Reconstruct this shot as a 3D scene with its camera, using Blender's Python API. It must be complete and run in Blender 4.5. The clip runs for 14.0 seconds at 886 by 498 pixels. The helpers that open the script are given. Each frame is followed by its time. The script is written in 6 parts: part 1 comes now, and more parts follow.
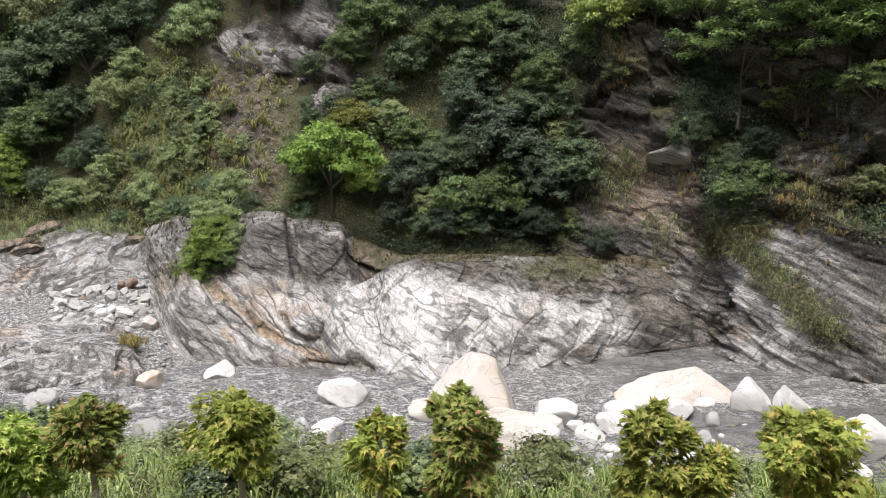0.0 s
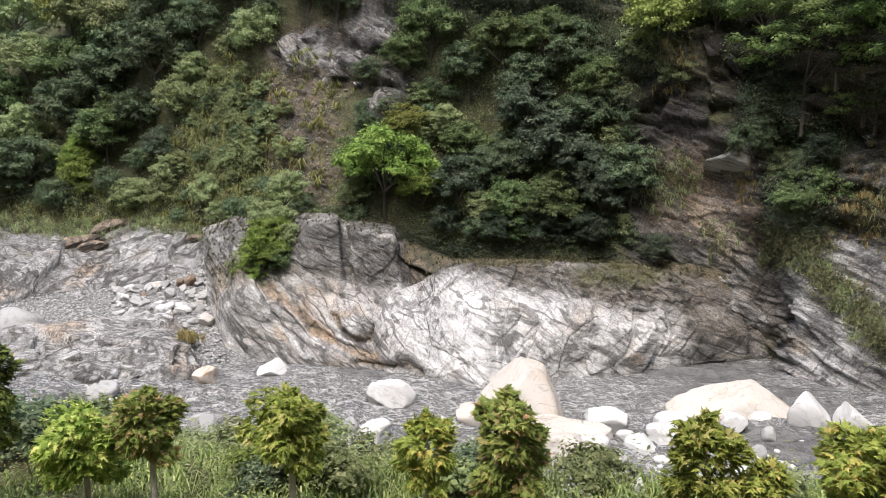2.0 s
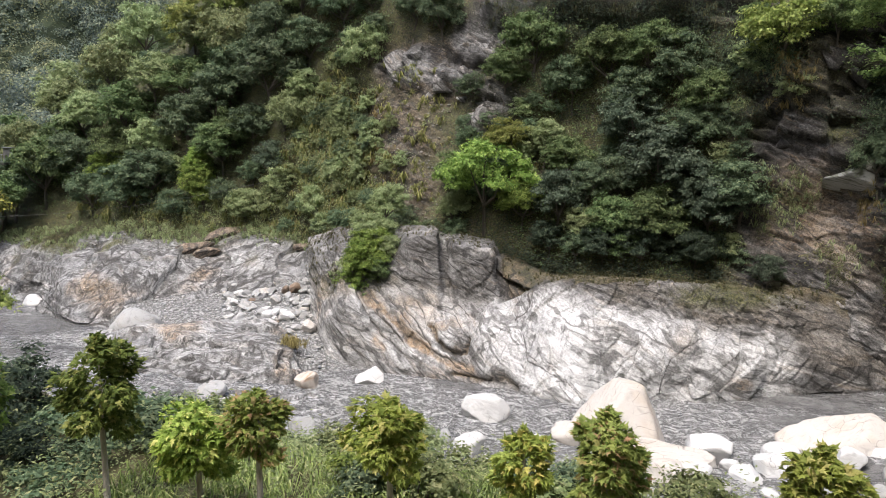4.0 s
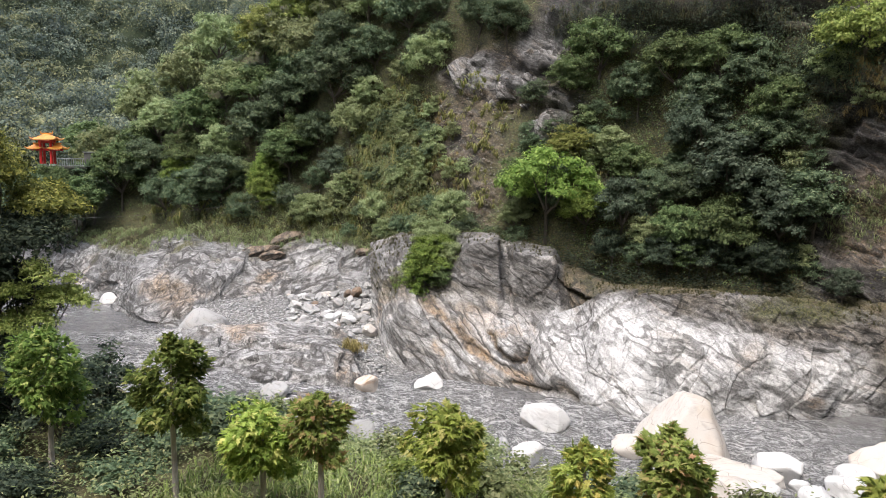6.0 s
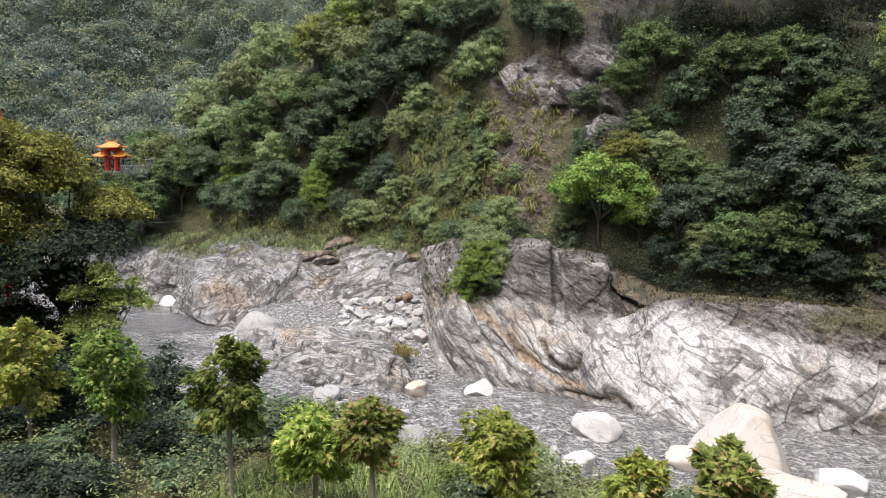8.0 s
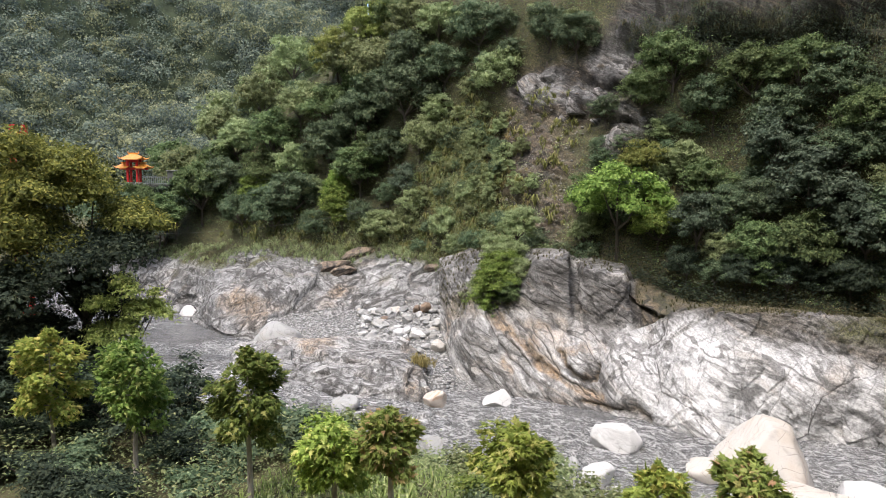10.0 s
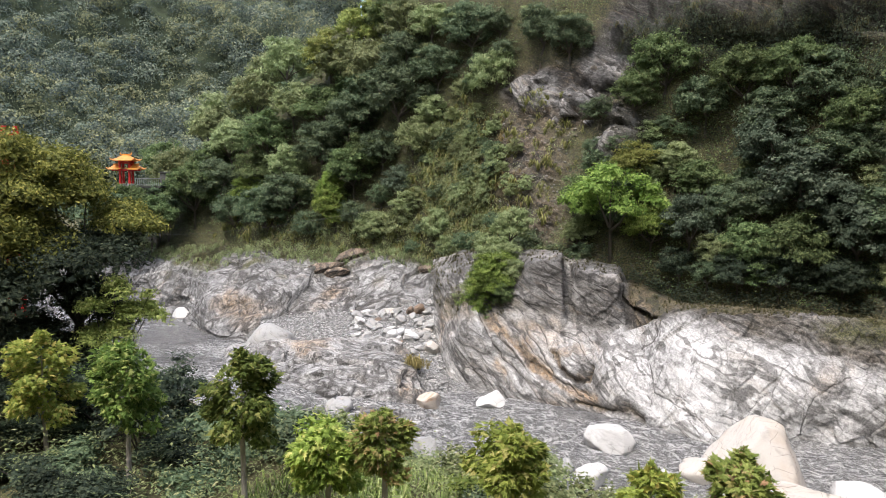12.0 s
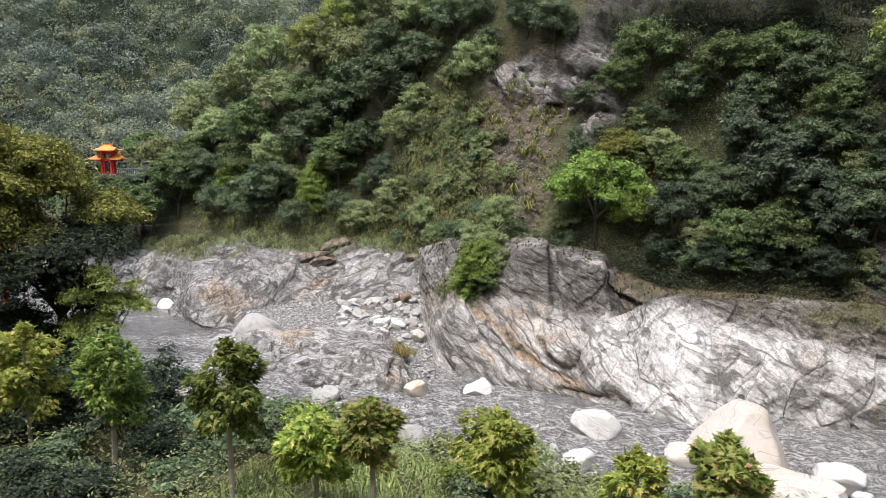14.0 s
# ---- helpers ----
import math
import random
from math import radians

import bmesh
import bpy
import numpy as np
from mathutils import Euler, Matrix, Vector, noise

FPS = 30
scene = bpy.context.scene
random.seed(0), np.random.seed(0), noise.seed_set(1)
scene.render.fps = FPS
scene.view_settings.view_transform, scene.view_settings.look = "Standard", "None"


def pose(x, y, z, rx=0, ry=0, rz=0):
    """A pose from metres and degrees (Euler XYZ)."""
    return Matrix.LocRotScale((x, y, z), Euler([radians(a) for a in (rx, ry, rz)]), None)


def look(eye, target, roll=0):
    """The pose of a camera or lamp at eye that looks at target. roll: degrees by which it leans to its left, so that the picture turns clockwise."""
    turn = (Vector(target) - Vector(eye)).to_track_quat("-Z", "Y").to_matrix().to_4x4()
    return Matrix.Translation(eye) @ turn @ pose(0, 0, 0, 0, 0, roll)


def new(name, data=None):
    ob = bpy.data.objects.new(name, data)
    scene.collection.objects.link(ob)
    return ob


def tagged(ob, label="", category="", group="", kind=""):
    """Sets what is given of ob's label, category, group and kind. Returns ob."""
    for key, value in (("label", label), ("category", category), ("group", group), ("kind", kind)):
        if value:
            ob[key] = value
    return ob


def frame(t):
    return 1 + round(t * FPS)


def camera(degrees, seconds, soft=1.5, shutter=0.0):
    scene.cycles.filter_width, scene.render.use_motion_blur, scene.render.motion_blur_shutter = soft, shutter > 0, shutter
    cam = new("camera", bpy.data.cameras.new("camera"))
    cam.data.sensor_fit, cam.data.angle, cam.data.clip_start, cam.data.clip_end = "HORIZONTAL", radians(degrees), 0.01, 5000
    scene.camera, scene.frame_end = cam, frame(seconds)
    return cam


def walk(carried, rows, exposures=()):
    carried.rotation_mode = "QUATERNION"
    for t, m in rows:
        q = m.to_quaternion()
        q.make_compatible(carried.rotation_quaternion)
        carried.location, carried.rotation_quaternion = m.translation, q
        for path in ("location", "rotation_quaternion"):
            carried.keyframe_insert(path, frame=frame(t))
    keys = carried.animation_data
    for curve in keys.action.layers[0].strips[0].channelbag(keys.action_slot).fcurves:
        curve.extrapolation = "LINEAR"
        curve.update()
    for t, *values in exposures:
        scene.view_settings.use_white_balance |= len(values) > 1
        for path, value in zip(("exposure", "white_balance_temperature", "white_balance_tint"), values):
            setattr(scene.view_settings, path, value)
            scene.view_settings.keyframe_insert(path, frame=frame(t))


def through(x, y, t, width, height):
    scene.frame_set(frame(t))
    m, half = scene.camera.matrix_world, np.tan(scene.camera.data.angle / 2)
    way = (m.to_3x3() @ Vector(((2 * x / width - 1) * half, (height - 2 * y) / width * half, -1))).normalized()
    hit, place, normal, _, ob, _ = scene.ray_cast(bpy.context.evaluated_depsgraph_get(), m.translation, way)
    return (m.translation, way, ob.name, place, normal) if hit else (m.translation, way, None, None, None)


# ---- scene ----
# ---- camera ----
cam = camera(62.83, 14.0, soft=0.5)


def aim(x, y, z, yaw, pitch, roll):
    """A camera pose from metres and degrees: yaw to the left of +y, pitch up, roll."""
    return pose(x, y, z, 90 + pitch, 0, yaw) @ pose(0, 0, 0, 0, 0, roll)


PATH = [
    (0, aim(0.000, 0.000, 15.000, 0.000, -8.021, -1.131)),
    (0.5, aim(0.002, -0.063, 15.019, 1.240, -8.093, -0.995)),
    (1, aim(-0.017, -0.042, 15.001, 2.627, -8.125, -0.442)),
    (1.5, aim(-0.014, -0.041, 15.002, 3.372, -7.978, -0.472)),
    (2, aim(0.001, -0.088, 15.013, 4.057, -7.653, -0.541)),
    (2.5, aim(-0.007, -0.159, 15.040, 6.536, -6.982, -0.014)),
    (3, aim(-0.027, -0.146, 15.033, 8.644, -6.757, -0.076)),
    (5.5, aim(-0.080, -0.188, 15.057, 15.485, -6.175, 0.454)),
    (6, aim(-0.083, -0.198, 15.073, 16.600, -6.040, 0.421)),
    (6.5, aim(-0.086, -0.210, 15.071, 17.569, -5.877, 0.571)),
    (7, aim(-0.082, -0.177, 15.052, 18.478, -5.697, 0.610)),
    (7.5, aim(-0.081, -0.254, 15.079, 19.648, -5.748, 0.873)),
    (8, aim(-0.095, -0.223, 15.080, 20.632, -5.593, 0.347)),
    (8.5, aim(-0.097, -0.220, 15.084, 21.354, -4.951, 0.436)),
    (11, aim(-0.068, -0.293, 15.111, 22.173, -4.777, 0.024)),
    (11.5, aim(-0.072, -0.291, 15.108, 21.910, -4.659, 0.134)),
    (12, aim(-0.076, -0.293, 15.111, 21.530, -4.719, 0.110)),
    (12.5, aim(-0.077, -0.285, 15.108, 21.185, -4.733, 0.061)),
    (13, aim(-0.066, -0.299, 15.100, 20.761, -4.985, -0.060)),
    (13.5, aim(-0.080, -0.264, 15.090, 20.633, -5.338, -0.042)),
    (14, aim(-0.081, -0.276, 15.094, 20.417, -5.630, -0.255)),
]
EXPOSURES = ()
walk(cam, PATH, EXPOSURES)

# ---- world and sun ----
SUN_EL, SUN_AZ = 66.0, 198.0
world = bpy.data.worlds.new("world")
scene.world = world
world.use_nodes = True
wn = world.node_tree
sky = wn.nodes.new("ShaderNodeTexSky")
sky.sky_type, sky.sun_disc = "NISHITA", False
sky.sun_elevation, sky.sun_rotation = radians(SUN_EL), radians(SUN_AZ)
sky.air_density, sky.dust_density, sky.ozone_density = 1.0, 4.0, 1.0
wn.links.new(sky.outputs[0], wn.nodes["Background"].inputs[0])
wn.nodes["Background"].inputs[1].default_value = 0.29
sun = new("sun", bpy.data.lights.new("sun", "SUN"))
sun.data.energy, sun.data.angle, sun.data.color = 1.95, radians(30), (1.0, 0.985, 0.96)
_sd = Vector((math.sin(radians(SUN_AZ)) * math.cos(radians(SUN_EL)), math.cos(radians(SUN_AZ)) * math.cos(radians(SUN_EL)), math.sin(radians(SUN_EL))))
sun.matrix_world = look(_sd * 200, (0, 0, 0))
scene.view_settings.exposure = 0.38

# ---- materials ----
def material(name):
    m = bpy.data.materials.new(name)
    m.use_nodes = True
    return m, m.node_tree, m.node_tree.nodes["Principled BSDF"]


def node(nt, kind, **inputs):
    n = nt.nodes.new("ShaderNode" + kind)
    for key, value in inputs.items():
        key = key.replace("_", " ")
        if hasattr(value, "is_output"):
            nt.links.new(value, n.inputs[key])
        else:
            n.inputs[key].default_value = value
    return n


def noise_tex(nt, vec, scale, detail=6.0, rough=0.6, distort=0.0):
    return node(nt, "TexNoise", Vector=vec, Scale=scale, Detail=detail, Roughness=rough, Distortion=distort).outputs["Fac"]


def ramp(nt, fac, *stops):
    n = nt.nodes.new("ShaderNodeValToRGB")
    e = n.color_ramp.elements
    while len(e) < len(stops):
        e.new(0.5)
    for el, (pos, col) in zip(e, stops):
        el.position = pos
        el.color = (*col, 1) if isinstance(col, tuple) else (col, col, col, 1)
    nt.links.new(fac, n.inputs[0])
    return n.outputs[0]


def mix(nt, fac, a, b, mode="MIX"):
    n = nt.nodes.new("ShaderNodeMix")
    n.data_type, n.blend_type = "RGBA", mode
    for sock, v in ((n.inputs[0], fac), (n.inputs[6], a), (n.inputs[7], b)):
        if hasattr(v, "is_output"):
            nt.links.new(v, sock)
        else:
            sock.default_value = v if isinstance(v, (int, float)) else (*v, 1)
    return n.outputs[2]


def calc(nt, op, a, b=0.5, clamp=False):
    n = nt.nodes.new("ShaderNodeMath")
    n.operation, n.use_clamp = op, clamp
    for sock, v in zip(n.inputs, (a, b)):
        if hasattr(v, "is_output"):
            nt.links.new(v, sock)
        else:
            sock.default_value = v
    return n.outputs[0]


def bump(nt, height, strength, distance, under=None):
    n = node(nt, "Bump", Height=height, Strength=strength, Distance=distance)
    if under:
        nt.links.new(under, n.inputs["Normal"])
    return n.outputs[0]


def coords(nt, rot=(0, 0, 0), scale=(1, 1, 1)):
    tc = nt.nodes.new("ShaderNodeTexCoord").outputs["Object"]
    n = nt.nodes.new("ShaderNodeMapping")
    n.vector_type = "TEXTURE"
    n.inputs["Rotation"].default_value = [radians(a) for a in rot]
    n.inputs["Scale"].default_value = scale
    nt.links.new(tc, n.inputs["Vector"])
    return tc, n.outputs[0]


def attr(nt, name):
    n = nt.nodes.new("ShaderNodeAttribute")
    n.attribute_name = name
    return n.outputs["Fac"]


def rock_material(name, dark, mid, light, rot, stretch, warm=0.25, crack=1.0, rough=0.85, lines=1.0, rot2=(0, 60, 15), spread=0.1, relief=1.0, streaks=0.0, line_depth=0.7, grit=0.5, sway_by=2.2, plates_by=0.8):
    """Bedded rock: fine foliation lines along tilted layers, a second set of thin joints, ochre stains, grain; the masks pale, soil, moss, ochre and crack come from the mesh."""
    m, nt, bs = material(name)
    tc, bed = coords(nt, rot, stretch)
    _, cross = coords(nt, rot2, (1.6, 1.6, 0.5))
    layer = noise_tex(nt, bed, 0.8, 7, 0.62, 0.25)
    fine = noise_tex(nt, bed, 4.0, 9, 0.72, 0.15)
    patch = noise_tex(nt, tc, 0.32, 6, 0.62, 0.5)
    mottle = noise_tex(nt, tc, 3.4, 9, 0.8, 0.3)
    grain = noise_tex(nt, tc, 8.0, 6, 0.8)
    tone = calc(nt, "ADD", calc(nt, "MULTIPLY", layer, 0.45), calc(nt, "ADD", calc(nt, "MULTIPLY", fine, 0.2), calc(nt, "MULTIPLY", mottle, 0.35)))
    base = ramp(nt, tone, (0.5 - spread, dark), (0.5, mid), (0.5 + spread, light))
    pale = ramp(nt, tone, (0.38, (0.38, 0.378, 0.373)), (0.44, (0.56, 0.556, 0.549)), (0.5, (0.68, 0.675, 0.667)), (0.57, (0.76, 0.755, 0.745)))
    col = mix(nt, attr(nt, "pale"), base, pale)
    stain = ramp(nt, noise_tex(nt, bed, 0.45, 7, 0.65, 0.8), (0.54, 0.0), (0.66, 1.0))
    col = mix(nt, calc(nt, "MULTIPLY", stain, warm), col, (0.36, 0.26, 0.16))
    col = mix(nt, calc(nt, "MULTIPLY", attr(nt, "ochre"), ramp(nt, fine, (0.35, 0.35), (0.6, 1.0))), col, mix(nt, ramp(nt, mottle, (0.38, 0.0), (0.62, 1.0)), (0.27, 0.15, 0.065), (0.48, 0.36, 0.23)))
    col = mix(nt, ramp(nt, patch, (0.45, 0.0), (0.6, 0.22)), col, (0.17, 0.165, 0.16))
    soil = mix(nt, ramp(nt, mottle, (0.36, 0.0), (0.62, 1.0)), (0.06, 0.048, 0.032), (0.22, 0.175, 0.125))
    soil = mix(nt, ramp(nt, grain, (0.58, 0.0), (0.68, 0.7)), soil, (0.26, 0.23, 0.2))
    # on the outcrop this mask also holds shade in gaps and recess
    col = mix(nt, attr(nt, "soil"), col, soil)
    # foliation: thin wavy seams along the beds, the contours of drawn-out noise, that merge, break off and start again
    sway = node(nt, "TexNoise", Vector=tc, Scale=0.22, Detail=4.0, Roughness=0.55).outputs["Color"]
    bent = nt.nodes.new("ShaderNodeMapping")
    bent.vector_type = "TEXTURE"
    bent.inputs["Rotation"].default_value = [radians(a) for a in rot]
    nt.links.new(mix(nt, sway_by, tc, sway, "ADD"), bent.inputs["Vector"])
    level = 0.0
    for size, width, amount, where in (((4.0, 4.0, 0.8), 0.04, lines, 0.5), ((2.2, 2.2, 0.36), 0.05, 0.55 * lines, 0.9), ((7.0, 7.0, 1.7), 0.026, lines, 0.3)):
        fold = nt.nodes.new("ShaderNodeVectorMath")
        fold.operation = "DIVIDE"
        nt.links.new(bent.outputs[0], fold.inputs[0])
        fold.inputs[1].default_value = size
        away = calc(nt, "ABSOLUTE", calc(nt, "SUBTRACT", noise_tex(nt, fold.outputs[0], 1.0, 2, 0.45, 0.1), 0.5))
        line = ramp(nt, away, (width * 0.45, 1.0), (width, 0.0))
        line = calc(nt, "MULTIPLY", line, ramp(nt, noise_tex(nt, tc, where, 5, 0.65, 0.3), (0.42, 0.0), (0.52, amount)))
        level = calc(nt, "MAXIMUM", level, line)
    if streaks:
        bright = ramp(nt, noise_tex(nt, fold.outputs[0], 2.6, 6, 0.66, 0.2), (0.54, 0.0), (0.64, streaks))
        col = mix(nt, bright, col, (0.5, 0.495, 0.48))
    faint = calc(nt, "MULTIPLY", level, line_depth)
    col = mix(nt, faint, col, mix(nt, attr(nt, "pale"), (0.05, 0.047, 0.044), (0.2, 0.195, 0.188)))
    seams = level
    level = 0.0
    # nets of crisp joints, along the beds and across them, each fading in and out
    wobble = node(nt, "TexNoise", Vector=tc, Scale=0.9, Detail=6.0, Roughness=0.6).outputs["Color"]
    _, beds = coords(nt, rot, (1.2, 1.2, 0.5))
    for vec, scale, width, amount in ((beds, 0.75, 0.085, 0.95), (cross, 0.55, 0.05, 0.8)):
        net = node(nt, "TexVoronoi", Vector=mix(nt, 0.16 / scale, vec, wobble, "ADD"), Scale=scale)
        net.feature = "DISTANCE_TO_EDGE"
        joint = ramp(nt, net.outputs["Distance"], (width * 0.5, amount * crack), (width, 0.0))
        joint = calc(nt, "MULTIPLY", joint, ramp(nt, noise_tex(nt, vec, 0.5 * scale, 4, 0.6, 0.4), (0.47, 0.0), (0.53, 1.0)))
        level = calc(nt, "MAXIMUM", level, joint)
    col = mix(nt, calc(nt, "MULTIPLY", level, 0.8), col, (0.06, 0.056, 0.052))
    for size, scale, low in (((2.4, 2.4, 0.3), 1.0, 0.66), ((1.0, 1.0, 0.13), 1.0, 0.7)):
        plate = nt.nodes.new("ShaderNodeVectorMath")
        plate.operation = "DIVIDE"
        nt.links.new(mix(nt, 0.16, bent.outputs[0], wobble, "ADD"), plate.inputs[0])
        plate.inputs[1].default_value = size
        cell = node(nt, "TexVoronoi", Vector=plate.outputs[0], Scale=scale)
        shade = node(nt, "SeparateColor", Color=cell.outputs["Color"]).outputs[0]
        col = mix(nt, plates_by, col, ramp(nt, shade, (0.0, low), (0.5, 0.95), (1.0, 1.0)), "MULTIPLY")
    mossy = ramp(nt, grain, (0.35, (0.03, 0.04, 0.014)), (0.65, (0.11, 0.105, 0.045)))
    mask = calc(nt, "MULTIPLY", attr(nt, "moss"), ramp(nt, mottle, (0.4, 0.0), (0.52, 1.0)))
    col = mix(nt, mask, col, mossy)
    col = mix(nt, ramp(nt, attr(nt, "crack"), (0.52, 0.0), (0.74, 0.8)), col, (0.06, 0.055, 0.05))
    col = mix(nt, grit, col, ramp(nt, grain, (0.42, 0.12), (0.58, 0.95)), "SOFT_LIGHT")
    nt.links.new(col, bs.inputs["Base Color"])
    bs.inputs["Roughness"].default_value, bs.inputs["Specular IOR Level"].default_value = rough, 0.25
    b = bump(nt, fine, 0.5 * relief, 0.05)
    b = bump(nt, seams, -0.8, 0.06, b)
    b = bump(nt, level, -1.0, 0.08, b)
    b = bump(nt, mottle, 0.5 * relief, 0.06, b)
    nt.links.new(bump(nt, grain, 0.9, 0.05, b), bs.inputs["Normal"])
    return m


def leaf_material(name, a, b, c=None, gloss=0.6, through=0.3, blotch=0.45, tint=(0.79, 0.81, 1.0)):
    """Foliage: colour varies from leaf to leaf and from plant to plant."""
    m, nt, bs = material(name)
    isl = nt.nodes.new("ShaderNodeNewGeometry").outputs["Random Per Island"]
    obj = nt.nodes.new("ShaderNodeObjectInfo").outputs["Random"]
    tc = nt.nodes.new("ShaderNodeTexCoord").outputs["Object"]
    # the default tint draws greens towards blue-grey, a slight haze in the colour
    stops = [(p, tuple(u * v for u, v in zip(q, tint))) for p, q in ((0.0, a), (0.72, b), (1.0, c or b))]
    col = ramp(nt, isl, *stops)
    big = noise_tex(nt, tc, blotch, 4, 0.6)
    col = mix(nt, 0.55, col, ramp(nt, big, (0.3, 0.22), (0.7, 0.8)), "SOFT_LIGHT")
    hsv = node(nt, "HueSaturation", Color=col, Saturation=1.0)
    nt.links.new(calc(nt, "ADD", calc(nt, "MULTIPLY", obj, 0.03), 0.487), hsv.inputs["Hue"])
    nt.links.new(calc(nt, "ADD", calc(nt, "MULTIPLY", obj, 0.45), 0.8), hsv.inputs["Value"])
    nt.links.new(hsv.outputs[0], bs.inputs["Base Color"])
    bs.inputs["Roughness"].default_value, bs.inputs["Specular IOR Level"].default_value = gloss, 0.1
    tr = node(nt, "BsdfTranslucent", Color=hsv.outputs[0])
    ms = nt.nodes.new("ShaderNodeMixShader")
    ms.inputs[0].default_value = through
    nt.links.new(bs.outputs[0], ms.inputs[1])
    nt.links.new(tr.outputs[0], ms.inputs[2])
    nt.links.new(ms.outputs[0], nt.nodes["Material Output"].inputs[0])
    return m


def plain_material(name, a, b, scale=3.0, rough=0.7, metal=0.0, relief=0.3, depth=0.02, stretch=(1, 1, 1)):
    m, nt, bs = material(name)
    tc, v = coords(nt, (0, 0, 0), stretch)
    n1, n2 = noise_tex(nt, v, scale, 6, 0.65), noise_tex(nt, v, scale * 9, 5, 0.6)
    col = mix(nt, ramp(nt, n1, (0.35, 0.0), (0.65, 1.0)), a, b)
    col = mix(nt, 0.3, col, ramp(nt, n2, (0.3, 0.3), (0.7, 0.8)), "SOFT_LIGHT")
    nt.links.new(col, bs.inputs["Base Color"])
    bs.inputs["Roughness"].default_value, bs.inputs["Metallic"].default_value = rough, metal
    nt.links.new(bump(nt, n2, relief, depth), bs.inputs["Normal"])
    return m


def stone_material(name, light, dark, ochre, amount):
    """Water-worn boulder: pale crystalline rock, faint veins, rusty patches, a grey wet foot."""
    m, nt, bs = material(name)
    tc, v = coords(nt, (35, 20, 0), (1.4, 1.4, 0.35))
    obj = nt.nodes.new("ShaderNodeObjectInfo").outputs["Random"]
    shift = nt.nodes.new("ShaderNodeVectorMath")
    nt.links.new(v, shift.inputs[0])
    comb = node(nt, "CombineXYZ", X=calc(nt, "MULTIPLY", obj, 37.0), Y=calc(nt, "MULTIPLY", obj, 11.0))
    nt.links.new(comb.outputs[0], shift.inputs[1])
    v = shift.outputs[0]
    vein, blot = noise_tex(nt, v, 1.6, 9, 0.65, 0.8), noise_tex(nt, v, 0.55, 6, 0.6, 0.5)
    grain = noise_tex(nt, tc, 22.0, 5, 0.7)
    col = ramp(nt, vein, (0.3, dark), (0.47, light), (0.7, light))
    col = mix(nt, calc(nt, "MULTIPLY", ramp(nt, blot, (0.5, 0.0), (0.64, 1.0)), amount), col, ochre)
    col = mix(nt, 0.3, col, ramp(nt, grain, (0.3, 0.3), (0.7, 0.85)), "SOFT_LIGHT")
    nt.links.new(col, bs.inputs["Base Color"])
    bs.inputs["Roughness"].default_value = 0.8
    chip = node(nt, "TexVoronoi", Vector=v, Scale=1.1)
    chip.feature = "DISTANCE_TO_EDGE"
    seam = calc(nt, "MULTIPLY", ramp(nt, chip.outputs["Distance"], (0.0, 1.0), (0.016, 0.0)), ramp(nt, blot, (0.45, 0.0), (0.55, 0.8)))
    nt.links.new(mix(nt, seam, col, (0.1, 0.09, 0.08)), bs.inputs["Base Color"])
    b = bump(nt, vein, 0.4, 0.12)
    b = bump(nt, seam, -0.6, 0.05, b)
    nt.links.new(bump(nt, grain, 0.7, 0.03, b), bs.inputs["Normal"])
    return m


def water_material():
    """Silty grey river: opaque, glossy, choppy, foam streaks drawn out along the current where the mesh says it breaks."""
    m, nt, bs = material("silty_water")
    tc, v = coords(nt, (0, 0, -8), (1.25, 0.8, 1.0))
    r1, r2, r3 = noise_tex(nt, v, 0.8, 8, 0.68, 1.4), noise_tex(nt, v, 2.6, 8, 0.7, 1.2), noise_tex(nt, tc, 7.0, 6, 0.7, 0.6)
    col = ramp(nt, r1, (0.32, (0.12, 0.118, 0.116)), (0.66, (0.29, 0.287, 0.283)))
    streak = ramp(nt, calc(nt, "PINGPONG", calc(nt, "MULTIPLY", r2, 5.0), 0.5), (0.0, 1.0), (0.14, 0.0))
    foam = calc(nt, "MULTIPLY", attr(nt, "foam"), calc(nt, "ADD", calc(nt, "MULTIPLY", streak, 0.55), ramp(nt, noise_tex(nt, v, 1.6, 10, 0.8, 1.5), (0.5, 0.0), (0.62, 0.9)), True))
    col = mix(nt, foam, col, (0.8, 0.797, 0.79))
    nt.links.new(col, bs.inputs["Base Color"])
    nt.links.new(calc(nt, "ADD", 0.2, calc(nt, "MULTIPLY", foam, 0.5)), bs.inputs["Roughness"])
    b = bump(nt, r1, 0.9, 0.6)
    b = bump(nt, r2, 1.0, 0.28, b)
    nt.links.new(bump(nt, r3, 0.7, 0.05, b), bs.inputs["Normal"])
    return m


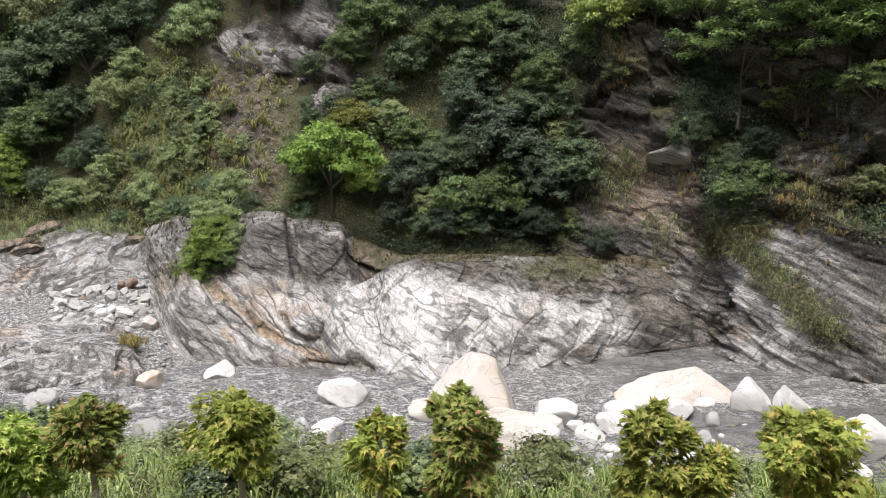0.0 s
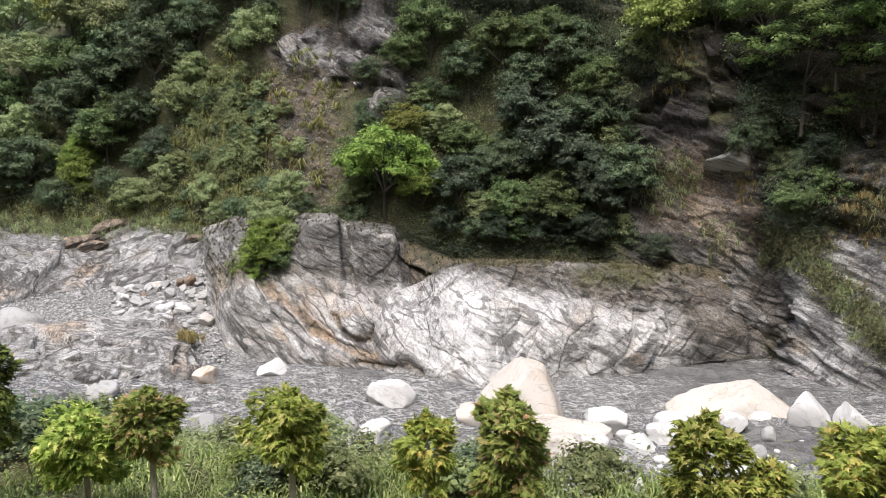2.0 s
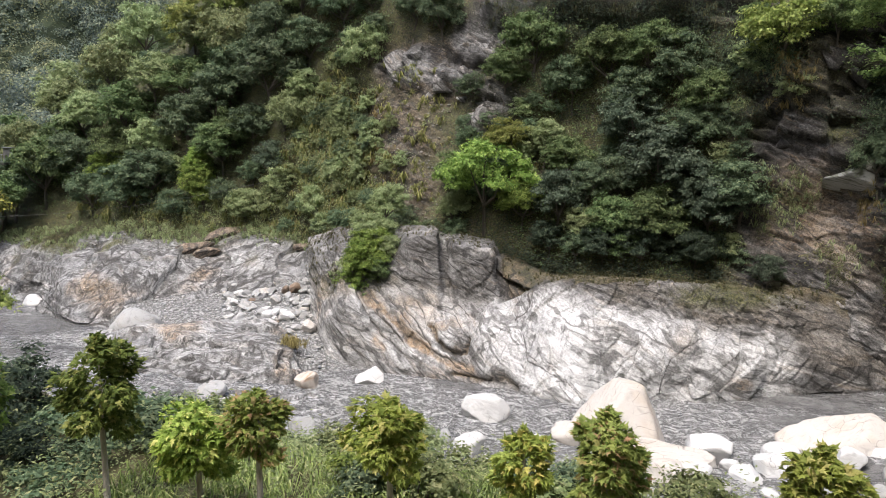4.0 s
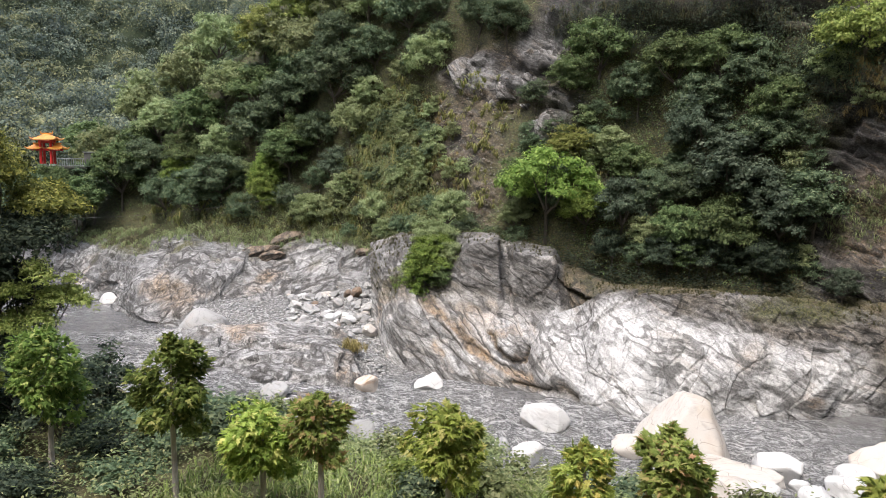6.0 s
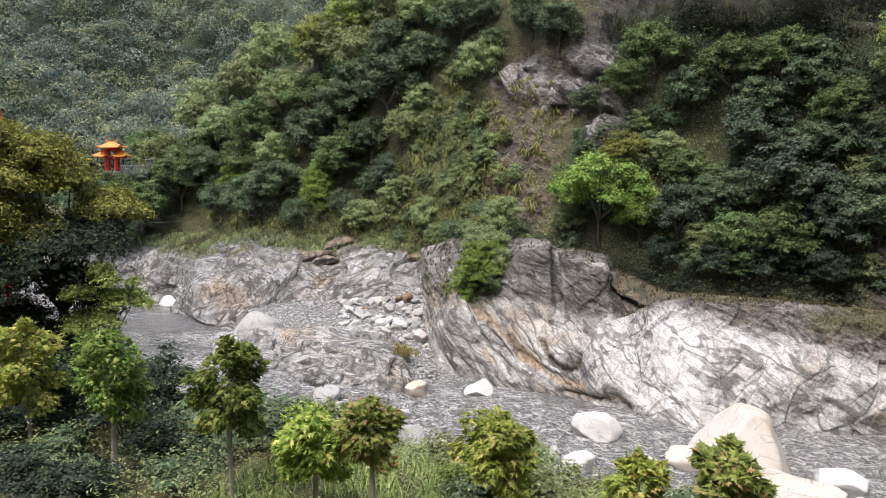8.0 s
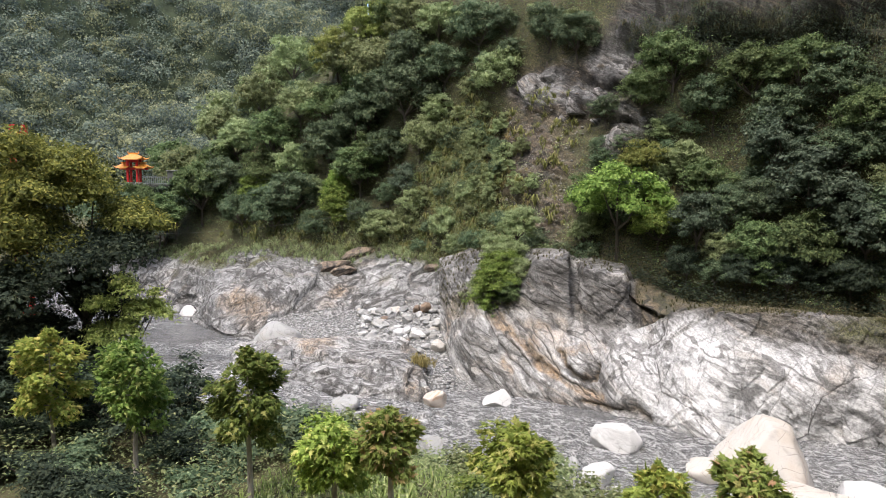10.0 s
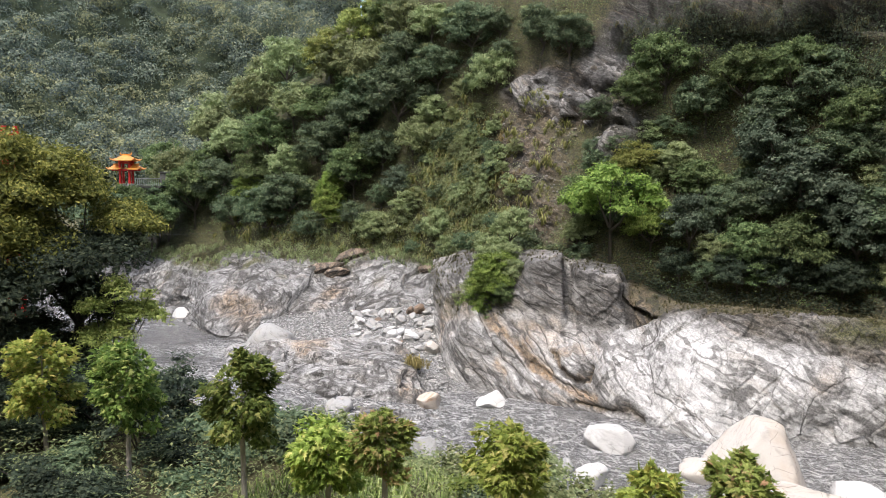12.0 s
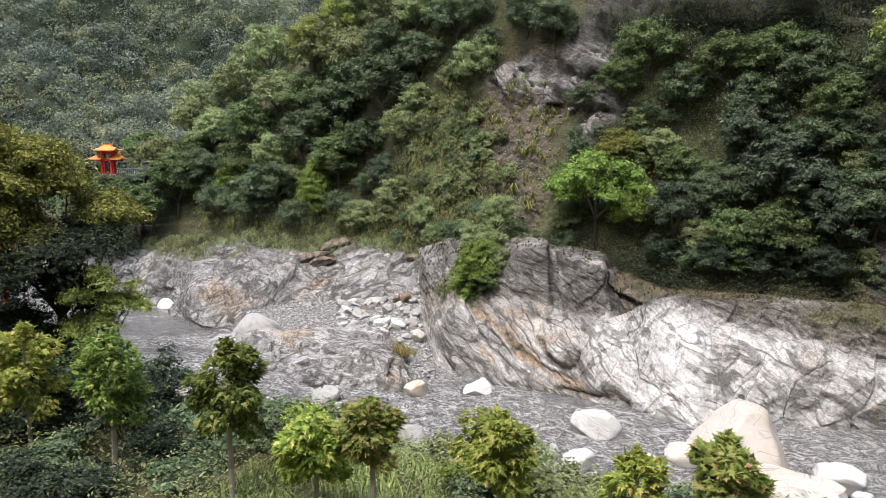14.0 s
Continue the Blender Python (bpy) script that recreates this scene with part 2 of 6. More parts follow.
def gravel_material():
    """Packed river stones of mixed size and grey, some white."""
    m, nt, bs = material("river_gravel")
    tc = nt.nodes.new("ShaderNodeTexCoord").outputs["Object"]
    big, small = node(nt, "TexVoronoi", Vector=tc, Scale=4.2), node(nt, "TexVoronoi", Vector=tc, Scale=10.0)
    sep = [node(nt, "SeparateColor", Color=t.outputs["Color"]).outputs[0] for t in (big, small)]
    shade = [ramp(nt, q, (0.0, (0.12, 0.12, 0.118)), (0.6, (0.3, 0.297, 0.29)), (0.9, (0.42, 0.415, 0.405)), (1.0, (0.6, 0.595, 0.58))) for q in sep]
    pick = ramp(nt, noise_tex(nt, tc, 0.5, 5, 0.6), (0.47, 0.0), (0.53, 1.0))
    dist = mix(nt, pick, big.outputs["Distance"], small.outputs["Distance"])
    col = mix(nt, ramp(nt, dist, (0.3, 0.0), (0.62, 0.8)), mix(nt, pick, shade[0], shade[1]), (0.05, 0.048, 0.045))
    nt.links.new(col, bs.inputs["Base Color"])
    bs.inputs["Roughness"].default_value = 0.9
    nt.links.new(bump(nt, dist, -1.0, 0.15), bs.inputs["Normal"])
    return m


ROCK_BANK = rock_material("grey_schist", (0.13, 0.129, 0.128), (0.26, 0.258, 0.255), (0.45, 0.446, 0.44), (50, -9, 5), (1.7, 1.7, 0.24), 0.22, 0.8, 0.85, 1.0, (40, -30, 15), 0.11, 1.3, 0.45, 0.8, 0.6, 1.2)
ROCK_WHITE = rock_material("white_marble_schist", (0.1, 0.096, 0.092), (0.16, 0.154, 0.148), (0.25, 0.243, 0.234), (10, 24, 0), (1.6, 1.6, 0.25), 0.25, 0.5, 0.85, 1.0, (0, -58, 10), 0.07, 0.9, 0.2, 0.9, 0.5, 1.8, 0.6)
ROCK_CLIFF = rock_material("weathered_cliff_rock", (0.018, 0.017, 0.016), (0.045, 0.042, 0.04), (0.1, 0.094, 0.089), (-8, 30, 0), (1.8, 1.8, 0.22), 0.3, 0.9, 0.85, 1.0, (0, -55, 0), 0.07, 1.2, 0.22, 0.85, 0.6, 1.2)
STONE_WHITE = stone_material("white_boulder_stone", (0.55, 0.547, 0.541), (0.38, 0.377, 0.372), (0.42, 0.36, 0.29), 0.15)
STONE_CREAM = stone_material("cream_boulder_stone", (0.5, 0.468, 0.43), (0.37, 0.34, 0.31), (0.42, 0.33, 0.24), 0.4)
STONE_GREY = stone_material("grey_boulder_stone", (0.36, 0.36, 0.354), (0.22, 0.22, 0.22), (0.33, 0.27, 0.2), 0.25)
STONE_RUST = stone_material("rusty_boulder_stone", (0.52, 0.46, 0.4), (0.36, 0.3, 0.24), (0.42, 0.2, 0.07), 0.9)
STONE_LICHEN = stone_material("lichen_rock", (0.3, 0.3, 0.28), (0.04, 0.038, 0.034), (0.07, 0.075, 0.03), 0.85)
ROCK_SLAB = rock_material("layered_slab_rock", (0.13, 0.125, 0.12), (0.24, 0.23, 0.22), (0.44, 0.425, 0.405), (15, 22, 0), (1.2, 1.2, 0.2), 0.5, 0.9, 0.85, 1.0, (0, -55, 10), 0.1, 1.2, 0.4, 0.85, 0.6, 1.0)
STONE_SLAB = stone_material("weathered_slab_rock", (0.23, 0.215, 0.2), (0.07, 0.064, 0.06), (0.2, 0.13, 0.08), 0.6)
ROCK_BROWN = rock_material("brown_layered_rock", (0.11, 0.085, 0.065), (0.25, 0.19, 0.14), (0.46, 0.37, 0.28), (20, -18, 0), (1.4, 1.4, 0.16), 0.5, 0.8, 0.85, 1.0, (0, 60, 10), 0.1, 1.2, 0.3, 0.9, 0.6, 0.6)
STONE_BROWN = stone_material("brown_boulder_stone", (0.2, 0.15, 0.115), (0.1, 0.08, 0.065), (0.26, 0.16, 0.09), 0.6)
WATER = water_material()
SOIL = plain_material("leafy_soil", (0.05, 0.045, 0.02), (0.12, 0.11, 0.05), 0.9, 0.95, 0, 0.8, 0.08)
GRAVEL = gravel_material()
BARK = plain_material("pale_bark", (0.26, 0.23, 0.2), (0.46, 0.42, 0.37), 6.0, 0.9, 0, 0.7, 0.02, (1, 1, 4))
BARK_DARK = plain_material("dark_bark", (0.05, 0.042, 0.034), (0.12, 0.1, 0.08), 4.0, 0.9, 0, 0.7, 0.03, (1, 1, 4))
LEAF_DARK = leaf_material("dark_green_leaves", (0.092, 0.134, 0.064), (0.18, 0.238, 0.11), (0.3, 0.345, 0.155))
LEAF_GREY = leaf_material("grey_green_leaves", (0.068, 0.097, 0.052), (0.135, 0.17, 0.092), (0.235, 0.265, 0.15))
LEAF_MID = leaf_material("mid_green_leaves", (0.092, 0.134, 0.046), (0.185, 0.243, 0.083), (0.31, 0.36, 0.125))
LEAF_BRIGHT = leaf_material("bright_green_leaves", (0.13, 0.2, 0.04), (0.26, 0.36, 0.075), (0.4, 0.48, 0.12), 0.6, 0.35, tint=(0.84, 0.82, 0.95))
LEAF_FERN = leaf_material("feathery_leaves", (0.15, 0.22, 0.065), (0.31, 0.41, 0.12), (0.45, 0.53, 0.17), 0.6, 0.35)
LEAF_OLIVE = leaf_material("olive_leaves", (0.205, 0.25, 0.1), (0.38, 0.435, 0.17), (0.48, 0.5, 0.215))
LEAF_YELLOW = leaf_material("yellow_green_leaves", (0.18, 0.21, 0.05), (0.38, 0.42, 0.1), (0.52, 0.5, 0.15), 0.6, 0.35)
LEAF_MOSSY = leaf_material("mossy_tufts", (0.05, 0.05, 0.02), (0.11, 0.1, 0.042), (0.19, 0.16, 0.07), 0.7, 0.2)
# haze is mixed into the three distant leaf colours: greyer and bluer
LEAF_HAZED = leaf_material("distant_hazed_leaves", (0.085, 0.12, 0.085), (0.195, 0.24, 0.15), (0.34, 0.37, 0.21), blotch=0.1, tint=(0.88, 0.84, 0.98))
LEAF_HAZED_DARK = leaf_material("distant_hazed_dark_leaves", (0.055, 0.08, 0.062), (0.125, 0.16, 0.11), (0.22, 0.25, 0.155), blotch=0.1, tint=(0.88, 0.84, 0.98))
LEAF_HAZED_GOLD = leaf_material("distant_hazed_yellow_green_leaves", (0.14, 0.17, 0.085), (0.3, 0.335, 0.155), (0.46, 0.47, 0.21), blotch=0.1, tint=(0.88, 0.84, 0.98))
FOREST_FLOOR = plain_material("forest_floor", (0.02, 0.03, 0.012), (0.05, 0.065, 0.03), 0.3, 0.95, 0, 0.8, 0.5)
# sunlit tone of the shade trees' tops, put into the leaf colour
LEAF_SHADE_TREE_LIT = leaf_material("shade_tree_lit_leaves", (0.085, 0.1, 0.03), (0.24, 0.255, 0.065), (0.46, 0.43, 0.12), 0.5, 0.3, tint=(1.0, 1.0, 1.0))
# deep green darkened for foliage in shade; dark bushes use it too
LEAF_DEEP_SHADED = leaf_material("deep_green_shaded_leaves", (0.035, 0.052, 0.03), (0.08, 0.105, 0.055), (0.145, 0.17, 0.082))
LEAF_MAPLE = leaf_material("maple_leaves", (0.14, 0.185, 0.045), (0.36, 0.41, 0.11), (0.56, 0.5, 0.22), 0.55, 0.4, 1.6, tint=(1.0, 1.03, 0.88))
# dark olive maple, lowered further for the shade on the left saplings
LEAF_MAPLE_SHADED = leaf_material("dark_shaded_maple_leaves", (0.07, 0.105, 0.03), (0.19, 0.25, 0.07), (0.36, 0.36, 0.14), 0.55, 0.35, 1.6, tint=(1.0, 1.03, 0.88))
LEAF_MAPLE_RED = leaf_material("reddish_maple_leaves", (0.14, 0.19, 0.05), (0.3, 0.34, 0.11), (0.48, 0.29, 0.19), 0.55, 0.35, 1.6, tint=(1.0, 1.03, 0.88))
LEAF_MAPLE_GOLD = leaf_material("golden_maple_leaves", (0.16, 0.2, 0.05), (0.39, 0.42, 0.12), (0.58, 0.44, 0.18), 0.55, 0.4, 1.6, tint=(1.0, 1.03, 0.88))
LEAF_WEED = leaf_material("weed_leaves", (0.131, 0.165, 0.071), (0.257, 0.302, 0.134), (0.367, 0.374, 0.194), 0.6, 0.35, tint=(1.0, 1.0, 1.0))
GRASS = leaf_material("grass_blades", (0.16, 0.21, 0.07), (0.34, 0.41, 0.14), (0.5, 0.48, 0.24), 0.6, 0.3, tint=(1.0, 1.0, 1.0))
GRASS_OLIVE = leaf_material("olive_grass_blades", (0.11, 0.125, 0.04), (0.24, 0.25, 0.085), (0.38, 0.34, 0.15), 0.65, 0.3, tint=(1.0, 1.0, 1.0))
DRY = leaf_material("dry_grass_blades", (0.16, 0.125, 0.055), (0.31, 0.25, 0.11), (0.4, 0.32, 0.15), 0.7, 0.25, tint=(1.0, 1.0, 1.0))
RED = plain_material("red_paint", (0.5, 0.02, 0.02), (0.62, 0.035, 0.03), 3.0, 0.45, 0, 0.2, 0.01)
ORANGE = plain_material("orange_glazed_tile", (0.62, 0.22, 0.035), (0.75, 0.32, 0.06), 4.0, 0.35, 0, 0.2, 0.01)
CONCRETE = plain_material("grey_concrete", (0.3, 0.295, 0.28), (0.45, 0.44, 0.42), 1.5, 0.9, 0, 0.4, 0.02)
CONCRETE_DARK = plain_material("dark_grey_concrete", (0.08, 0.08, 0.075), (0.16, 0.155, 0.145), 1.5, 0.9, 0, 0.4, 0.02)
STEEL = plain_material("galvanised_steel", (0.3, 0.31, 0.32), (0.42, 0.43, 0.44), 5.0, 0.45, 0.8, 0.1, 0.005)

# ---- plan: profiles of the valley sides, as bearing (degrees to the right of +y), then distance and height pairs ----
SLOPE = [
    (-58, 150, 2, 154, 6, 162, 8, 172, 9, 190, 8, 230, 6),
    (-50, 125, 2, 128, 6, 135, 8.5, 144, 10, 160, 9, 220, 7),
    (-44, 107, 2, 110, 6, 115, 9, 121, 12.5, 135, 13, 200, 9),
    (-38.5, 99, 2, 102, 6.5, 107, 11.5, 115, 19, 128, 21, 195, 16),
    (-33.5, 89, 2, 92, 7, 97, 15, 105, 26, 119, 31, 180, 30),
    (-28, 81, 2, 84, 7.5, 89, 16.5, 97, 31, 111, 40, 168, 52),
    (-24, 75, 2, 78, 8, 82, 16.5, 89, 31, 103, 50, 145, 80),
    (-20, 69, 2, 72, 8, 77, 17, 84, 31, 97, 56, 130, 96),
    (-13, 61, 2, 63, 9, 69, 18, 75, 31, 86, 56, 116, 96),
    (-6, 57, 2, 60, 8, 66, 17, 71, 30, 80, 55, 108, 95),
    (0, 56, 2, 59, 7.6, 65, 17, 69, 30, 76, 55, 102, 95),
    (6, 55, 2, 58, 7.5, 63, 17, 66, 30, 72, 55, 94, 95),
    (12, 55, 1, 57, 7, 60, 17, 62.5, 29, 67, 54, 86, 95),
    (16, 55.5, 0, 57.5, 7, 60, 15, 61, 28, 64, 54, 82, 95),
    (20.5, 55.5, -1, 57, 6, 58.5, 14, 58.5, 27, 61, 54, 78, 95),
    (22.6, 51.5, -1, 53.5, 6, 56.5, 13, 56.5, 26, 59, 54, 76, 95),
    (28, 50.2, -1, 51.8, 6, 53.5, 14, 54.2, 26, 57, 54, 74, 95),
    (36, 51, -1, 52.5, 6, 53.5, 14, 54, 26, 57, 54, 74, 95),
    (52, 56, -1, 57.5, 6, 59, 14, 60, 26, 63, 54, 80, 95),
]
OUTCROP = [
    (-22.5, 60, -1, 60.5, 2, 61, 4, 62, 6, 64, 8, 68, 8.5),
    (-21.2, 54.5, -1, 55, 1, 56, 3.5, 58, 5.2, 61, 8, 66, 9),
    (-20, 53, -1, 53.3, 1, 54.5, 4.2, 57, 6, 60, 8.6, 66, 9.5),
    (-17, 52, -1, 52.4, 0.9, 54, 3.8, 56.6, 5.8, 58.5, 8, 63, 9.2),
    (-15.9, 51.4, -1, 51.8, 0.7, 53.5, 3.7, 56, 5.6, 56.9, 7.6, 62, 9.8),
    (-14.6, 50.9, -1, 51.3, 0.6, 53.1, 3.6, 55.6, 5.8, 56.2, 9.5, 62, 10),
    (-12.3, 50, -1, 50.4, 0.6, 52.4, 3.4, 55.1, 5.4, 55.6, 9.8, 62, 9.9),
    (-11.75, 49.8, -1, 50.2, 0.6, 52.2, 3.3, 55.6, 5.2, 57.2, 7.9, 62, 9.4),
    (-11, 49.4, -1, 49.8, 0.5, 51.8, 3.2, 55.1, 4.9, 55.6, 8.9, 62, 9.4),
    (-8, 48.1, -1, 48.4, 0.5, 50.8, 3.1, 54.2, 4.7, 54.9, 8.6, 61, 8.9),
    (-7.3, 47.8, -1, 48.1, 0.5, 50.5, 3.2, 53.7, 4.8, 56.2, 7.5, 61, 8),
    (-3, 45.6, -1, 45.9, 0.4, 48.5, 3.5, 51.5, 6.7, 54, 6.7, 61, 6.2),
    (-1, 44.3, -1, 44.7, 0.4, 48, 3.7, 51, 7.0, 54, 6.7, 61, 6.2),
    (3, 46.8, -1, 47.2, 0.3, 48.6, 3.6, 51.3, 7.1, 54, 6.8, 60, 6.2),
    (8, 47.5, -1, 47.8, 0.3, 49, 3.5, 51.8, 6.6, 54.5, 6.5, 59, 6.1),
    (13, 50, -1, 50.2, 0.3, 51.3, 3, 53, 5.6, 55, 6.4, 58.5, 7),
    (17, 53, -1, 53.3, 0.3, 54.2, 2.6, 55.4, 4.4, 56.6, 6, 58.8, 7),
    (20.2, 55.6, -1, 56, 0.4, 56.8, 2.0, 57.8, 3.6, 58.6, 5, 60, 6),
    (22, 58.5, -1, 58.8, 0.4, 59.2, 1.5, 59.8, 2.6, 60.4, 3.6, 61.5, 4.5),
]
LEFT_BANK = [
    (-52, 125, -1, 126, 1, 131, 3.5, 138, 6, 146, 7),
    (-46, 101, -1, 102, 1, 105, 3.5, 109, 6, 114, 7),
    (-42.5, 89, -1, 90, 0.6, 95, 3, 101, 6, 107, 7.2),
    (-39.5, 75, -1, 76, 0.6, 82, 3, 92, 6.2, 99, 7.5),
    (-36, 70, -1, 71, 1, 77, 3.5, 86, 6.5, 93, 7.8),
    (-30, 68, -1, 71, 1.6, 76, 4.2, 81, 7, 88, 8.2),
    (-25, 64, -1, 67, 2.2, 72, 4.6, 76, 7.2, 81, 8.4),
    (-19, 59, -1, 62, 3, 66, 5, 69, 7.5, 74, 9),
]
SHELF = [
    (-39.8, 70, -1, 71, -0.4, 72, -0.1, 73, -0.4, 75, -1),
    (-38, 61, -1, 62, 0.1, 66, 0.8, 70, 0.7, 73, -1),
    (-35.5, 55.5, -1, 56.5, 0.3, 60, 1.3, 65, 1.9, 69, -1),
    (-30.5, 50.6, -1, 51.7, 0.4, 56, 1.6, 63, 2.3, 68, -1),
    (-26, 49.8, -1, 50.8, 0.5, 55, 1.8, 61, 2.4, 66, -1),
    (-24.2, 50.2, -1, 51, 0.5, 54, 1.5, 59, 1.9, 63, -1),
    (-23.2, 51.5, -1, 52, -0.4, 55, 0.2, 58, 0.2, 61, -1),
]
BAR = [
    (-36, 64, -0.6, 66, 0.6, 69, 1.1, 73, 1.7, 76, 2),
    (-30, 60, -0.2, 63, 1.2, 67, 1.9, 72, 2.6, 76, 3),
    (-26, 56, -0.2, 60, 1.2, 64, 2.2, 70, 3.2, 76, 4.2),
    (-23, 50, -0.5, 54, 0.7, 60, 2.2, 67, 3.6, 73, 5),
    (-20, 50.5, -0.6, 55, 0.6, 60, 2.2, 65, 4, 70, 6),
    (-17, 52, -0.6, 56, 0.6, 60, 2, 65, 4, 69, 6),
]
FAR_HILL = [
    (-80, 210, 5, 240, 25, 300, 75, 380, 140, 480, 210),
    (-62, 215, 5, 245, 28, 310, 85, 400, 160, 500, 235),
    (-50, 225, 5, 250, 28, 315, 85, 410, 165, 520, 245),
    (-40, 230, 5, 262, 28, 330, 85, 420, 160, 530, 240),
    (-28, 235, 5, 275, 28, 345, 80, 430, 150, 540, 225),
]


def profile_at(stations, bearing, v):
    """Distance and height on a lofted side, at bearing (degrees) and 0 <= v <= 1 along its profile; arrays."""
    st = np.array(stations, float)
    b = np.clip(bearing, st[0, 0], st[-1, 0])
    i = np.clip(np.searchsorted(st[:, 0], b, side="right") - 1, 0, len(st) - 2)
    f = (b - st[i, 0]) / (st[i + 1, 0] - st[i, 0])
    f = 0.5 * f + 0.5 * f * f * (3 - 2 * f)
    row = st[i, 1:] * (1 - f)[:, None] + st[i + 1, 1:] * f[:, None]
    d, z = row[:, 0::2], row[:, 1::2]
    n = d.shape[1] - 1
    s = np.clip(v, 0, 1) * n
    k = np.clip(s.astype(int), 0, n - 1)
    f = s - k
    r = np.arange(len(s))
    return d[r, k] * (1 - f) + d[r, k + 1] * f, z[r, k] * (1 - f) + z[r, k + 1] * f


def slope_at(stations, bearing, z):
    """The place on a lofted side at a bearing and a height."""
    vs = np.linspace(0, 1, 300)
    d, h = profile_at(stations, np.full(300, float(bearing)), vs)
    dd = float(np.interp(z, h, d))
    a = radians(bearing)
    return dd * math.sin(a), dd * math.cos(a), z


def near_ground(x, y):
    """Height of the near bank: a road shelf, a terrace with the planted row, then a drop to the river."""
    p = x * 0.139 + y * 0.99
    left = np.clip((-x - 14) / 16, 0, 1)
    edge = 13 + 7 * left * left * (3 - 2 * left)
    z = np.interp(p, [-60, -8, 1.2, 4.6], [20, 13.6, 13.4, 8.7])
    t = np.clip((p - edge) / 13, 0, 1.25)
    z = z - 9.2 * t
    return z


# ---- mesh helpers ----
def _hash(ix, iy, iz):
    h = (ix * 374761393 + iy * 668265263 + iz * 2147483647) & 0xFFFFFFFF
    h = ((h ^ (h >> 13)) * 1274126177) & 0xFFFFFFFF
    return ((h ^ (h >> 16)) & 0xFFFF) / 32768.0 - 1.0


def vnoise(p):
    """Smooth noise from -1 to 1 at the points p (n, 3)."""
    p = np.asarray(p, float)
    i = np.floor(p).astype(np.int64)
    f = p - i
    f = f * f * f * (f * (f * 6 - 15) + 10)
    out = 0
    for cx in (0, 1):
        wx = f[:, 0] if cx else 1 - f[:, 0]
        for cy in (0, 1):
            wy = f[:, 1] if cy else 1 - f[:, 1]
            for cz in (0, 1):
                wz = f[:, 2] if cz else 1 - f[:, 2]
                out = out + wx * wy * wz * _hash(i[:, 0] + cx, i[:, 1] + cy, i[:, 2] + cz)
    return out


def fbm(p, octaves=5, gain=0.5):
    out, amp, p = 0, 1.0, np.asarray(p, float)
    for o in range(octaves):
        out = out + amp * vnoise(p + 17.3 * o)
        p, amp = p * 2.03, amp * gain
    return out


def ledges(p, normal, period, warp, sharp=0.93):
    """Stepped layers across a tilted bedding plane: each layer stands out by an amount of its own."""
    n = np.array(normal, float) / np.linalg.norm(normal)
    q = p @ n / period + warp * fbm(p / 7.0, 2)
    k = np.floor(q)
    f = q - k
    a = _hash(k.astype(np.int64), k.astype(np.int64) * 0 + 7, k.astype(np.int64) * 0 + 3)
    b = _hash(k.astype(np.int64) + 1, k.astype(np.int64) * 0 + 7, k.astype(np.int64) * 0 + 3)
    t = np.clip((f - sharp) / (1 - sharp), 0, 1)
    a, b = a + 0.5 * (f - 0.5), b + 0.5 * (f - 1.5)
    return a * (1 - t) + b * t - 0.14 * np.exp(-((f - sharp) / 0.05) ** 2)


def blocks(p, size, seed, tilt=0.35, turn=(0, 0, 0)):
    """Broken rock: cells of about the given size, each set in or out by -1 to 1 and its face tilted its own way."""
    q = p @ np.array(Euler([radians(a) for a in turn]).to_matrix()) / np.asarray(size, float)
    q = q + 0.12 * np.stack([vnoise(q * 1.7 + seed + k * 9.1) for k in range(3)], -1)
    i = np.floor(q).astype(np.int64)
    best, out = np.full(len(q), 9e9), np.zeros(len(q))
    for dx in (-1, 0, 1):
        for dy in (-1, 0, 1):
            for dz in (-1, 0, 1):
                c = i + [dx, dy, dz]
                h = [_hash(c[:, 0], c[:, 1] + 57 * k, c[:, 2] + 31 * seed) for k in range(3)]
                r = q - c - 0.5 - 0.45 * np.stack(h, -1)
                d = (r * r).sum(1)
                g = _hash(c[:, 0] + 11, c[:, 1] + 5, c[:, 2] + 31 * seed)
                val = g + tilt * 2 * (r[:, 0] * h[1] + r[:, 1] * h[2] + r[:, 2] * h[0])
                near_er = d < best
                best, out = np.where(near_er, d, best), np.where(near_er, val, out)
    return out


def clefts(p, normal, period, width, warp, seed):
    """Depth 0 to 1 of joints that cut the rock along roughly parallel planes."""
    n = np.array(normal, float) / np.linalg.norm(normal)
    q = p @ n / period + warp * fbm(p / 7.0 + seed, 2)
    k = np.round(q).astype(np.int64)
    keep = _hash(k, k * 0 + seed, k * 0 + 5) > -0.35
    fade = np.clip(0.5 + 1.6 * vnoise(p / 3.2 + seed * 3.1), 0, 1)
    return keep * fade * np.exp(-((q - k) * period / width) ** 2)


def raw_mesh(name, verts, faces, mat, smooth=True):
    """A mesh from arrays: verts (n, 3), faces (m, 3) or (m, 4)."""
    verts, faces = np.asarray(verts, np.float32), np.asarray(faces, np.int32)
    me = bpy.data.meshes.new(name)
    k = faces.shape[1]
    me.vertices.add(len(verts))
    me.vertices.foreach_set("co", verts.ravel())
    me.loops.add(faces.size)
    me.loops.foreach_set("vertex_index", faces.ravel())
    me.polygons.add(len(faces))
    me.polygons.foreach_set("loop_start", np.arange(0, faces.size, k, dtype=np.int32))
    me.polygons.foreach_set("use_smooth", np.full(len(faces), smooth))
    me.update(calc_edges=True)
    if mat:
        me.materials.append(mat)
    return me


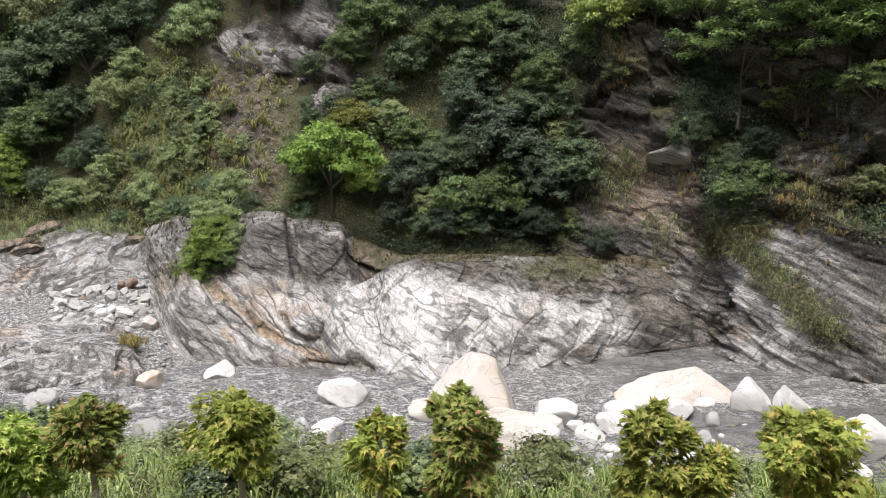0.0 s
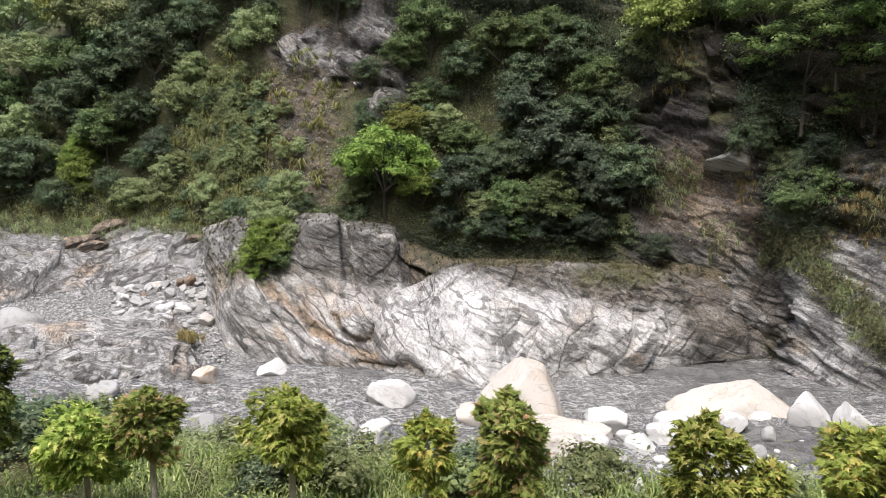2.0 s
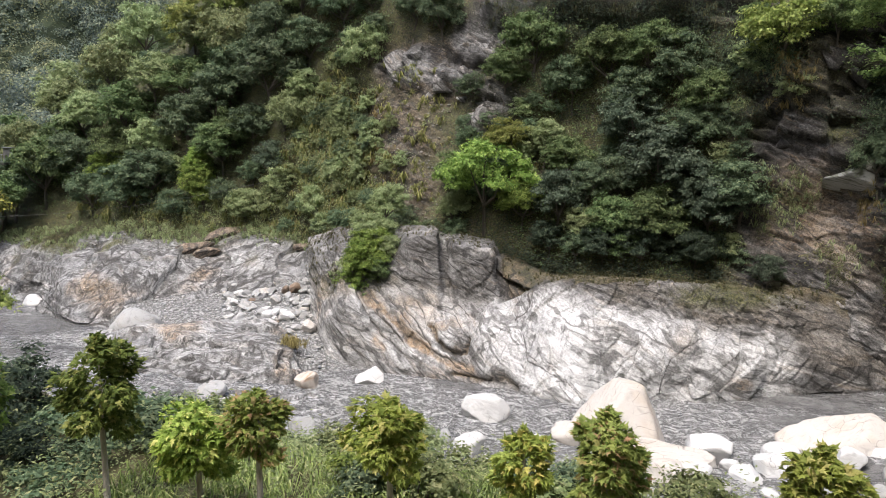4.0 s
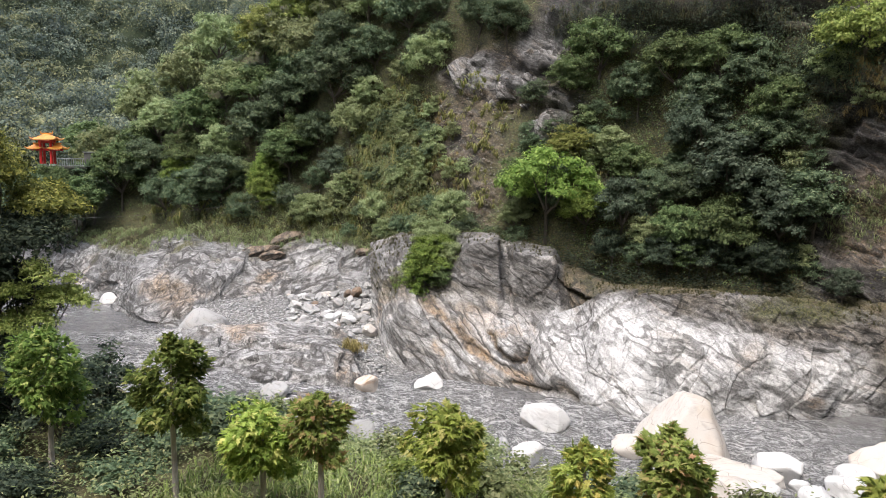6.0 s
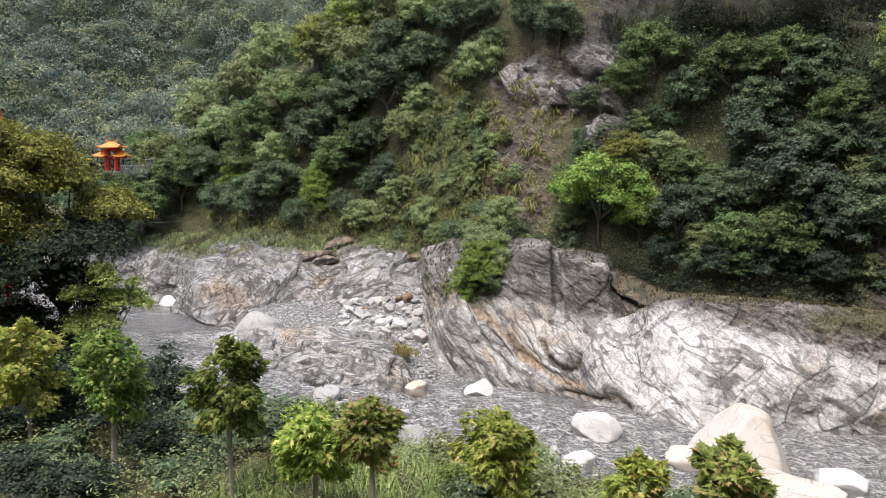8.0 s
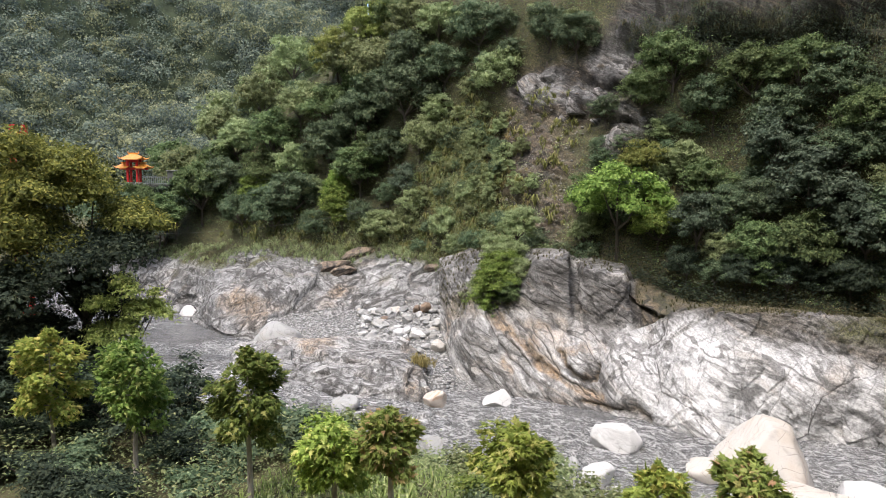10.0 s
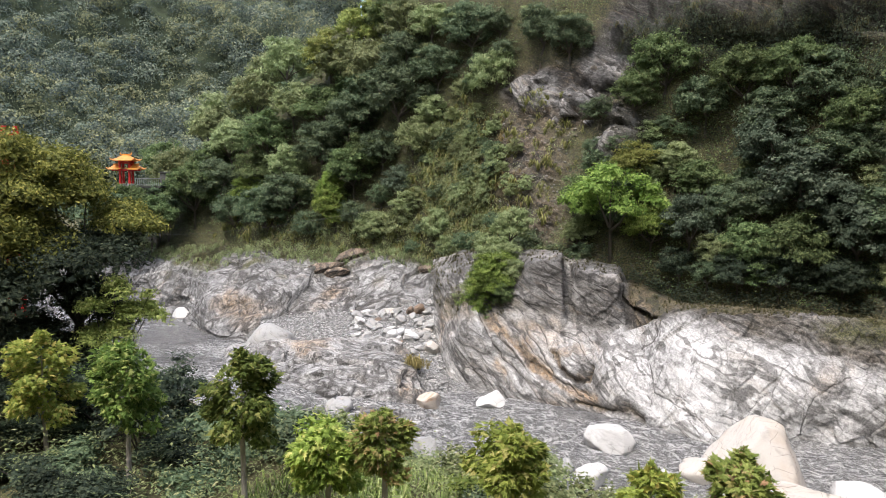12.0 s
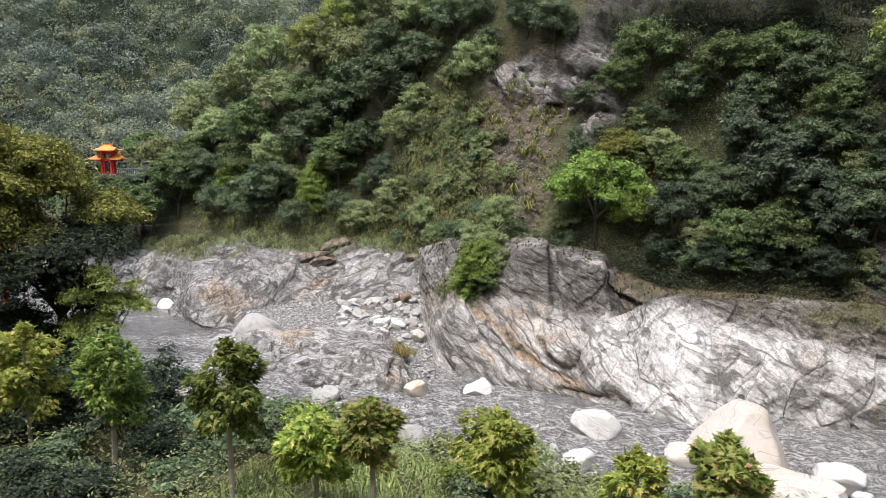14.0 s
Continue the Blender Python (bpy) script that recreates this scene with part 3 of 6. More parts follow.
def masks(me, **values):
    for key, v in values.items():
        me.attributes.new(key, "FLOAT", "POINT").data.foreach_set("value", np.asarray(v, np.float32))


def grid_faces(nu, nv, flip=False):
    i = np.arange(nu - 1)[:, None] * nv + np.arange(nv - 1)[None, :]
    f = np.stack([i, i + nv, i + nv + 1, i + 1], -1).reshape(-1, 4)
    return f[:, ::-1] if flip else f


def grid_normals(p, nu, nv):
    g = p.reshape(nu, nv, 3)
    n = np.cross(np.gradient(g, axis=0), np.gradient(g, axis=1))
    n /= np.linalg.norm(n, axis=-1, keepdims=True) + 1e-9
    return n.reshape(-1, 3)


def loft(stations, nu, nv, rounds=2, dense_b=None, dense_v=None):
    """Points of a lofted side (nu bearings by nv steps), softened; with bearing and v of each. dense_b, dense_v: (from, to, share of the steps) where it is finest."""
    def steps(a, b, n, dense):
        if not dense:
            return np.linspace(a, b, n)
        lo, hi, share = dense
        rest = (1 - share) / max(1e-6, (lo - a) + (b - hi))
        return np.interp(np.linspace(0, 1, n), [0, rest * (lo - a), rest * (lo - a) + share, 1] if lo > a else [0, share, 1], [a, lo, hi, b] if lo > a else [a, hi, b])

    b = steps(stations[0][0], stations[-1][0], nu, dense_b)
    v = steps(0, 1, nv, dense_v)
    B, V = [a.ravel() for a in np.meshgrid(b, v, indexing="ij")]
    d, z = profile_at(stations, B, V)
    g = np.stack([d, z], -1).reshape(nu, nv, 2)
    for _ in range(rounds):
        for ax in (0, 1):
            pad = np.concatenate([g.take([0], ax), g, g.take([-1], ax)], ax)
            n = g.shape[ax]
            g = 0.25 * pad.take(range(n), ax) + 0.5 * g + 0.25 * pad.take(range(2, n + 2), ax)
    d, z = g.reshape(-1, 2).T
    a = np.radians(B)
    return np.stack([d * np.sin(a), d * np.cos(a), z], -1), B, V


def near(b, z, b0, z0, rb, rz):
    """Soft spot around a bearing and a height: 1 in its middle, 0 outside."""
    return np.clip(1.5 - 1.5 * np.sqrt(((b - b0) / rb) ** 2 + ((z - z0) / rz) ** 2), 0, 1)


def stroke(b, z, width, *points):
    """A band along a line of (bearing, height) points on a face: 1 on the line, 0 away from it."""
    best = np.full(len(b), 9e9)
    q = np.stack([b, z, 0 * z], -1)
    x, z = b * 0.88 + 0.14 * fbm(q * 1.3, 3), z + 0.12 * fbm(q * 1.3 + 9, 3)
    for (b0, z0), (b1, z1) in zip(points, points[1:]):
        x0, x1 = b0 * 0.88, b1 * 0.88
        t = np.clip(((x - x0) * (x1 - x0) + (z - z0) * (z1 - z0)) / ((x1 - x0) ** 2 + (z1 - z0) ** 2), 0, 1)
        best = np.minimum(best, np.hypot(x - x0 - t * (x1 - x0), z - z0 - t * (z1 - z0)))
    return np.exp(-(best / width) ** 2)


def part(name, me, parent, label=""):
    """A mesh as ONE part under a thing or under a part."""
    ob = new(name, me)
    ob.parent = parent
    return tagged(ob, label)


def setting(name, me, label, category):
    return tagged(new(name, me), label, category, kind="structure")


def stuff(name, me, label, category):
    return tagged(new(name, me), label, category, kind="stuff")


def join(*pieces):
    """Several (verts, faces) into one."""
    vs, fs, n = [], [], 0
    for v, f in pieces:
        vs.append(v)
        fs.append(np.asarray(f) + n)
        n += len(v)
    return np.concatenate(vs), np.concatenate(fs)


def tube(path, radii, sides=7):
    """A tapering tube along a path of points."""
    path = np.asarray(path, float)
    t = np.gradient(path, axis=0)
    t /= np.linalg.norm(t, axis=1, keepdims=True) + 1e-9
    up = np.where(np.abs(t[:, 2:3]) > 0.9, [[1.0, 0, 0]], [[0, 0, 1.0]])
    u = np.cross(t, up)
    u /= np.linalg.norm(u, axis=1, keepdims=True) + 1e-9
    w = np.cross(t, u)
    a = np.linspace(0, 2 * np.pi, sides, endpoint=False)
    ring = u[:, None] * np.cos(a)[None, :, None] + w[:, None] * np.sin(a)[None, :, None]
    v = (path[:, None] + ring * np.asarray(radii, float)[:, None, None]).reshape(-1, 3)
    n = len(path)
    i = np.arange(n - 1)[:, None] * sides
    j, k = np.arange(sides)[None, :], (np.arange(sides)[None, :] + 1) % sides
    f = np.stack([i + j, i + k, i + k + sides, i + j + sides], -1).reshape(-1, 4)
    return v, f


def blade_tris(c, n, size, rng):
    """Leaves far off: one triangle each."""
    u = unit(np.cross(n, rng.normal(size=n.shape)))
    w = np.cross(n, u)
    L = np.broadcast_to(size, (len(c),))[:, None]
    v = np.stack([c - 0.5 * L * u - 0.35 * L * w, c + 0.55 * L * u, c - 0.3 * L * u + 0.4 * L * w], 1).reshape(-1, 3)
    return v, np.arange(len(v)).reshape(-1, 3)


def kites(c, n, size, rng, aspect=0.5, droop=0.25):
    """Leaves: folded kites at the points c that face n, of the given lengths."""
    m = len(c)
    r = rng.normal(size=(m, 3))
    u = np.cross(n, r)
    u /= np.linalg.norm(u, axis=1, keepdims=True) + 1e-9
    w = np.cross(n, u)
    L = np.broadcast_to(size, (m,))[:, None]
    base, tip = c - 0.5 * L * u, c + 0.5 * L * u - droop * L * n
    a = c + aspect * 0.5 * L * w + 0.06 * L * n * 0
    b = c - aspect * 0.5 * L * w
    mid = c + 0.1 * L * n
    a, b = a - 0.05 * L * u, b - 0.05 * L * u
    v = np.stack([base, a, tip, b], 1)
    v[:, 0] += 0.05 * L * n
    v[:, 2] += 0.02 * L * n
    v = v.reshape(-1, 3)
    i = np.arange(m)[:, None] * 4
    f = np.concatenate([i + [0, 1, 2], i + [0, 2, 3]], 1).reshape(-1, 3)
    return v, f


def unit(v):
    return v / (np.linalg.norm(v, axis=-1, keepdims=True) + 1e-9)


def crown_leaves(rng, blobs, count, leaf, aspect=0.5, up=0.6, shell=0.35, droop=0.25, fine=False):
    """Leaves over a crown of blobs (x, y, z, rx, ry, rz), thickest near the skin, gathered into sprays."""
    bl = np.array(blobs, float)
    area = (bl[:, 3] * bl[:, 4] + bl[:, 4] * bl[:, 5] + bl[:, 3] * bl[:, 5])
    sprays = max(8, count // 9)
    pick = rng.choice(len(bl), sprays, p=area / area.sum())
    d = unit(rng.normal(size=(sprays, 3)))
    d[:, 2] = np.where(d[:, 2] < -0.25, -d[:, 2], d[:, 2])
    rad = 1 - shell * rng.random(sprays) ** 1.6
    lump = 1 + 0.16 * vnoise(d * 2.3 + pick[:, None] * 5.7)
    c0 = bl[pick, :3] + d * bl[pick, 3:] * (rad * lump)[:, None]
    k = rng.integers(0, sprays, count)
    jit = rng.normal(size=(count, 3)) * leaf * np.array([1.0, 1.0, 0.5])
    c = c0[k] + jit
    n = unit(d[k] * 0.7 + np.array([0, 0, up]) + rng.normal(size=(count, 3)) * 0.4)
    size = leaf * rng.uniform(0.65, 1.25, count)
    skin = blade_tris(c, n, size * 1.15, rng) if fine else kites(c, n, size, rng, aspect, droop)
    m = count // 6
    k = rng.integers(0, sprays, m)
    inner = bl[pick[k], :3] + d[k] * bl[pick[k], 3:] * 0.72
    return join(skin, kites(inner, unit(d[k] + [0, 0, 0.4]), leaf * rng.uniform(1.2, 1.8, m), rng, 0.8, 0.1))


def soft_box(sx, sy, sz, bevel=0.02, seg=2):
    bm = bmesh.new()
    bmesh.ops.create_cube(bm, size=1)
    bmesh.ops.scale(bm, vec=(sx, sy, sz), verts=bm.verts)
    bmesh.ops.bevel(bm, geom=list(bm.edges), offset=bevel, segments=seg, affect="EDGES", profile=0.6)
    return bm


def bm_mesh(name, bm, mat, m=None, smooth=False):
    if m is not None:
        bm.transform(m)
    me = bpy.data.meshes.new(name)
    bm.to_mesh(me)
    bm.free()
    for p in me.polygons:
        p.use_smooth = smooth
    me.materials.append(mat)
    return me


# ---- the land ----
rng = np.random.default_rng(5)

# river
xs, ys = np.linspace(-110, 70, 300), np.linspace(20, 110, 210)
X, Y = [a.ravel() for a in np.meshgrid(xs, ys, indexing="ij")]
flow = np.stack([X / 3.2 + Y * 0.05, Y / 1.1 - X * 0.05, 0 * X], -1)
rough_water = np.clip(1.2 - np.abs(Y - 40 + 0.08 * X) / 14, 0.15, 1) * np.clip(1.25 - np.abs(X + 2) / 45, 0.2, 1)
Z = rough_water * (0.24 * fbm(flow, 5, 0.66) + 0.16 * np.abs(fbm(flow * 2.3 + 9, 4)))
me = raw_mesh("water", np.stack([X, Y, Z], -1), grid_faces(300, 210), WATER)
masks(me, foam=np.clip(rough_water * 1.1 + 0.12 - 0.6 * np.clip((X - 2) / 8, 0, 1) + 0.9 * fbm(flow * 0.45 + 4, 3) + 1.2 * Z + 0.75 * np.clip(1.2 - np.hypot((X + 14) / 9, (Y - 37) / 4.5), 0, 1), 0, 1))
setting("water", me, "fast silty grey river with broken ripples and foam", "river")

# river bed and everything beyond, out to the horizon
nr, na = 60, 96
rr = np.geomspace(6, 4000, nr)
aa = np.linspace(0, 2 * np.pi, na)
R, A = [a.ravel() for a in np.meshgrid(rr, aa, indexing="ij")]
p = np.stack([R * np.sin(A), R * np.cos(A), -1.6 - 0.0002 * R + 0.2 * vnoise(np.stack([R * np.sin(A), R * np.cos(A), 0 * R], -1) / 9)], -1)
setting("ground", raw_mesh("ground", p, grid_faces(nr, na, True), SOIL), "dark valley floor under and beyond the river", "ground")

# main slope and cliffs
NU, NV = 720, 250
p, B, V = loft(SLOPE, NU, NV, 3, (-24, 34, 0.82), (0, 0.56, 0.86))
n = grid_normals(p, NU, NV)
z = p[:, 2]
high = np.clip((z - 25.5 + 0.12 * (B + 6)) / 2.5, 0, 1) * np.clip((B + 9.5) / 2, 0, 1)
cliff = np.maximum(np.clip((B - 8.5) / 3, 0, 1), high)
scar = np.maximum.reduce([near(B, z, -13, 24.5, 6.5, 6), near(B, z, -15.5, 18, 4.8, 7.5), near(B, z, -14, 13, 2.6, 4)])
slabs = np.maximum.reduce([near(B, z, -14.6, 25.2, 3.2, 2.8), near(B, z, -11, 23.7, 3.2, 2.6), near(B, z, -7.6, 20.6, 2.6, 3.2), near(B, z, -8.8, 27, 3.0, 6)])
gully = np.maximum(near(B, z, 14.5, 10.5, 5, 8), near(B, z, 18.5, 7, 3.5, 8))
bare = np.clip(np.maximum.reduce([cliff, slabs, gully]), 0, 1)
buttress = np.clip((B - 21.0) / 1.2, 0, 1) * np.clip((10.5 - z - 0.25 * (B - 24)) / 2, 0, 1)
h = 0.9 * fbm(p / 9, 4) + 0.2 * fbm(p / 2.2, 4)
broken = 0.85 * blocks(p, (3.6, 3.6, 1.5), 1, 0.35, (0, 20, 0)) + 0.2 * blocks(p, (1.5, 1.5, 0.5), 2, 0.4, (0, 20, 0)) + 0.06 * blocks(p, (0.6, 0.6, 0.2), 3, 0.4, (0, 20, 0))
h += np.maximum(cliff * (1 - 0.65 * gully), gully * 0.35) * (1 - buttress) * (broken + 0.5 * ledges(p, (0.25, -0.1, 1), 1.9, 0.8) + 0.12 * ledges(p, (0.3, 0, 1), 0.45, 0.6, 0.88))
h += slabs * (0.5 + 0.7 * blocks(p, (3.4, 3.4, 1.5), 4, 0.25, (0, 24, 0)) + 0.16 * blocks(p, (1.5, 1.5, 0.35), 5, 0.3, (0, 24, 0)) + 0.12 * ledges(p, (0.4, 0.1, 1), 0.5, 0.4, 0.9))
h += scar * (1 - slabs) * (0.1 * blocks(p, (0.9, 0.9, 0.4), 6, 0.4) + 0.07 * blocks(p, (0.35, 0.35, 0.2), 7, 0.4))
lam = ledges(p, (0.62, 0.1, 0.8), 0.34, 0.45, 0.85)
but_crack = np.maximum(0.7 * clefts(p, (0.6, 0.2, -0.8), 2.2, 0.05, 0.4, 8), 0.8 * clefts(p, (0.5, 0.1, 0.85), 0.9, 0.035, 0.5, 12))
h += buttress * (0.14 * blocks(p, (4.0, 4.0, 1.4), 8, 0.3, (0, 24, 0)) + 0.04 * blocks(p, (1.6, 1.6, 0.3), 9, 0.35, (0, 24, 0)) + 0.08 * lam - 0.08 * but_crack)
# the bulge at bearing 4 is added to shade the wall below it
over = near(B, z, 17.8, 16.4, 2.1, 1.9) * 1.2 + near(B, z, 14, 23, 4, 4) * 1.2 + near(B, z, 27, 27.5, 8, 3.5) * 0.6 + near(B, z, 4, 31, 10, 4) * 2.2 + near(B, z, 19.3, 10.5, 1.6, 2.6) * 1.6
over = over - near(B, z, 26.5, 16.5, 4.5, 3.6) * 3.6 - near(B, z, 30.5, 13, 2.5, 2.5) * 2 - near(B, z, 20.3, 3, 1.3, 5) * 0.9 - near(B, z, 21.5, 15.3, 1.6, 1.5) * 3
p = p + n * (h + over)[:, None]
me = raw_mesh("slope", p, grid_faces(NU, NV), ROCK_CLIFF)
z = p[:, 2]
wob = 1.2 * fbm(p / 3.5, 4)
soil = np.clip(1.2 - bare * 1.6 + 0.25 * wob, 0, 1)
soil = np.maximum(soil * (1 - 0.7 * gully), np.clip(gully * 0.15 + 0.35 * wob, 0, 0.4)) * (1 - buttress) * (1 - np.clip(slabs * 1.5 - 0.3 + 0.4 * wob, 0, 1))
pale = np.clip(slabs * 0.6 + 0.4 * wob - 0.3, 0, np.interp(z, [24, 27], [0.5, 0.22]))
pale = np.maximum(pale, np.clip(buttress * (0.55 + 0.25 * wob + 0.3 * lam) * np.clip((33 - B) / 6, 0.35, 1), 0, 0.85))
pale = np.maximum(pale, np.clip(gully * np.interp(z, [5, 9, 12], [0.38, 0.2, 0.06]) + 0.3 * wob, 0, 0.5) * np.clip(gully * 3, 0, 1))
pale = np.maximum(pale, np.clip(near(B, z, 28, 13.5, 5, 5) * (1.6 * fbm(p / np.array([0.6, 0.6, 3.0]), 4) - 0.4), 0, 0.6))
ochre = np.clip(0.95 * gully * np.interp(z, [6, 10], [0.35, 1]) + near(B, z, -12.3, 20, 2, 1.2) + near(B, z, -15, 28, 2.5, 1.2) * 0.8 + near(B, z, 22.5, 2, 1.6, 0.95) + 0.4 * wob - 0.3, 0, 0.7)
moss = np.clip(1.3 - 1.0 * cliff - 1.3 * gully - 1.3 * buttress - 1.3 * scar - slabs + 0.25 * wob, 0, 1)
moss = np.maximum(moss, near(B, z, 17.2, 17.4, 2, 0.95))
masks(me, soil=soil * (1 - pale), pale=pale, moss=moss, ochre=ochre, crack=buttress * but_crack * 0.75)
grid = p.reshape(NU, NV, 3)
slope_area = np.linalg.norm(np.cross(np.gradient(grid, axis=0), np.gradient(grid, axis=1)), axis=-1).ravel()
slope_p, slope_n, slope_b, slope_bare, slope_scar, slope_buttress = p, n, B, np.maximum(cliff, gully), np.maximum.reduce([scar, gully, slabs]), buttress
setting("slope", me, "steep valley side of dark weathered rock and brown soil", "cliff")

# pale outcrop with the grey upper bluff
p, B, V = loft(OUTCROP, 820, 210, 2)
n = grid_normals(p, 820, 210)
z = p[:, 2]
front = np.clip(V * 6, 0, 1) * np.clip((0.9 - V) * 8, 0, 1)
nose = np.clip((-8.5 - B) / 3.0, 0, 1)
top_line = np.interp(B, [-9, -6.5, -2.9, -0.9, 1.8, 3.6, 6.7, 8.6, 10.5, 13, 14.6, 16], [4.4, 5.2, 6.3, 5.9, 5.4, 5.2, 4.8, 4.3, 4.0, 4.1, 3.4, 1.2])
upper = np.clip((z - np.interp(B, [-16, -12, -11, -7.3], [5.7, 5.4, 4.4, 4.6]) - 0.35 * fbm(p / 1.3, 3)) / 0.9, 0, 1) * np.clip((-6.9 - B) / 0.4, 0, 1)


def box_in(x, lo, hi, soft):
    return np.clip((x - lo) / soft, 0, 1) * np.clip((hi - x) / soft, 0, 1)


h = front * (0.22 * fbm(p / 4.5, 3) + 0.02 * fbm(p / 0.8, 4, 0.6)) * (1 - 0.9 * upper)
block = 0.2 * blocks(p, (4.2, 4.2, 2.2), 10, 0.45, (0, -40, 0)) + 0.05 * blocks(p, (1.7, 1.7, 0.9), 11, 0.5, (0, -40, 0)) + 0.03 * ledges(p, (-0.8, 0.1, 0.5), 1.9, 0.5, 0.96) + 0.05 * ledges(p, (0.4, 0.2, 1), 1.5, 0.5, 0.96)
weathered = np.clip((z - top_line) / 0.6, 0, 1) * (1 - upper) * np.clip((15.5 - B) / 2, 0.25, 1)
block = block + weathered * (0.12 * blocks(p, (1.1, 1.1, 0.4), 17, 0.5) + 0.06 * ledges(p, (0.1, 0, 1), 0.5, 0.5, 0.9))
fold_n = (0.72, 0.1, 0.7)
fold = 0.08 * blocks(p, (2.4, 2.4, 0.7), 16, 0.4, (0, 44, 0)) + 0.14 * ledges(p, fold_n, 1.1, 0.5, 0.82) + 0.05 * ledges(p, fold_n, 0.36, 0.6, 0.88)
h += front * ((1 - nose) * block + nose * (1 - upper) * fold)
crack = np.maximum.reduce([
    stroke(B, z, 0.085, (-5.3, 3.4), (-4.7, 1.8), (-1.9, 1.1), (-0.6, 0.3)), 0.8 * stroke(B, z, 0.075, (-0.6, 5.9), (-1.8, 4.1), (-2.1, 2.8)), 0.8 * stroke(B, z, 0.075, (4.5, 4.5), (3.2, 2.6), (1.1, 1.2)),
    0.9 * stroke(B, z, 0.08, (8.2, 3.9), (5.8, 2.4), (5.2, 0.4)), 0.7 * stroke(B, z, 0.075, (3.0, 4.9), (1.8, 3.3), (-0.2, 2.1)), stroke(B, z, 0.08, (-5.0, 5.7), (-4.8, 4.9), (-6.1, 4.0)),
    0.6 * stroke(B, z, 0.075, (8.2, 3.6), (12.8, 0.9)), 0.8 * stroke(B, z, 0.075, (14.5, 1.8), (12.8, 0.7)), 0.8 * stroke(B, z, 0.08, (-9.2, 4.2), (-7.2, 4.4), (-5.4, 5.0)), 0.7 * stroke(B, z, 0.075, (-9.6, 2.6), (-8.4, 3.0), (-7.3, 2.0), (-7.6, 0.6)),
    0.9 * stroke(B, z, 0.075, (-11.0, 7.6), (-9.6, 7.5), (-7.6, 7.2)), 0.7 * stroke(B, z, 0.08, (-10.6, 6.5), (-8.0, 6.3)), 0.6 * stroke(B, z, 0.08, (-10.2, 8.4), (-8.4, 8.3)), 0.6 * stroke(B, z, 0.08, (-9.7, 8.4), (-9.8, 5.2)), 0.5 * stroke(B, z, 0.08, (-15.4, 7.2), (-12.4, 7.7))])
# brown gaps; their colour also paints shade under the lump and at the foot
gap = np.maximum.reduce([stroke(B, z, 0.17, (-12.9, 3.5), (-12.4, 2.4), (-11.4, 1.8), (-10.1, 1.9), (-9.8, 2.6)), 0.9 * stroke(B, z, 0.25, (-10.9, 0.4), (-9.3, 0.3), (-6.9, 0.6), (-5.7, 0.2))])
hollow = stroke(B, z, 0.42, (-18.1, 5.2), (-16.8, 4.1), (-14.9, 2.5), (-13.4, 1.9))
crease = np.maximum.reduce([stroke(B, z, 0.09, (-16.2, 4.9), (-14.9, 3.7), (-13.4, 2.4)), stroke(B, z, 0.1, (-15.3, 4.8), (-14.1, 3.6), (-13.0, 1.9), (-10.5, 0.8)), stroke(B, z, 0.08, (-14.2, 5.0), (-13.3, 4.0), (-12.9, 3.0)), stroke(B, z, 0.08, (-13.2, 4.9), (-12.0, 4.5), (-10.9, 4.0), (-10.2, 3.0)), stroke(B, z, 0.07, (-12.2, 2.2), (-11.4, 1.4), (-9.9, 1.0)), stroke(B, z, 0.07, (-18.9, 5.4), (-17.9, 3.7), (-16.6, 2.4), (-15.2, 1.5)), stroke(B, z, 0.06, (-17.4, 4.1), (-15.3, 2.1), (-13.6, 1.2))])
rusty = np.maximum(stroke(B, z, 0.38, (-15.2, 3.8), (-13.9, 2.2), (-12.0, 1.2), (-9.7, 0.8)), 0.8 * stroke(B, z, 0.4, (-17.4, 2.2), (-16.8, 1.6)))
band = np.maximum.reduce([stroke(B, z, 0.32, (-19.4, 5.8), (-18.5, 4.2), (-17.5, 2.8), (-16.1, 1.6), (-15.2, 0.6)), stroke(B, z, 0.14, (-16.7, 3.8), (-15.3, 2.3), (-13.6, 1.1)), stroke(B, z, 0.18, (-15.9, 4.4), (-14.6, 3.2), (-13.0, 2.0), (-11.6, 1.4))])
lump = near(B, z, -11.6, 3.0, 1.7, 1.25)
vein = np.maximum.reduce([stroke(B, z, 0.08, (-3.4, 5.9), (-4.5, 4.5), (-5.2, 3.4)), stroke(B, z, 0.14, (3.8, 3.8), (3.4, 2.3), (2.7, 0.8)), stroke(B, z, 0.12, (5.5, 3.0), (5.6, 0.3)), stroke(B, z, 0.08, (-4.2, 3.5), (-4.7, 2.4), (-5.5, 0.2)), stroke(B, z, 0.06, (2.8, 4.6), (2.0, 3.6)), stroke(B, z, 0.06, (-6.8, 3.7), (-8.8, 1.6)), stroke(B, z, 0.05, (-6.0, 2.8), (-7.5, 0.5))])
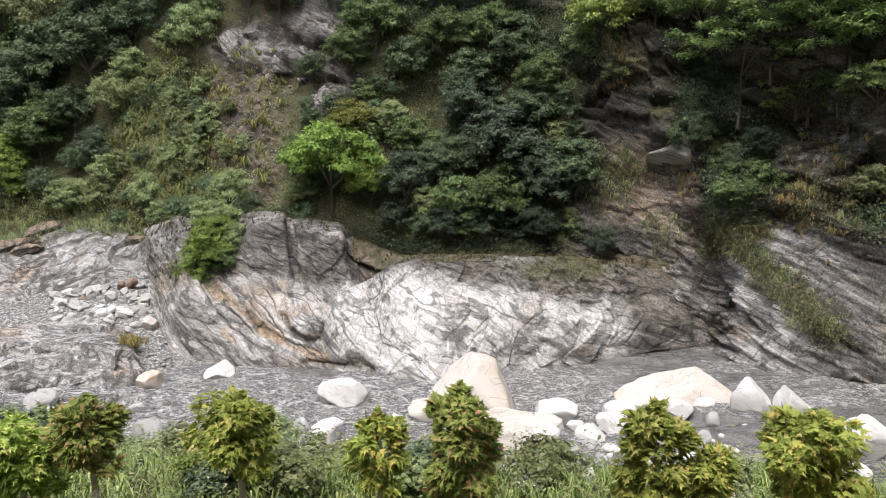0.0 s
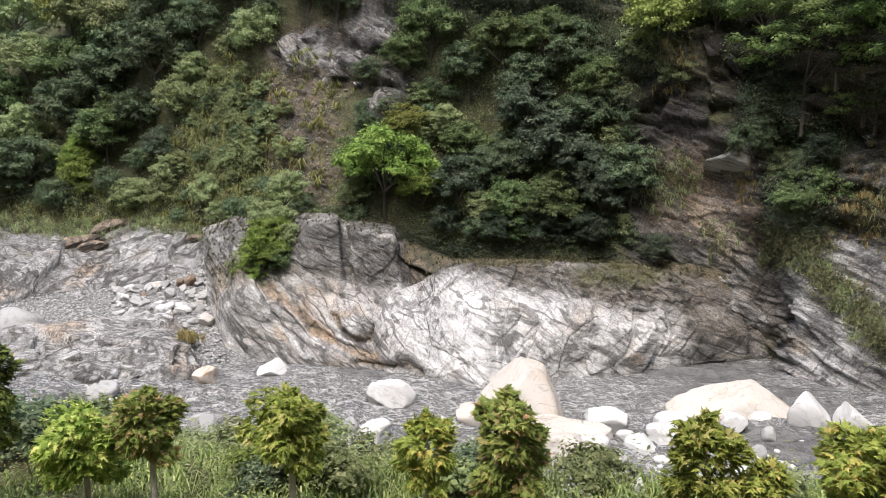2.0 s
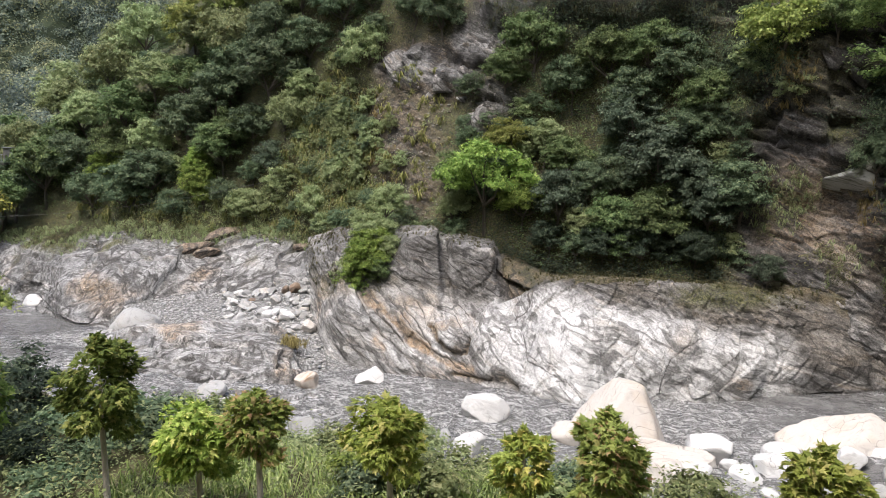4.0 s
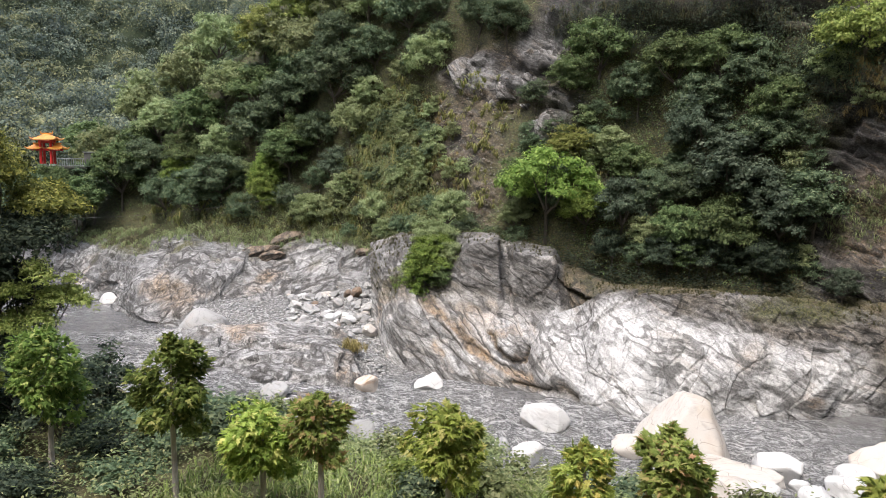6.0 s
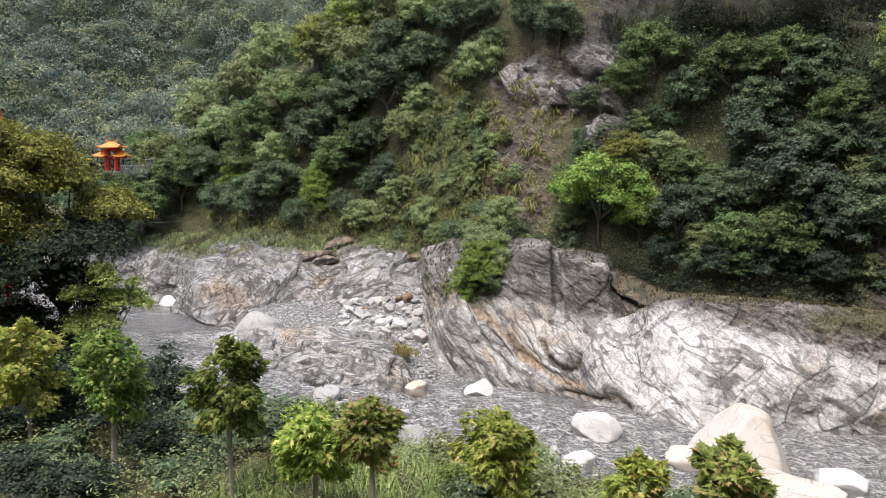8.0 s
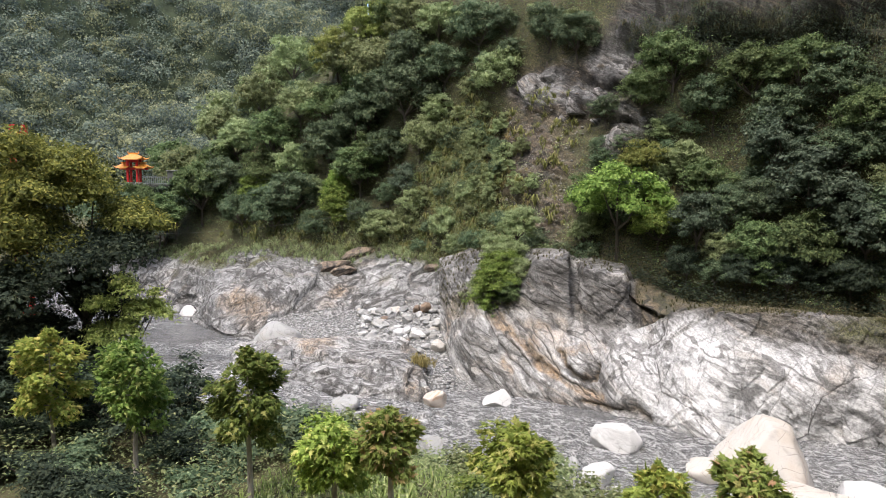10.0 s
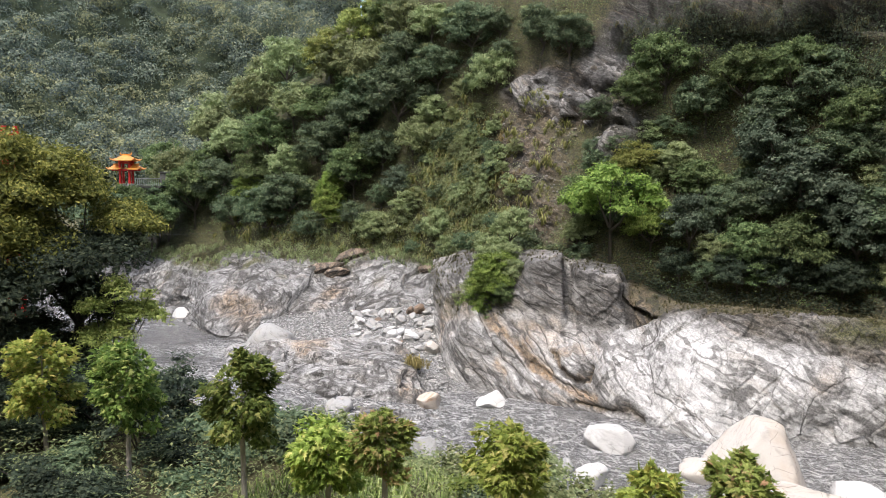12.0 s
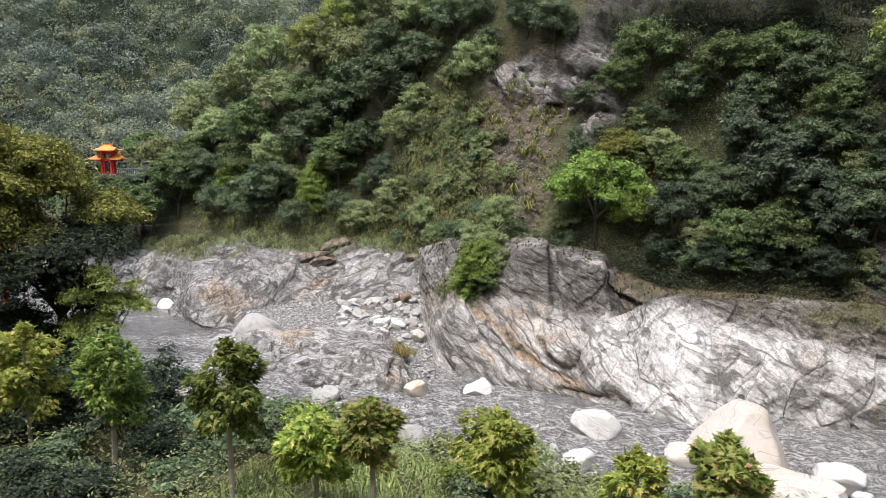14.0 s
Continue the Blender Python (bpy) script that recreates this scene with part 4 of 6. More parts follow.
beside = np.maximum.reduce([stroke(B + 0.22, z, 0.06, (3.8, 3.8), (3.4, 2.3), (2.7, 0.8)), stroke(B + 0.2, z, 0.06, (5.5, 3.0), (5.6, 0.3)), stroke(B - 0.16, z, 0.05, (-3.4, 5.9), (-4.5, 4.5), (-5.2, 3.4)), stroke(B - 0.16, z, 0.05, (-4.2, 3.5), (-4.7, 2.4), (-5.5, 0.2)), stroke(B - 0.14, z, 0.05, (-6.8, 3.7), (-8.8, 1.6)), stroke(B, z, 0.07, (6.9, 1.9), (7.7, 1.0), (8.9, 0.4)), stroke(B, z, 0.06, (3.3, 2.8), (1.8, 1.7), (1.4, 1.1)), stroke(B, z, 0.06, (-7.4, 4.3), (-5.6, 3.4), (-5.3, 2.9)), stroke(B, z, 0.08, (9.6, 4.2), (8.1, 3.7)), stroke(B, z, 0.06, (14.2, 2.0), (12.6, 0.8), (12.1, 0.3))])
crack = np.maximum.reduce([crack, 0.95 * crease, 0.85 * beside]) * np.clip(V * 9, 0, 1)
h = h - 0.05 * crack - 0.42 * gap - 0.4 * hollow - 0.16 * crease + 0.05 * vein + 0.22 * band + 0.4 * lump - 0.1 * rusty
bn = B + 0.3 * fbm(p / 1.4 + 3, 3) + 0.12 * (z - 7)
pillars = -0.35 * box_in(bn, -12.2, -11.2, 0.3) - 0.5 * box_in(bn, -7.6, -7.0, 0.3)
swell = 0.9 * near(B, z, -2.2, 3.6, 4.2, 3.2) + 0.7 * near(B, z, -7.6, 2.4, 2.4, 2.2) + 0.7 * near(B, z, 5.2, 3.0, 3.2, 2.6) + 0.7 * near(B, z, 11.0, 2.4, 2.8, 2.2) + 0.6 * near(B, z, 16.4, 2.0, 2.6, 1.8)
h += swell * front
pillars *= 1 - 0.8 * np.clip((z - np.interp(B, [-16, -12, -7.3], [9.0, 9.0, 7.4])) / 0.9, 0, 1)
h += upper * (pillars + 0.05 * ledges(p, (1, 0.4, 0.15), 1.1, 0.3, 0.95) + 0.05 * ledges(p, (0.1, 0.1, 1), 0.9, 0.25, 0.94) + 0.07 * blocks(p, (1.6, 1.6, 1.3), 19, 0.3) + 0.03 * fbm(p / 0.6, 3))
# set back, and darkened in colour for the shade inside it
recess = box_in(B, -7.4, -2.6, 0.4) * np.clip((z - 4.6 - 0.6 * (B + 7.2)) / 0.4, 0, 1) * np.clip((0.9 - V) * 8, 0, 1)
h -= 1.5 * recess
p = p + n * h[:, None]
z = p[:, 2]
wob = fbm(p / 2.2, 5)
me = raw_mesh("outcrop", p, grid_faces(820, 210), ROCK_WHITE)
shoulder = np.clip(0.5 + (top_line - z) / 1.3, 0, 1) * np.clip((15.6 - B) / 1.6, 0, 1) * np.clip((B + 10) / 1.6, 0, 1)
pale = np.clip(shoulder * (1.0 - 0.022 * np.abs(B + 1)) + 0.12 * wob * shoulder, 0, 0.97)
pale = np.maximum(pale, nose * (1 - upper) * np.clip(0.46 + 0.2 * wob + 0.2 * ledges(p, fold_n, 0.4, 0.6, 0.7), 0, 0.8))
pale = np.maximum(pale, nose * (1 - upper) * near(B, z, -13.0, 3.2, 4.2, 3.0) * np.clip(0.75 + 0.4 * wob, 0, 0.9)) * (1 - 0.7 * hollow)
pale = np.maximum.reduce([pale, vein, 0.95 * band, 0.85 * lump, 0.7 * near(B, z, -10.4, 2.6, 3.4, 2.4) * np.clip(0.8 + 0.6 * wob, 0, 1), upper * np.clip(0.05 + 0.3 * wob, 0, 0.3)]) * (1 - 0.9 * gap) * (1 - recess)
brown_end = np.clip((B - 14.2 - 0.4 * wob) / 1.2, 0, 1) * np.clip((z - 1.0 + 0.6 * wob) / 0.8, 0, 1)
# the gap and recess terms lay shade into the soil mask
soil = np.clip((V - 0.68) * 8 + 0.5 * wob, 0, 1) * (1 - upper) + 0.35 * brown_end + 0.85 * gap + 0.75 * recess + 0.5 * weathered * np.clip(0.75 + wob, 0, 1)
ochre = np.clip(near(B, z, 6.3, 3.6, 1.8, 1.4) * 0.55 + near(B, z, 10.8, 1, 1.3, 0.7) + near(B, z, -10.6, 2, 1.0, 0.6) * 0.8 + 0.5 * lump * (wob > 0) + 1.2 * rusty + 0.8 * gap * nose + 1.1 * hollow + nose * (1 - upper) * np.clip(0.5 * near(B, z, -13.4, 3.4, 3.4, 2.8) + 0.5 * wob, 0, 0.6) + 0.4 * wob - 0.25, 0, 0.85)
masks(me, pale=pale, soil=np.clip(soil, 0, 1), ochre=ochre, moss=np.maximum(0.45 * np.clip((V - 0.62) * 5 + 0.8 * wob, 0, 1) * (1 - upper), np.clip(near(B, z, 10, 6.3, 6, 1.1) + 0.4 * wob * near(B, z, 8, 6.2, 9, 1.4), 0, 0.9)), crack=crack * 0.85)
out_p, out_b, out_v = p, B, V
setting("outcrop", me, "white and grey banded rock outcrop at the water's edge", "rock")

# grey schist bank, low shelf, gravel bar
p, B, V = loft(LEFT_BANK, 460, 150, 2)
n = grid_normals(p, 460, 150)
strata = (-0.22, -0.4, 1)
h = 0.5 * fbm(p / 7, 3) + 0.6 * blocks(p, (7.0, 7.0, 2.6), 12, 0.4, (20, -10, 0)) + 0.3 * ledges(p, strata, 1.5, 0.5, 0.9) + 0.15 * ledges(p, strata, 0.45, 0.6, 0.85) + 0.1 * blocks(p, (2.4, 2.4, 0.7), 13, 0.4, (20, -10, 0)) - 0.5 * clefts(p, (1, 0.2, -0.5), 4, 0.1, 0.5, 4)
p = p + n * h[:, None]
wob = fbm(p / 3, 5)
me = raw_mesh("rock_bank", p, grid_faces(460, 150), ROCK_BANK)
z = p[:, 2]
masks(me, pale=np.clip(near(B, z, -27.5, 5.6, 2.2, 1.0) * 0.8 + 0.1 * wob, 0, 0.5), soil=np.clip((V - 0.83) * 8 + wob, 0, 1),
      ochre=np.clip(near(B, z, -37, 2.5, 3, 2.5) * 1.1 + near(B, z, -30, 4.2, 3, 1) * 0.7 + 0.7 * wob - 0.45, 0, 0.8), moss=np.clip((V - 0.72) * 5 + wob, 0, 1), crack=np.maximum(0.7 * clefts(p, (1, 0.2, -0.5), 4, 0.1, 0.5, 4), 0.85 * clefts(p, strata, 1.2, 0.08, 0.5, 6)))
bank_p, bank_v, bank_b = p, V, B
setting("rock_bank", me, "grey layered schist bank below the wooded slope", "rock")

p, B, V = loft(SHELF, 380, 190, 2)
n = grid_normals(p, 380, 190)
plates = (-0.13, -0.72, 0.68)
slits = np.maximum(clefts(p, plates, 0.9, 0.07, 0.9, 9), 0.9 * clefts(p, (0.25, -0.6, 0.7), 1.9, 0.1, 0.7, 14))
h = (0.22 * fbm(p / 4, 3) + 0.3 * blocks(p, (4.4, 3.0, 1.4), 14, 0.4, (0, -8, 0)) + 0.22 * ledges(p, plates, 1.1, 0.9, 0.84) + 0.09 * ledges(p, plates, 0.4, 0.8, 0.82) + 0.06 * blocks(p, (1.8, 1.8, 0.3), 15, 0.5, (0, -12, 0)) - 0.16 * slits) * np.clip((0.85 - V) * 6, 0.2, 1)
p = p + n * h[:, None]
wob = fbm(p / 2.5, 5)
me = raw_mesh("rock_shelf", p, grid_faces(380, 190), ROCK_BANK)
masks(me, pale=np.clip(0.36 + 0.35 * wob, 0, 0.65), soil=0 * B, moss=0 * B, crack=0.75 * slits,
      ochre=np.clip(near(B, p[:, 2], -24.8, 1.2, 1.6, 1.6) + near(B, p[:, 2], -32.5, 2, 2.5, 1) * 0.8 + 0.7 * wob - 0.4, 0, 0.8))
setting("rock_shelf", me, "low grey rock shelf with thin tilted layers beside the river", "rock")

p, B, V = loft(BAR, 170, 110, 2)
p[:, 2] += 0.18 * fbm(p / 2.0, 4) + 0.06 * fbm(p / 0.3, 2)
bar_p, bar_b = p, B
setting("gravel_bar", raw_mesh("gravel_bar", p, grid_faces(170, 110), GRAVEL), "bar of grey river gravel between rock walls", "gravel")

LEDGE = [(-33, 47.5, -1, 48, -0.3, 49, -0.1, 50, -0.3, 51, -1), (-30, 44.5, -1, 45, 0.15, 46.5, 0.3, 48.5, 0.2, 49.5, -1), (-26, 44, -1, 44.5, 0.2, 46, 0.4, 48, 0.25, 49.2, -1),
         (-23.5, 44, -1, 44.6, 0.1, 46, 0.3, 47.2, 0.1, 48, -1), (-21.5, 44.5, -1, 45, -0.3, 46, -0.1, 46.6, -0.3, 47.5, -1)]
p, B, V = loft(LEDGE, 220, 70, 2)
p = p + grid_normals(p, 220, 70) * (0.25 * blocks(p, (2.2, 2.2, 0.5), 21, 0.4) + 0.1 * blocks(p, (0.7, 0.7, 0.2), 22, 0.4))[:, None]
me = raw_mesh("rock_ledge", p, grid_faces(220, 70), ROCK_BANK)
masks(me, pale=np.clip(0.45 + 0.6 * fbm(p / 2, 4), 0, 0.8), soil=0 * B, moss=0 * B, crack=0 * B, ochre=np.clip(fbm(p / 2.5 + 4, 3) - 0.3, 0, 0.6))
setting("rock_ledge", me, "low wet rock ledge awash in the rapids", "rock")

# distant hillside
p, B, V = loft(FAR_HILL, 150, 70, 2)
n = grid_normals(p, 150, 70)
p = p + n * (14 * fbm(p / 70, 4) + 2 * fbm(p / 12, 3))[:, None]
me = raw_mesh("far_hill", p, grid_faces(150, 70), FOREST_FLOOR)
far_p, far_n, far_b = p, n, B
setting("far_hill", me, "distant wooded mountainside", "hill")

# unseen hillside added behind the road, keeps low sky light off the cliffs
HILL_BLOCKER = [(70, 60, 4, 75, 20, 100, 55, 140, 100), (110, 26, 12, 34, 20, 60, 60, 110, 120), (180, 16, 13, 26, 24, 50, 62, 100, 125), (250, 26, 12, 34, 20, 60, 60, 110, 120), (290, 80, 4, 95, 16, 125, 45, 170, 90)]
p, B, V = loft(HILL_BLOCKER, 90, 40, 1)
setting("back_hill", raw_mesh("back_hill", p, grid_faces(90, 40), SOIL), "unseen dark hillside added above the road to block low light", "hill")

# near bank
xs, ys = np.linspace(-120, 90, 140), np.linspace(-60, 60, 110)
X, Y = [a.ravel() for a in np.meshgrid(xs, ys, indexing="ij")]
Z = near_ground(X, Y) + 0.25 * fbm(np.stack([X, Y, 0 * X], -1) / 4, 4) * np.clip((Y - 3) / 3, 0, 1)
setting("near_bank", raw_mesh("near_bank", np.stack([X, Y, Z], -1), grid_faces(140, 110), SOIL), "grassy near bank falling from the road to the river", "bank")


# ---- boulders ----
def ico(level):
    bm = bmesh.new()
    bmesh.ops.create_icosphere(bm, subdivisions=level, radius=1)
    v = np.array([x.co[:] for x in bm.verts])
    f = np.array([[q.index for q in x.verts] for x in bm.faces])
    bm.free()
    return v, f


ICO1, ICO3, ICO5 = ico(1), ico(3), ico(4)


def stone_shape(base, seed, planes=11, cut=0.47, rough=0.03, faces=()):
    """A broken and water-worn block: a ball cut by soft planes, with dents and grain."""
    r = np.random.default_rng(seed)
    v = base[0].copy()
    for *n, o in faces:
        n = unit(np.array(n, float))
        v = v - np.maximum(0, v @ n - o)[:, None] * n
    for _ in range(planes):
        n = unit(r.normal(size=3) * [1, 1, 0.7])
        o = r.uniform(cut, cut + 0.2)
        v = v - np.maximum(0, v @ n - o)[:, None] * n
    d = unit(v)
    v = v * (1 + 0.06 * fbm(d * 1.3 + seed, 3) + rough * fbm(d * 4 + seed, 4) + 0.012 * fbm(d * 14 + seed, 3) - 0.07 * clefts(d * 2 + seed, (0.5, 0.3, 0.8), 0.8, 0.05, 0.4, seed % 11))[:, None]
    return v, base[1]


STONES = {"white": (STONE_WHITE, "white rounded marble boulder in the river"), "cream": (STONE_CREAM, "large cream-coloured boulder with rusty veins"),
          "grey": (STONE_GREY, "pale grey angular boulder in the water"), "rust": (STONE_RUST, "cream boulder with a rusty orange side"),
          "slab": (ROCK_SLAB, "pale weathered rock slab on the bare slope"), "dark_slab": (ROCK_CLIFF, "dark angular rock block in the cliff"),
          "lichen": (STONE_LICHEN, "lichen-covered rock slab"),
          "brown": (ROCK_BROWN, "brown flat layered rock slab on the flood line")}
boulder_seed = [20]


def boulder(kind, x, y, z, sx, sy, sz, turn=0.0, lean=0.0, dip=0.0, faces=(), planes=9, cut=0.56):
    """A boulder sunk by a quarter into its bed at x, y, z."""
    boulder_seed[0] += 1
    mat, label = STONES[kind]
    v, f = stone_shape(ICO5 if sx > 1.4 else ICO3, boulder_seed[0], planes, cut, 0.03, faces)
    v = v / np.abs(v).max(axis=0) * [sx / 2, sy / 2, sz * 0.72]
    me = raw_mesh("boulder", v, f, mat)
    ob = tagged(new("boulder", me), label, "boulder", "river boulders")
    ob.matrix_basis = pose(x, y, z + sz * 0.26, lean, dip, turn)
    return ob


boulder("white", -15.2, 47.1, 0, 2.1, 1.5, 1.25, 10, 0, 0, ((-0.5, -0.3, 0.8, 0.3), (0.5, -0.6, 0.6, 0.5)), 4, 0.6)
boulder("white", -6.2, 42.0, 0, 3.1, 2.4, 1.75, 4, 0, 0, ((0, -0.9, 0.3, 0.55), (0, 0.1, 1, 0.55)), 6, 0.62)
boulder("cream", 1.75, 40.0, 0, 5.7, 4.6, 3.7, 0, 0, 0, ((-0.62, -0.2, 0.72, 0.5), (0.3, -0.75, 0.6, 0.52), (0.9, -0.1, 0.35, 0.6), (-0.2, -0.95, 0.2, 0.55), (0.15, 0, 1, 0.72)), 7, 0.66)
boulder("cream", -0.5, 39.2, 0, 3.6, 2.4, 1.5)
boulder("cream", 4.2, 36.6, 0, 5.2, 3.2, 1.3, -10, 0, 4, ((0.1, -0.2, 1, 0.4),), 5, 0.6)
boulder("cream", 3.7, 34.6, 0, 3.0, 1.8, 1.1)
boulder("white", 6.2, 38.5, 0, 2.45, 1.96, 1.13)
boulder("white", 8.6, 36.5, 0, 2.44, 1.95, 1.35)
boulder("grey", 5.7, 33.6, 0, 1.44, 1.15, 0.84)
boulder("white", 8.1, 33.8, 0, 1.05, 0.84, 0.43)
boulder("white", 6.4, 30.5, 0, 0.84, 0.67, 1.06)
boulder("cream", 13.6, 41.0, -0.45, 7.2, 4.2, 2.75, 6, 0, 0, ((-0.42, -0.15, 0.9, 0.3), (0.55, -0.35, 0.75, 0.5), (0.05, -0.85, 0.5, 0.5)), 3, 0.72)
boulder("white", 14.8, 39.9, 0, 1.31, 1.05, 0.49)
boulder("grey", 14.3, 37.1, 0, 0.83, 0.67, 0.74)
boulder("white", 17.3, 39.3, 0, 2.6, 2.1, 1.95, 0, 0, 0, ((0.7, -0.2, 0.7, 0.5),), 4, 0.7)
boulder("white", 19.5, 39.0, 0, 2.3, 1.8, 1.7, 0, 0, 0, ((0.65, -0.1, 0.76, 0.3), (-0.9, 0, 0.4, 0.6)), 3, 0.7)
boulder("white", 19.8, 33.1, 0, 2.88, 2.30, 2.06)
boulder("white", 14.8, 30.2, 0, 1.35, 1.08, 1.40)
boulder("white", -6.3, 36.2, 0, 1.89, 1.51, 1.24)
boulder("grey", -15.5, 36.1, 0, 2.02, 1.61, 1.33)
boulder("rust", -19.2, 45.6, 0, 1.79, 1.43, 0.99)
boulder("grey", -24.8, 42.3, 0, 1.96, 1.57, 0.83)
boulder("white", 12.8, 38.5, 0, 1.71, 1.37, 0.93)
boulder("grey", 12.8, 34.7, 0, 1.20, 0.96, 0.71)
boulder("white", 2.8, 32.3, 0, 0.38, 0.30, 0.88)
boulder("grey", 10.0, 34.2, 0, 1.51, 1.21, 0.82)
boulder("white", 6.9, 36.8, 0, 1.15, 0.92, 0.58)
for x, y, s in ((7.4, 35.2, 1.5), (9.6, 38.2, 1.7), (5.2, 35.4, 1.2), (10.6, 36.4, 1.1), (2.4, 36.6, 1.6), (8.9, 31.6, 1.0), (11.4, 32.2, 1.3), (0.4, 36.9, 1.3), (-2.6, 37.8, 1.2), (16.6, 34.4, 1.1), (-10.6, 38.6, 1.3), (18.2, 30.6, 1.2)):
    boulder("white", x, y, 0, s * 1.25, s, s * 0.62, 40 * x)
boulder("grey", -38.2, 54.2, 0.6, 4.5, 3.6, 2.5, 20, 0, 0, (), 4, 0.72)
boulder("white", -60.1, 67.5, 0, 2.79, 2.23, 1.12)
boulder("grey", -24.6, 42.5, 0, 1.96, 1.57, 0.98)
boulder("white", -63.0, 67.4, 0, 1.22, 0.97, 1.22)
boulder("grey", -7.8, 37.6, 0, 1.04, 0.83, 0.68)

slab = boulder("lichen", 58.6 * math.sin(radians(17.7)), 58.6 * math.cos(radians(17.7)), 13.4, 5.0, 5.4, 3.4, -12, 0, -8, ((-0.5, -0.15, 0.85, 0.25), (-0.45, -0.5, -0.75, 0.3), (0.2, -0.95, 0.2, 0.5)), 9, 0.5)
slab.name = "rock_slab"
tagged(slab, "lichen-covered rock slab jutting out of the cliff", "rock")
spots = np.array([q.co[:] for q in slab.data.vertices if q.normal.z > 0.35]) @ np.array(slab.matrix_basis.to_3x3()).T + np.array(slab.matrix_basis.translation)
slab_top = spots[::4]
for b, z, sx, sy, sz, turn, dip in ((-14.8, 24.6, 5.2, 3.0, 3.0, 10, 8), (-11.3, 23.2, 4.2, 2.6, 1.8, -5, 18), (-12.7, 21.8, 3.6, 2.2, 1.2, 5, 32), (-7.9, 25.4, 2.4, 2.2, 5.0, 20, 6), (-7.9, 19.8, 5.6, 3.2, 2.6, -8, 14),
                                    (-9.7, 24.4, 3.4, 2.4, 2.2, 12, 10), (-13.2, 26.2, 3.6, 2.2, 1.4, 0, 12), (-10.0, 21.6, 2.6, 2.0, 1.0, 15, 24), (-6.4, 18.6, 3.0, 2.2, 1.6, 4, 10), (16.2, 20.5, 5.4, 3.0, 2.2, 6, 14),
                                    (14.2, 18.4, 3.6, 2.6, 3.2, -8, 18), (18.2, 22.4, 3.4, 2.6, 2.6, 10, 6), (16.6, 23.2, 3.2, 2.4, 1.8, 0, 12)):
    k = int(np.argmin(((slope_b - b) / 0.25) ** 2 + ((slope_p[:, 2] - z) / 0.3) ** 2))
    boulder("slab" if b < 10 else "dark_slab", *(slope_p[k] - slope_n[k] * 0.9 - [0, 0, 0.3 * sz]), sx, sy, sz, turn - b, 8, dip, ((0.25, -0.6, 0.75, 0.35), (0.1, -1, 0.1, 0.4), (-0.7, -0.5, 0.5, 0.5)), 12, 0.44)
for b, z, sx, sy, sz, turn, dip in ((-31.0, 6.4, 6.2, 2.4, 1.3, 24, -14), (-29.0, 7.5, 4.6, 2.2, 1.4, 24, -16), (-30.2, 6.3, 3.6, 2.0, 0.9, 18, -10), (-27.2, 7.9, 2.8, 1.6, 0.9, 20, -8), (-25.3, 7.6, 2.6, 1.6, 0.9, 10, 4), (-23.2, 7.1, 2.0, 1.4, 0.8, 30, 0)):
    x, y, _z = slope_at(LEFT_BANK, b, z)
    boulder("brown", x, y, z - 0.4, sx, sy, sz, turn, 6, dip, ((0, -0.5, 0.87, 0.4), (0, -1, -0.1, 0.5)), 10, 0.5)

# broken blocks on the upper part of the bar, and gravel
srng = np.random.default_rng(11)
BLOCKS = [raw_mesh("rubble_block", stone_shape(ICO3, 200 + i, 12, 0.6, 0.03)[0], ICO3[1], m, False) for i, m in enumerate((STONE_GREY, STONE_WHITE, STONE_GREY, STONE_CREAM, STONE_GREY, STONE_BROWN))]
BLOCK_LABELS = ("grey broken rock block on the gravel", "white broken rock block on the gravel", "grey broken rock block on the gravel", "cream broken rock block on the gravel",
                "grey broken rock block on the gravel", "rusty brown rock block on the gravel")
zone = np.where((bar_b > -29) & (bar_b < -19.2) & (bar_p[:, 2] > 1.6))[0]
for i in range(280):
    c = bar_p[srng.choice(zone)]
    k = int(srng.choice(6, p=[0.24, 0.14, 0.22, 0.12, 0.2, 0.08]))
    s = 0.2 + 0.62 * srng.random() ** 2.6
    ob = tagged(new("rubble_block", BLOCKS[k]), BLOCK_LABELS[k], "rock", "rubble on the bar")
    ob.matrix_basis = pose(*(c + [0, 0, 0.25 * s]), *srng.uniform(-25, 25, 2), srng.uniform(0, 360)) @ Matrix.Diagonal((s * srng.uniform(0.8, 1.5), s, s * srng.uniform(0.45, 0.8), 1))
for b, d, z, s, k in ((-23.6, 67, 3.9, 0.75, 5), (-24.3, 67.5, 3.7, 0.6, 5), (-25.7, 62.5, 2.3, 0.85, 1), (-24.4, 62, 2.4, 0.9, 1), (-22.3, 63, 3.2, 0.8, 1), (-22.9, 61, 2.6, 0.7, 0), (-25, 66, 3.1, 0.7, 0)):
    ob = tagged(new("rubble_block", BLOCKS[k]), BLOCK_LABELS[k], "rock", "rubble on the bar")
    ob.matrix_basis = pose(d * math.sin(radians(b)), d * math.cos(radians(b)), z, 10, 8, b * 40) @ Matrix.Diagonal((s, s * 0.8, s * 0.8, 1))


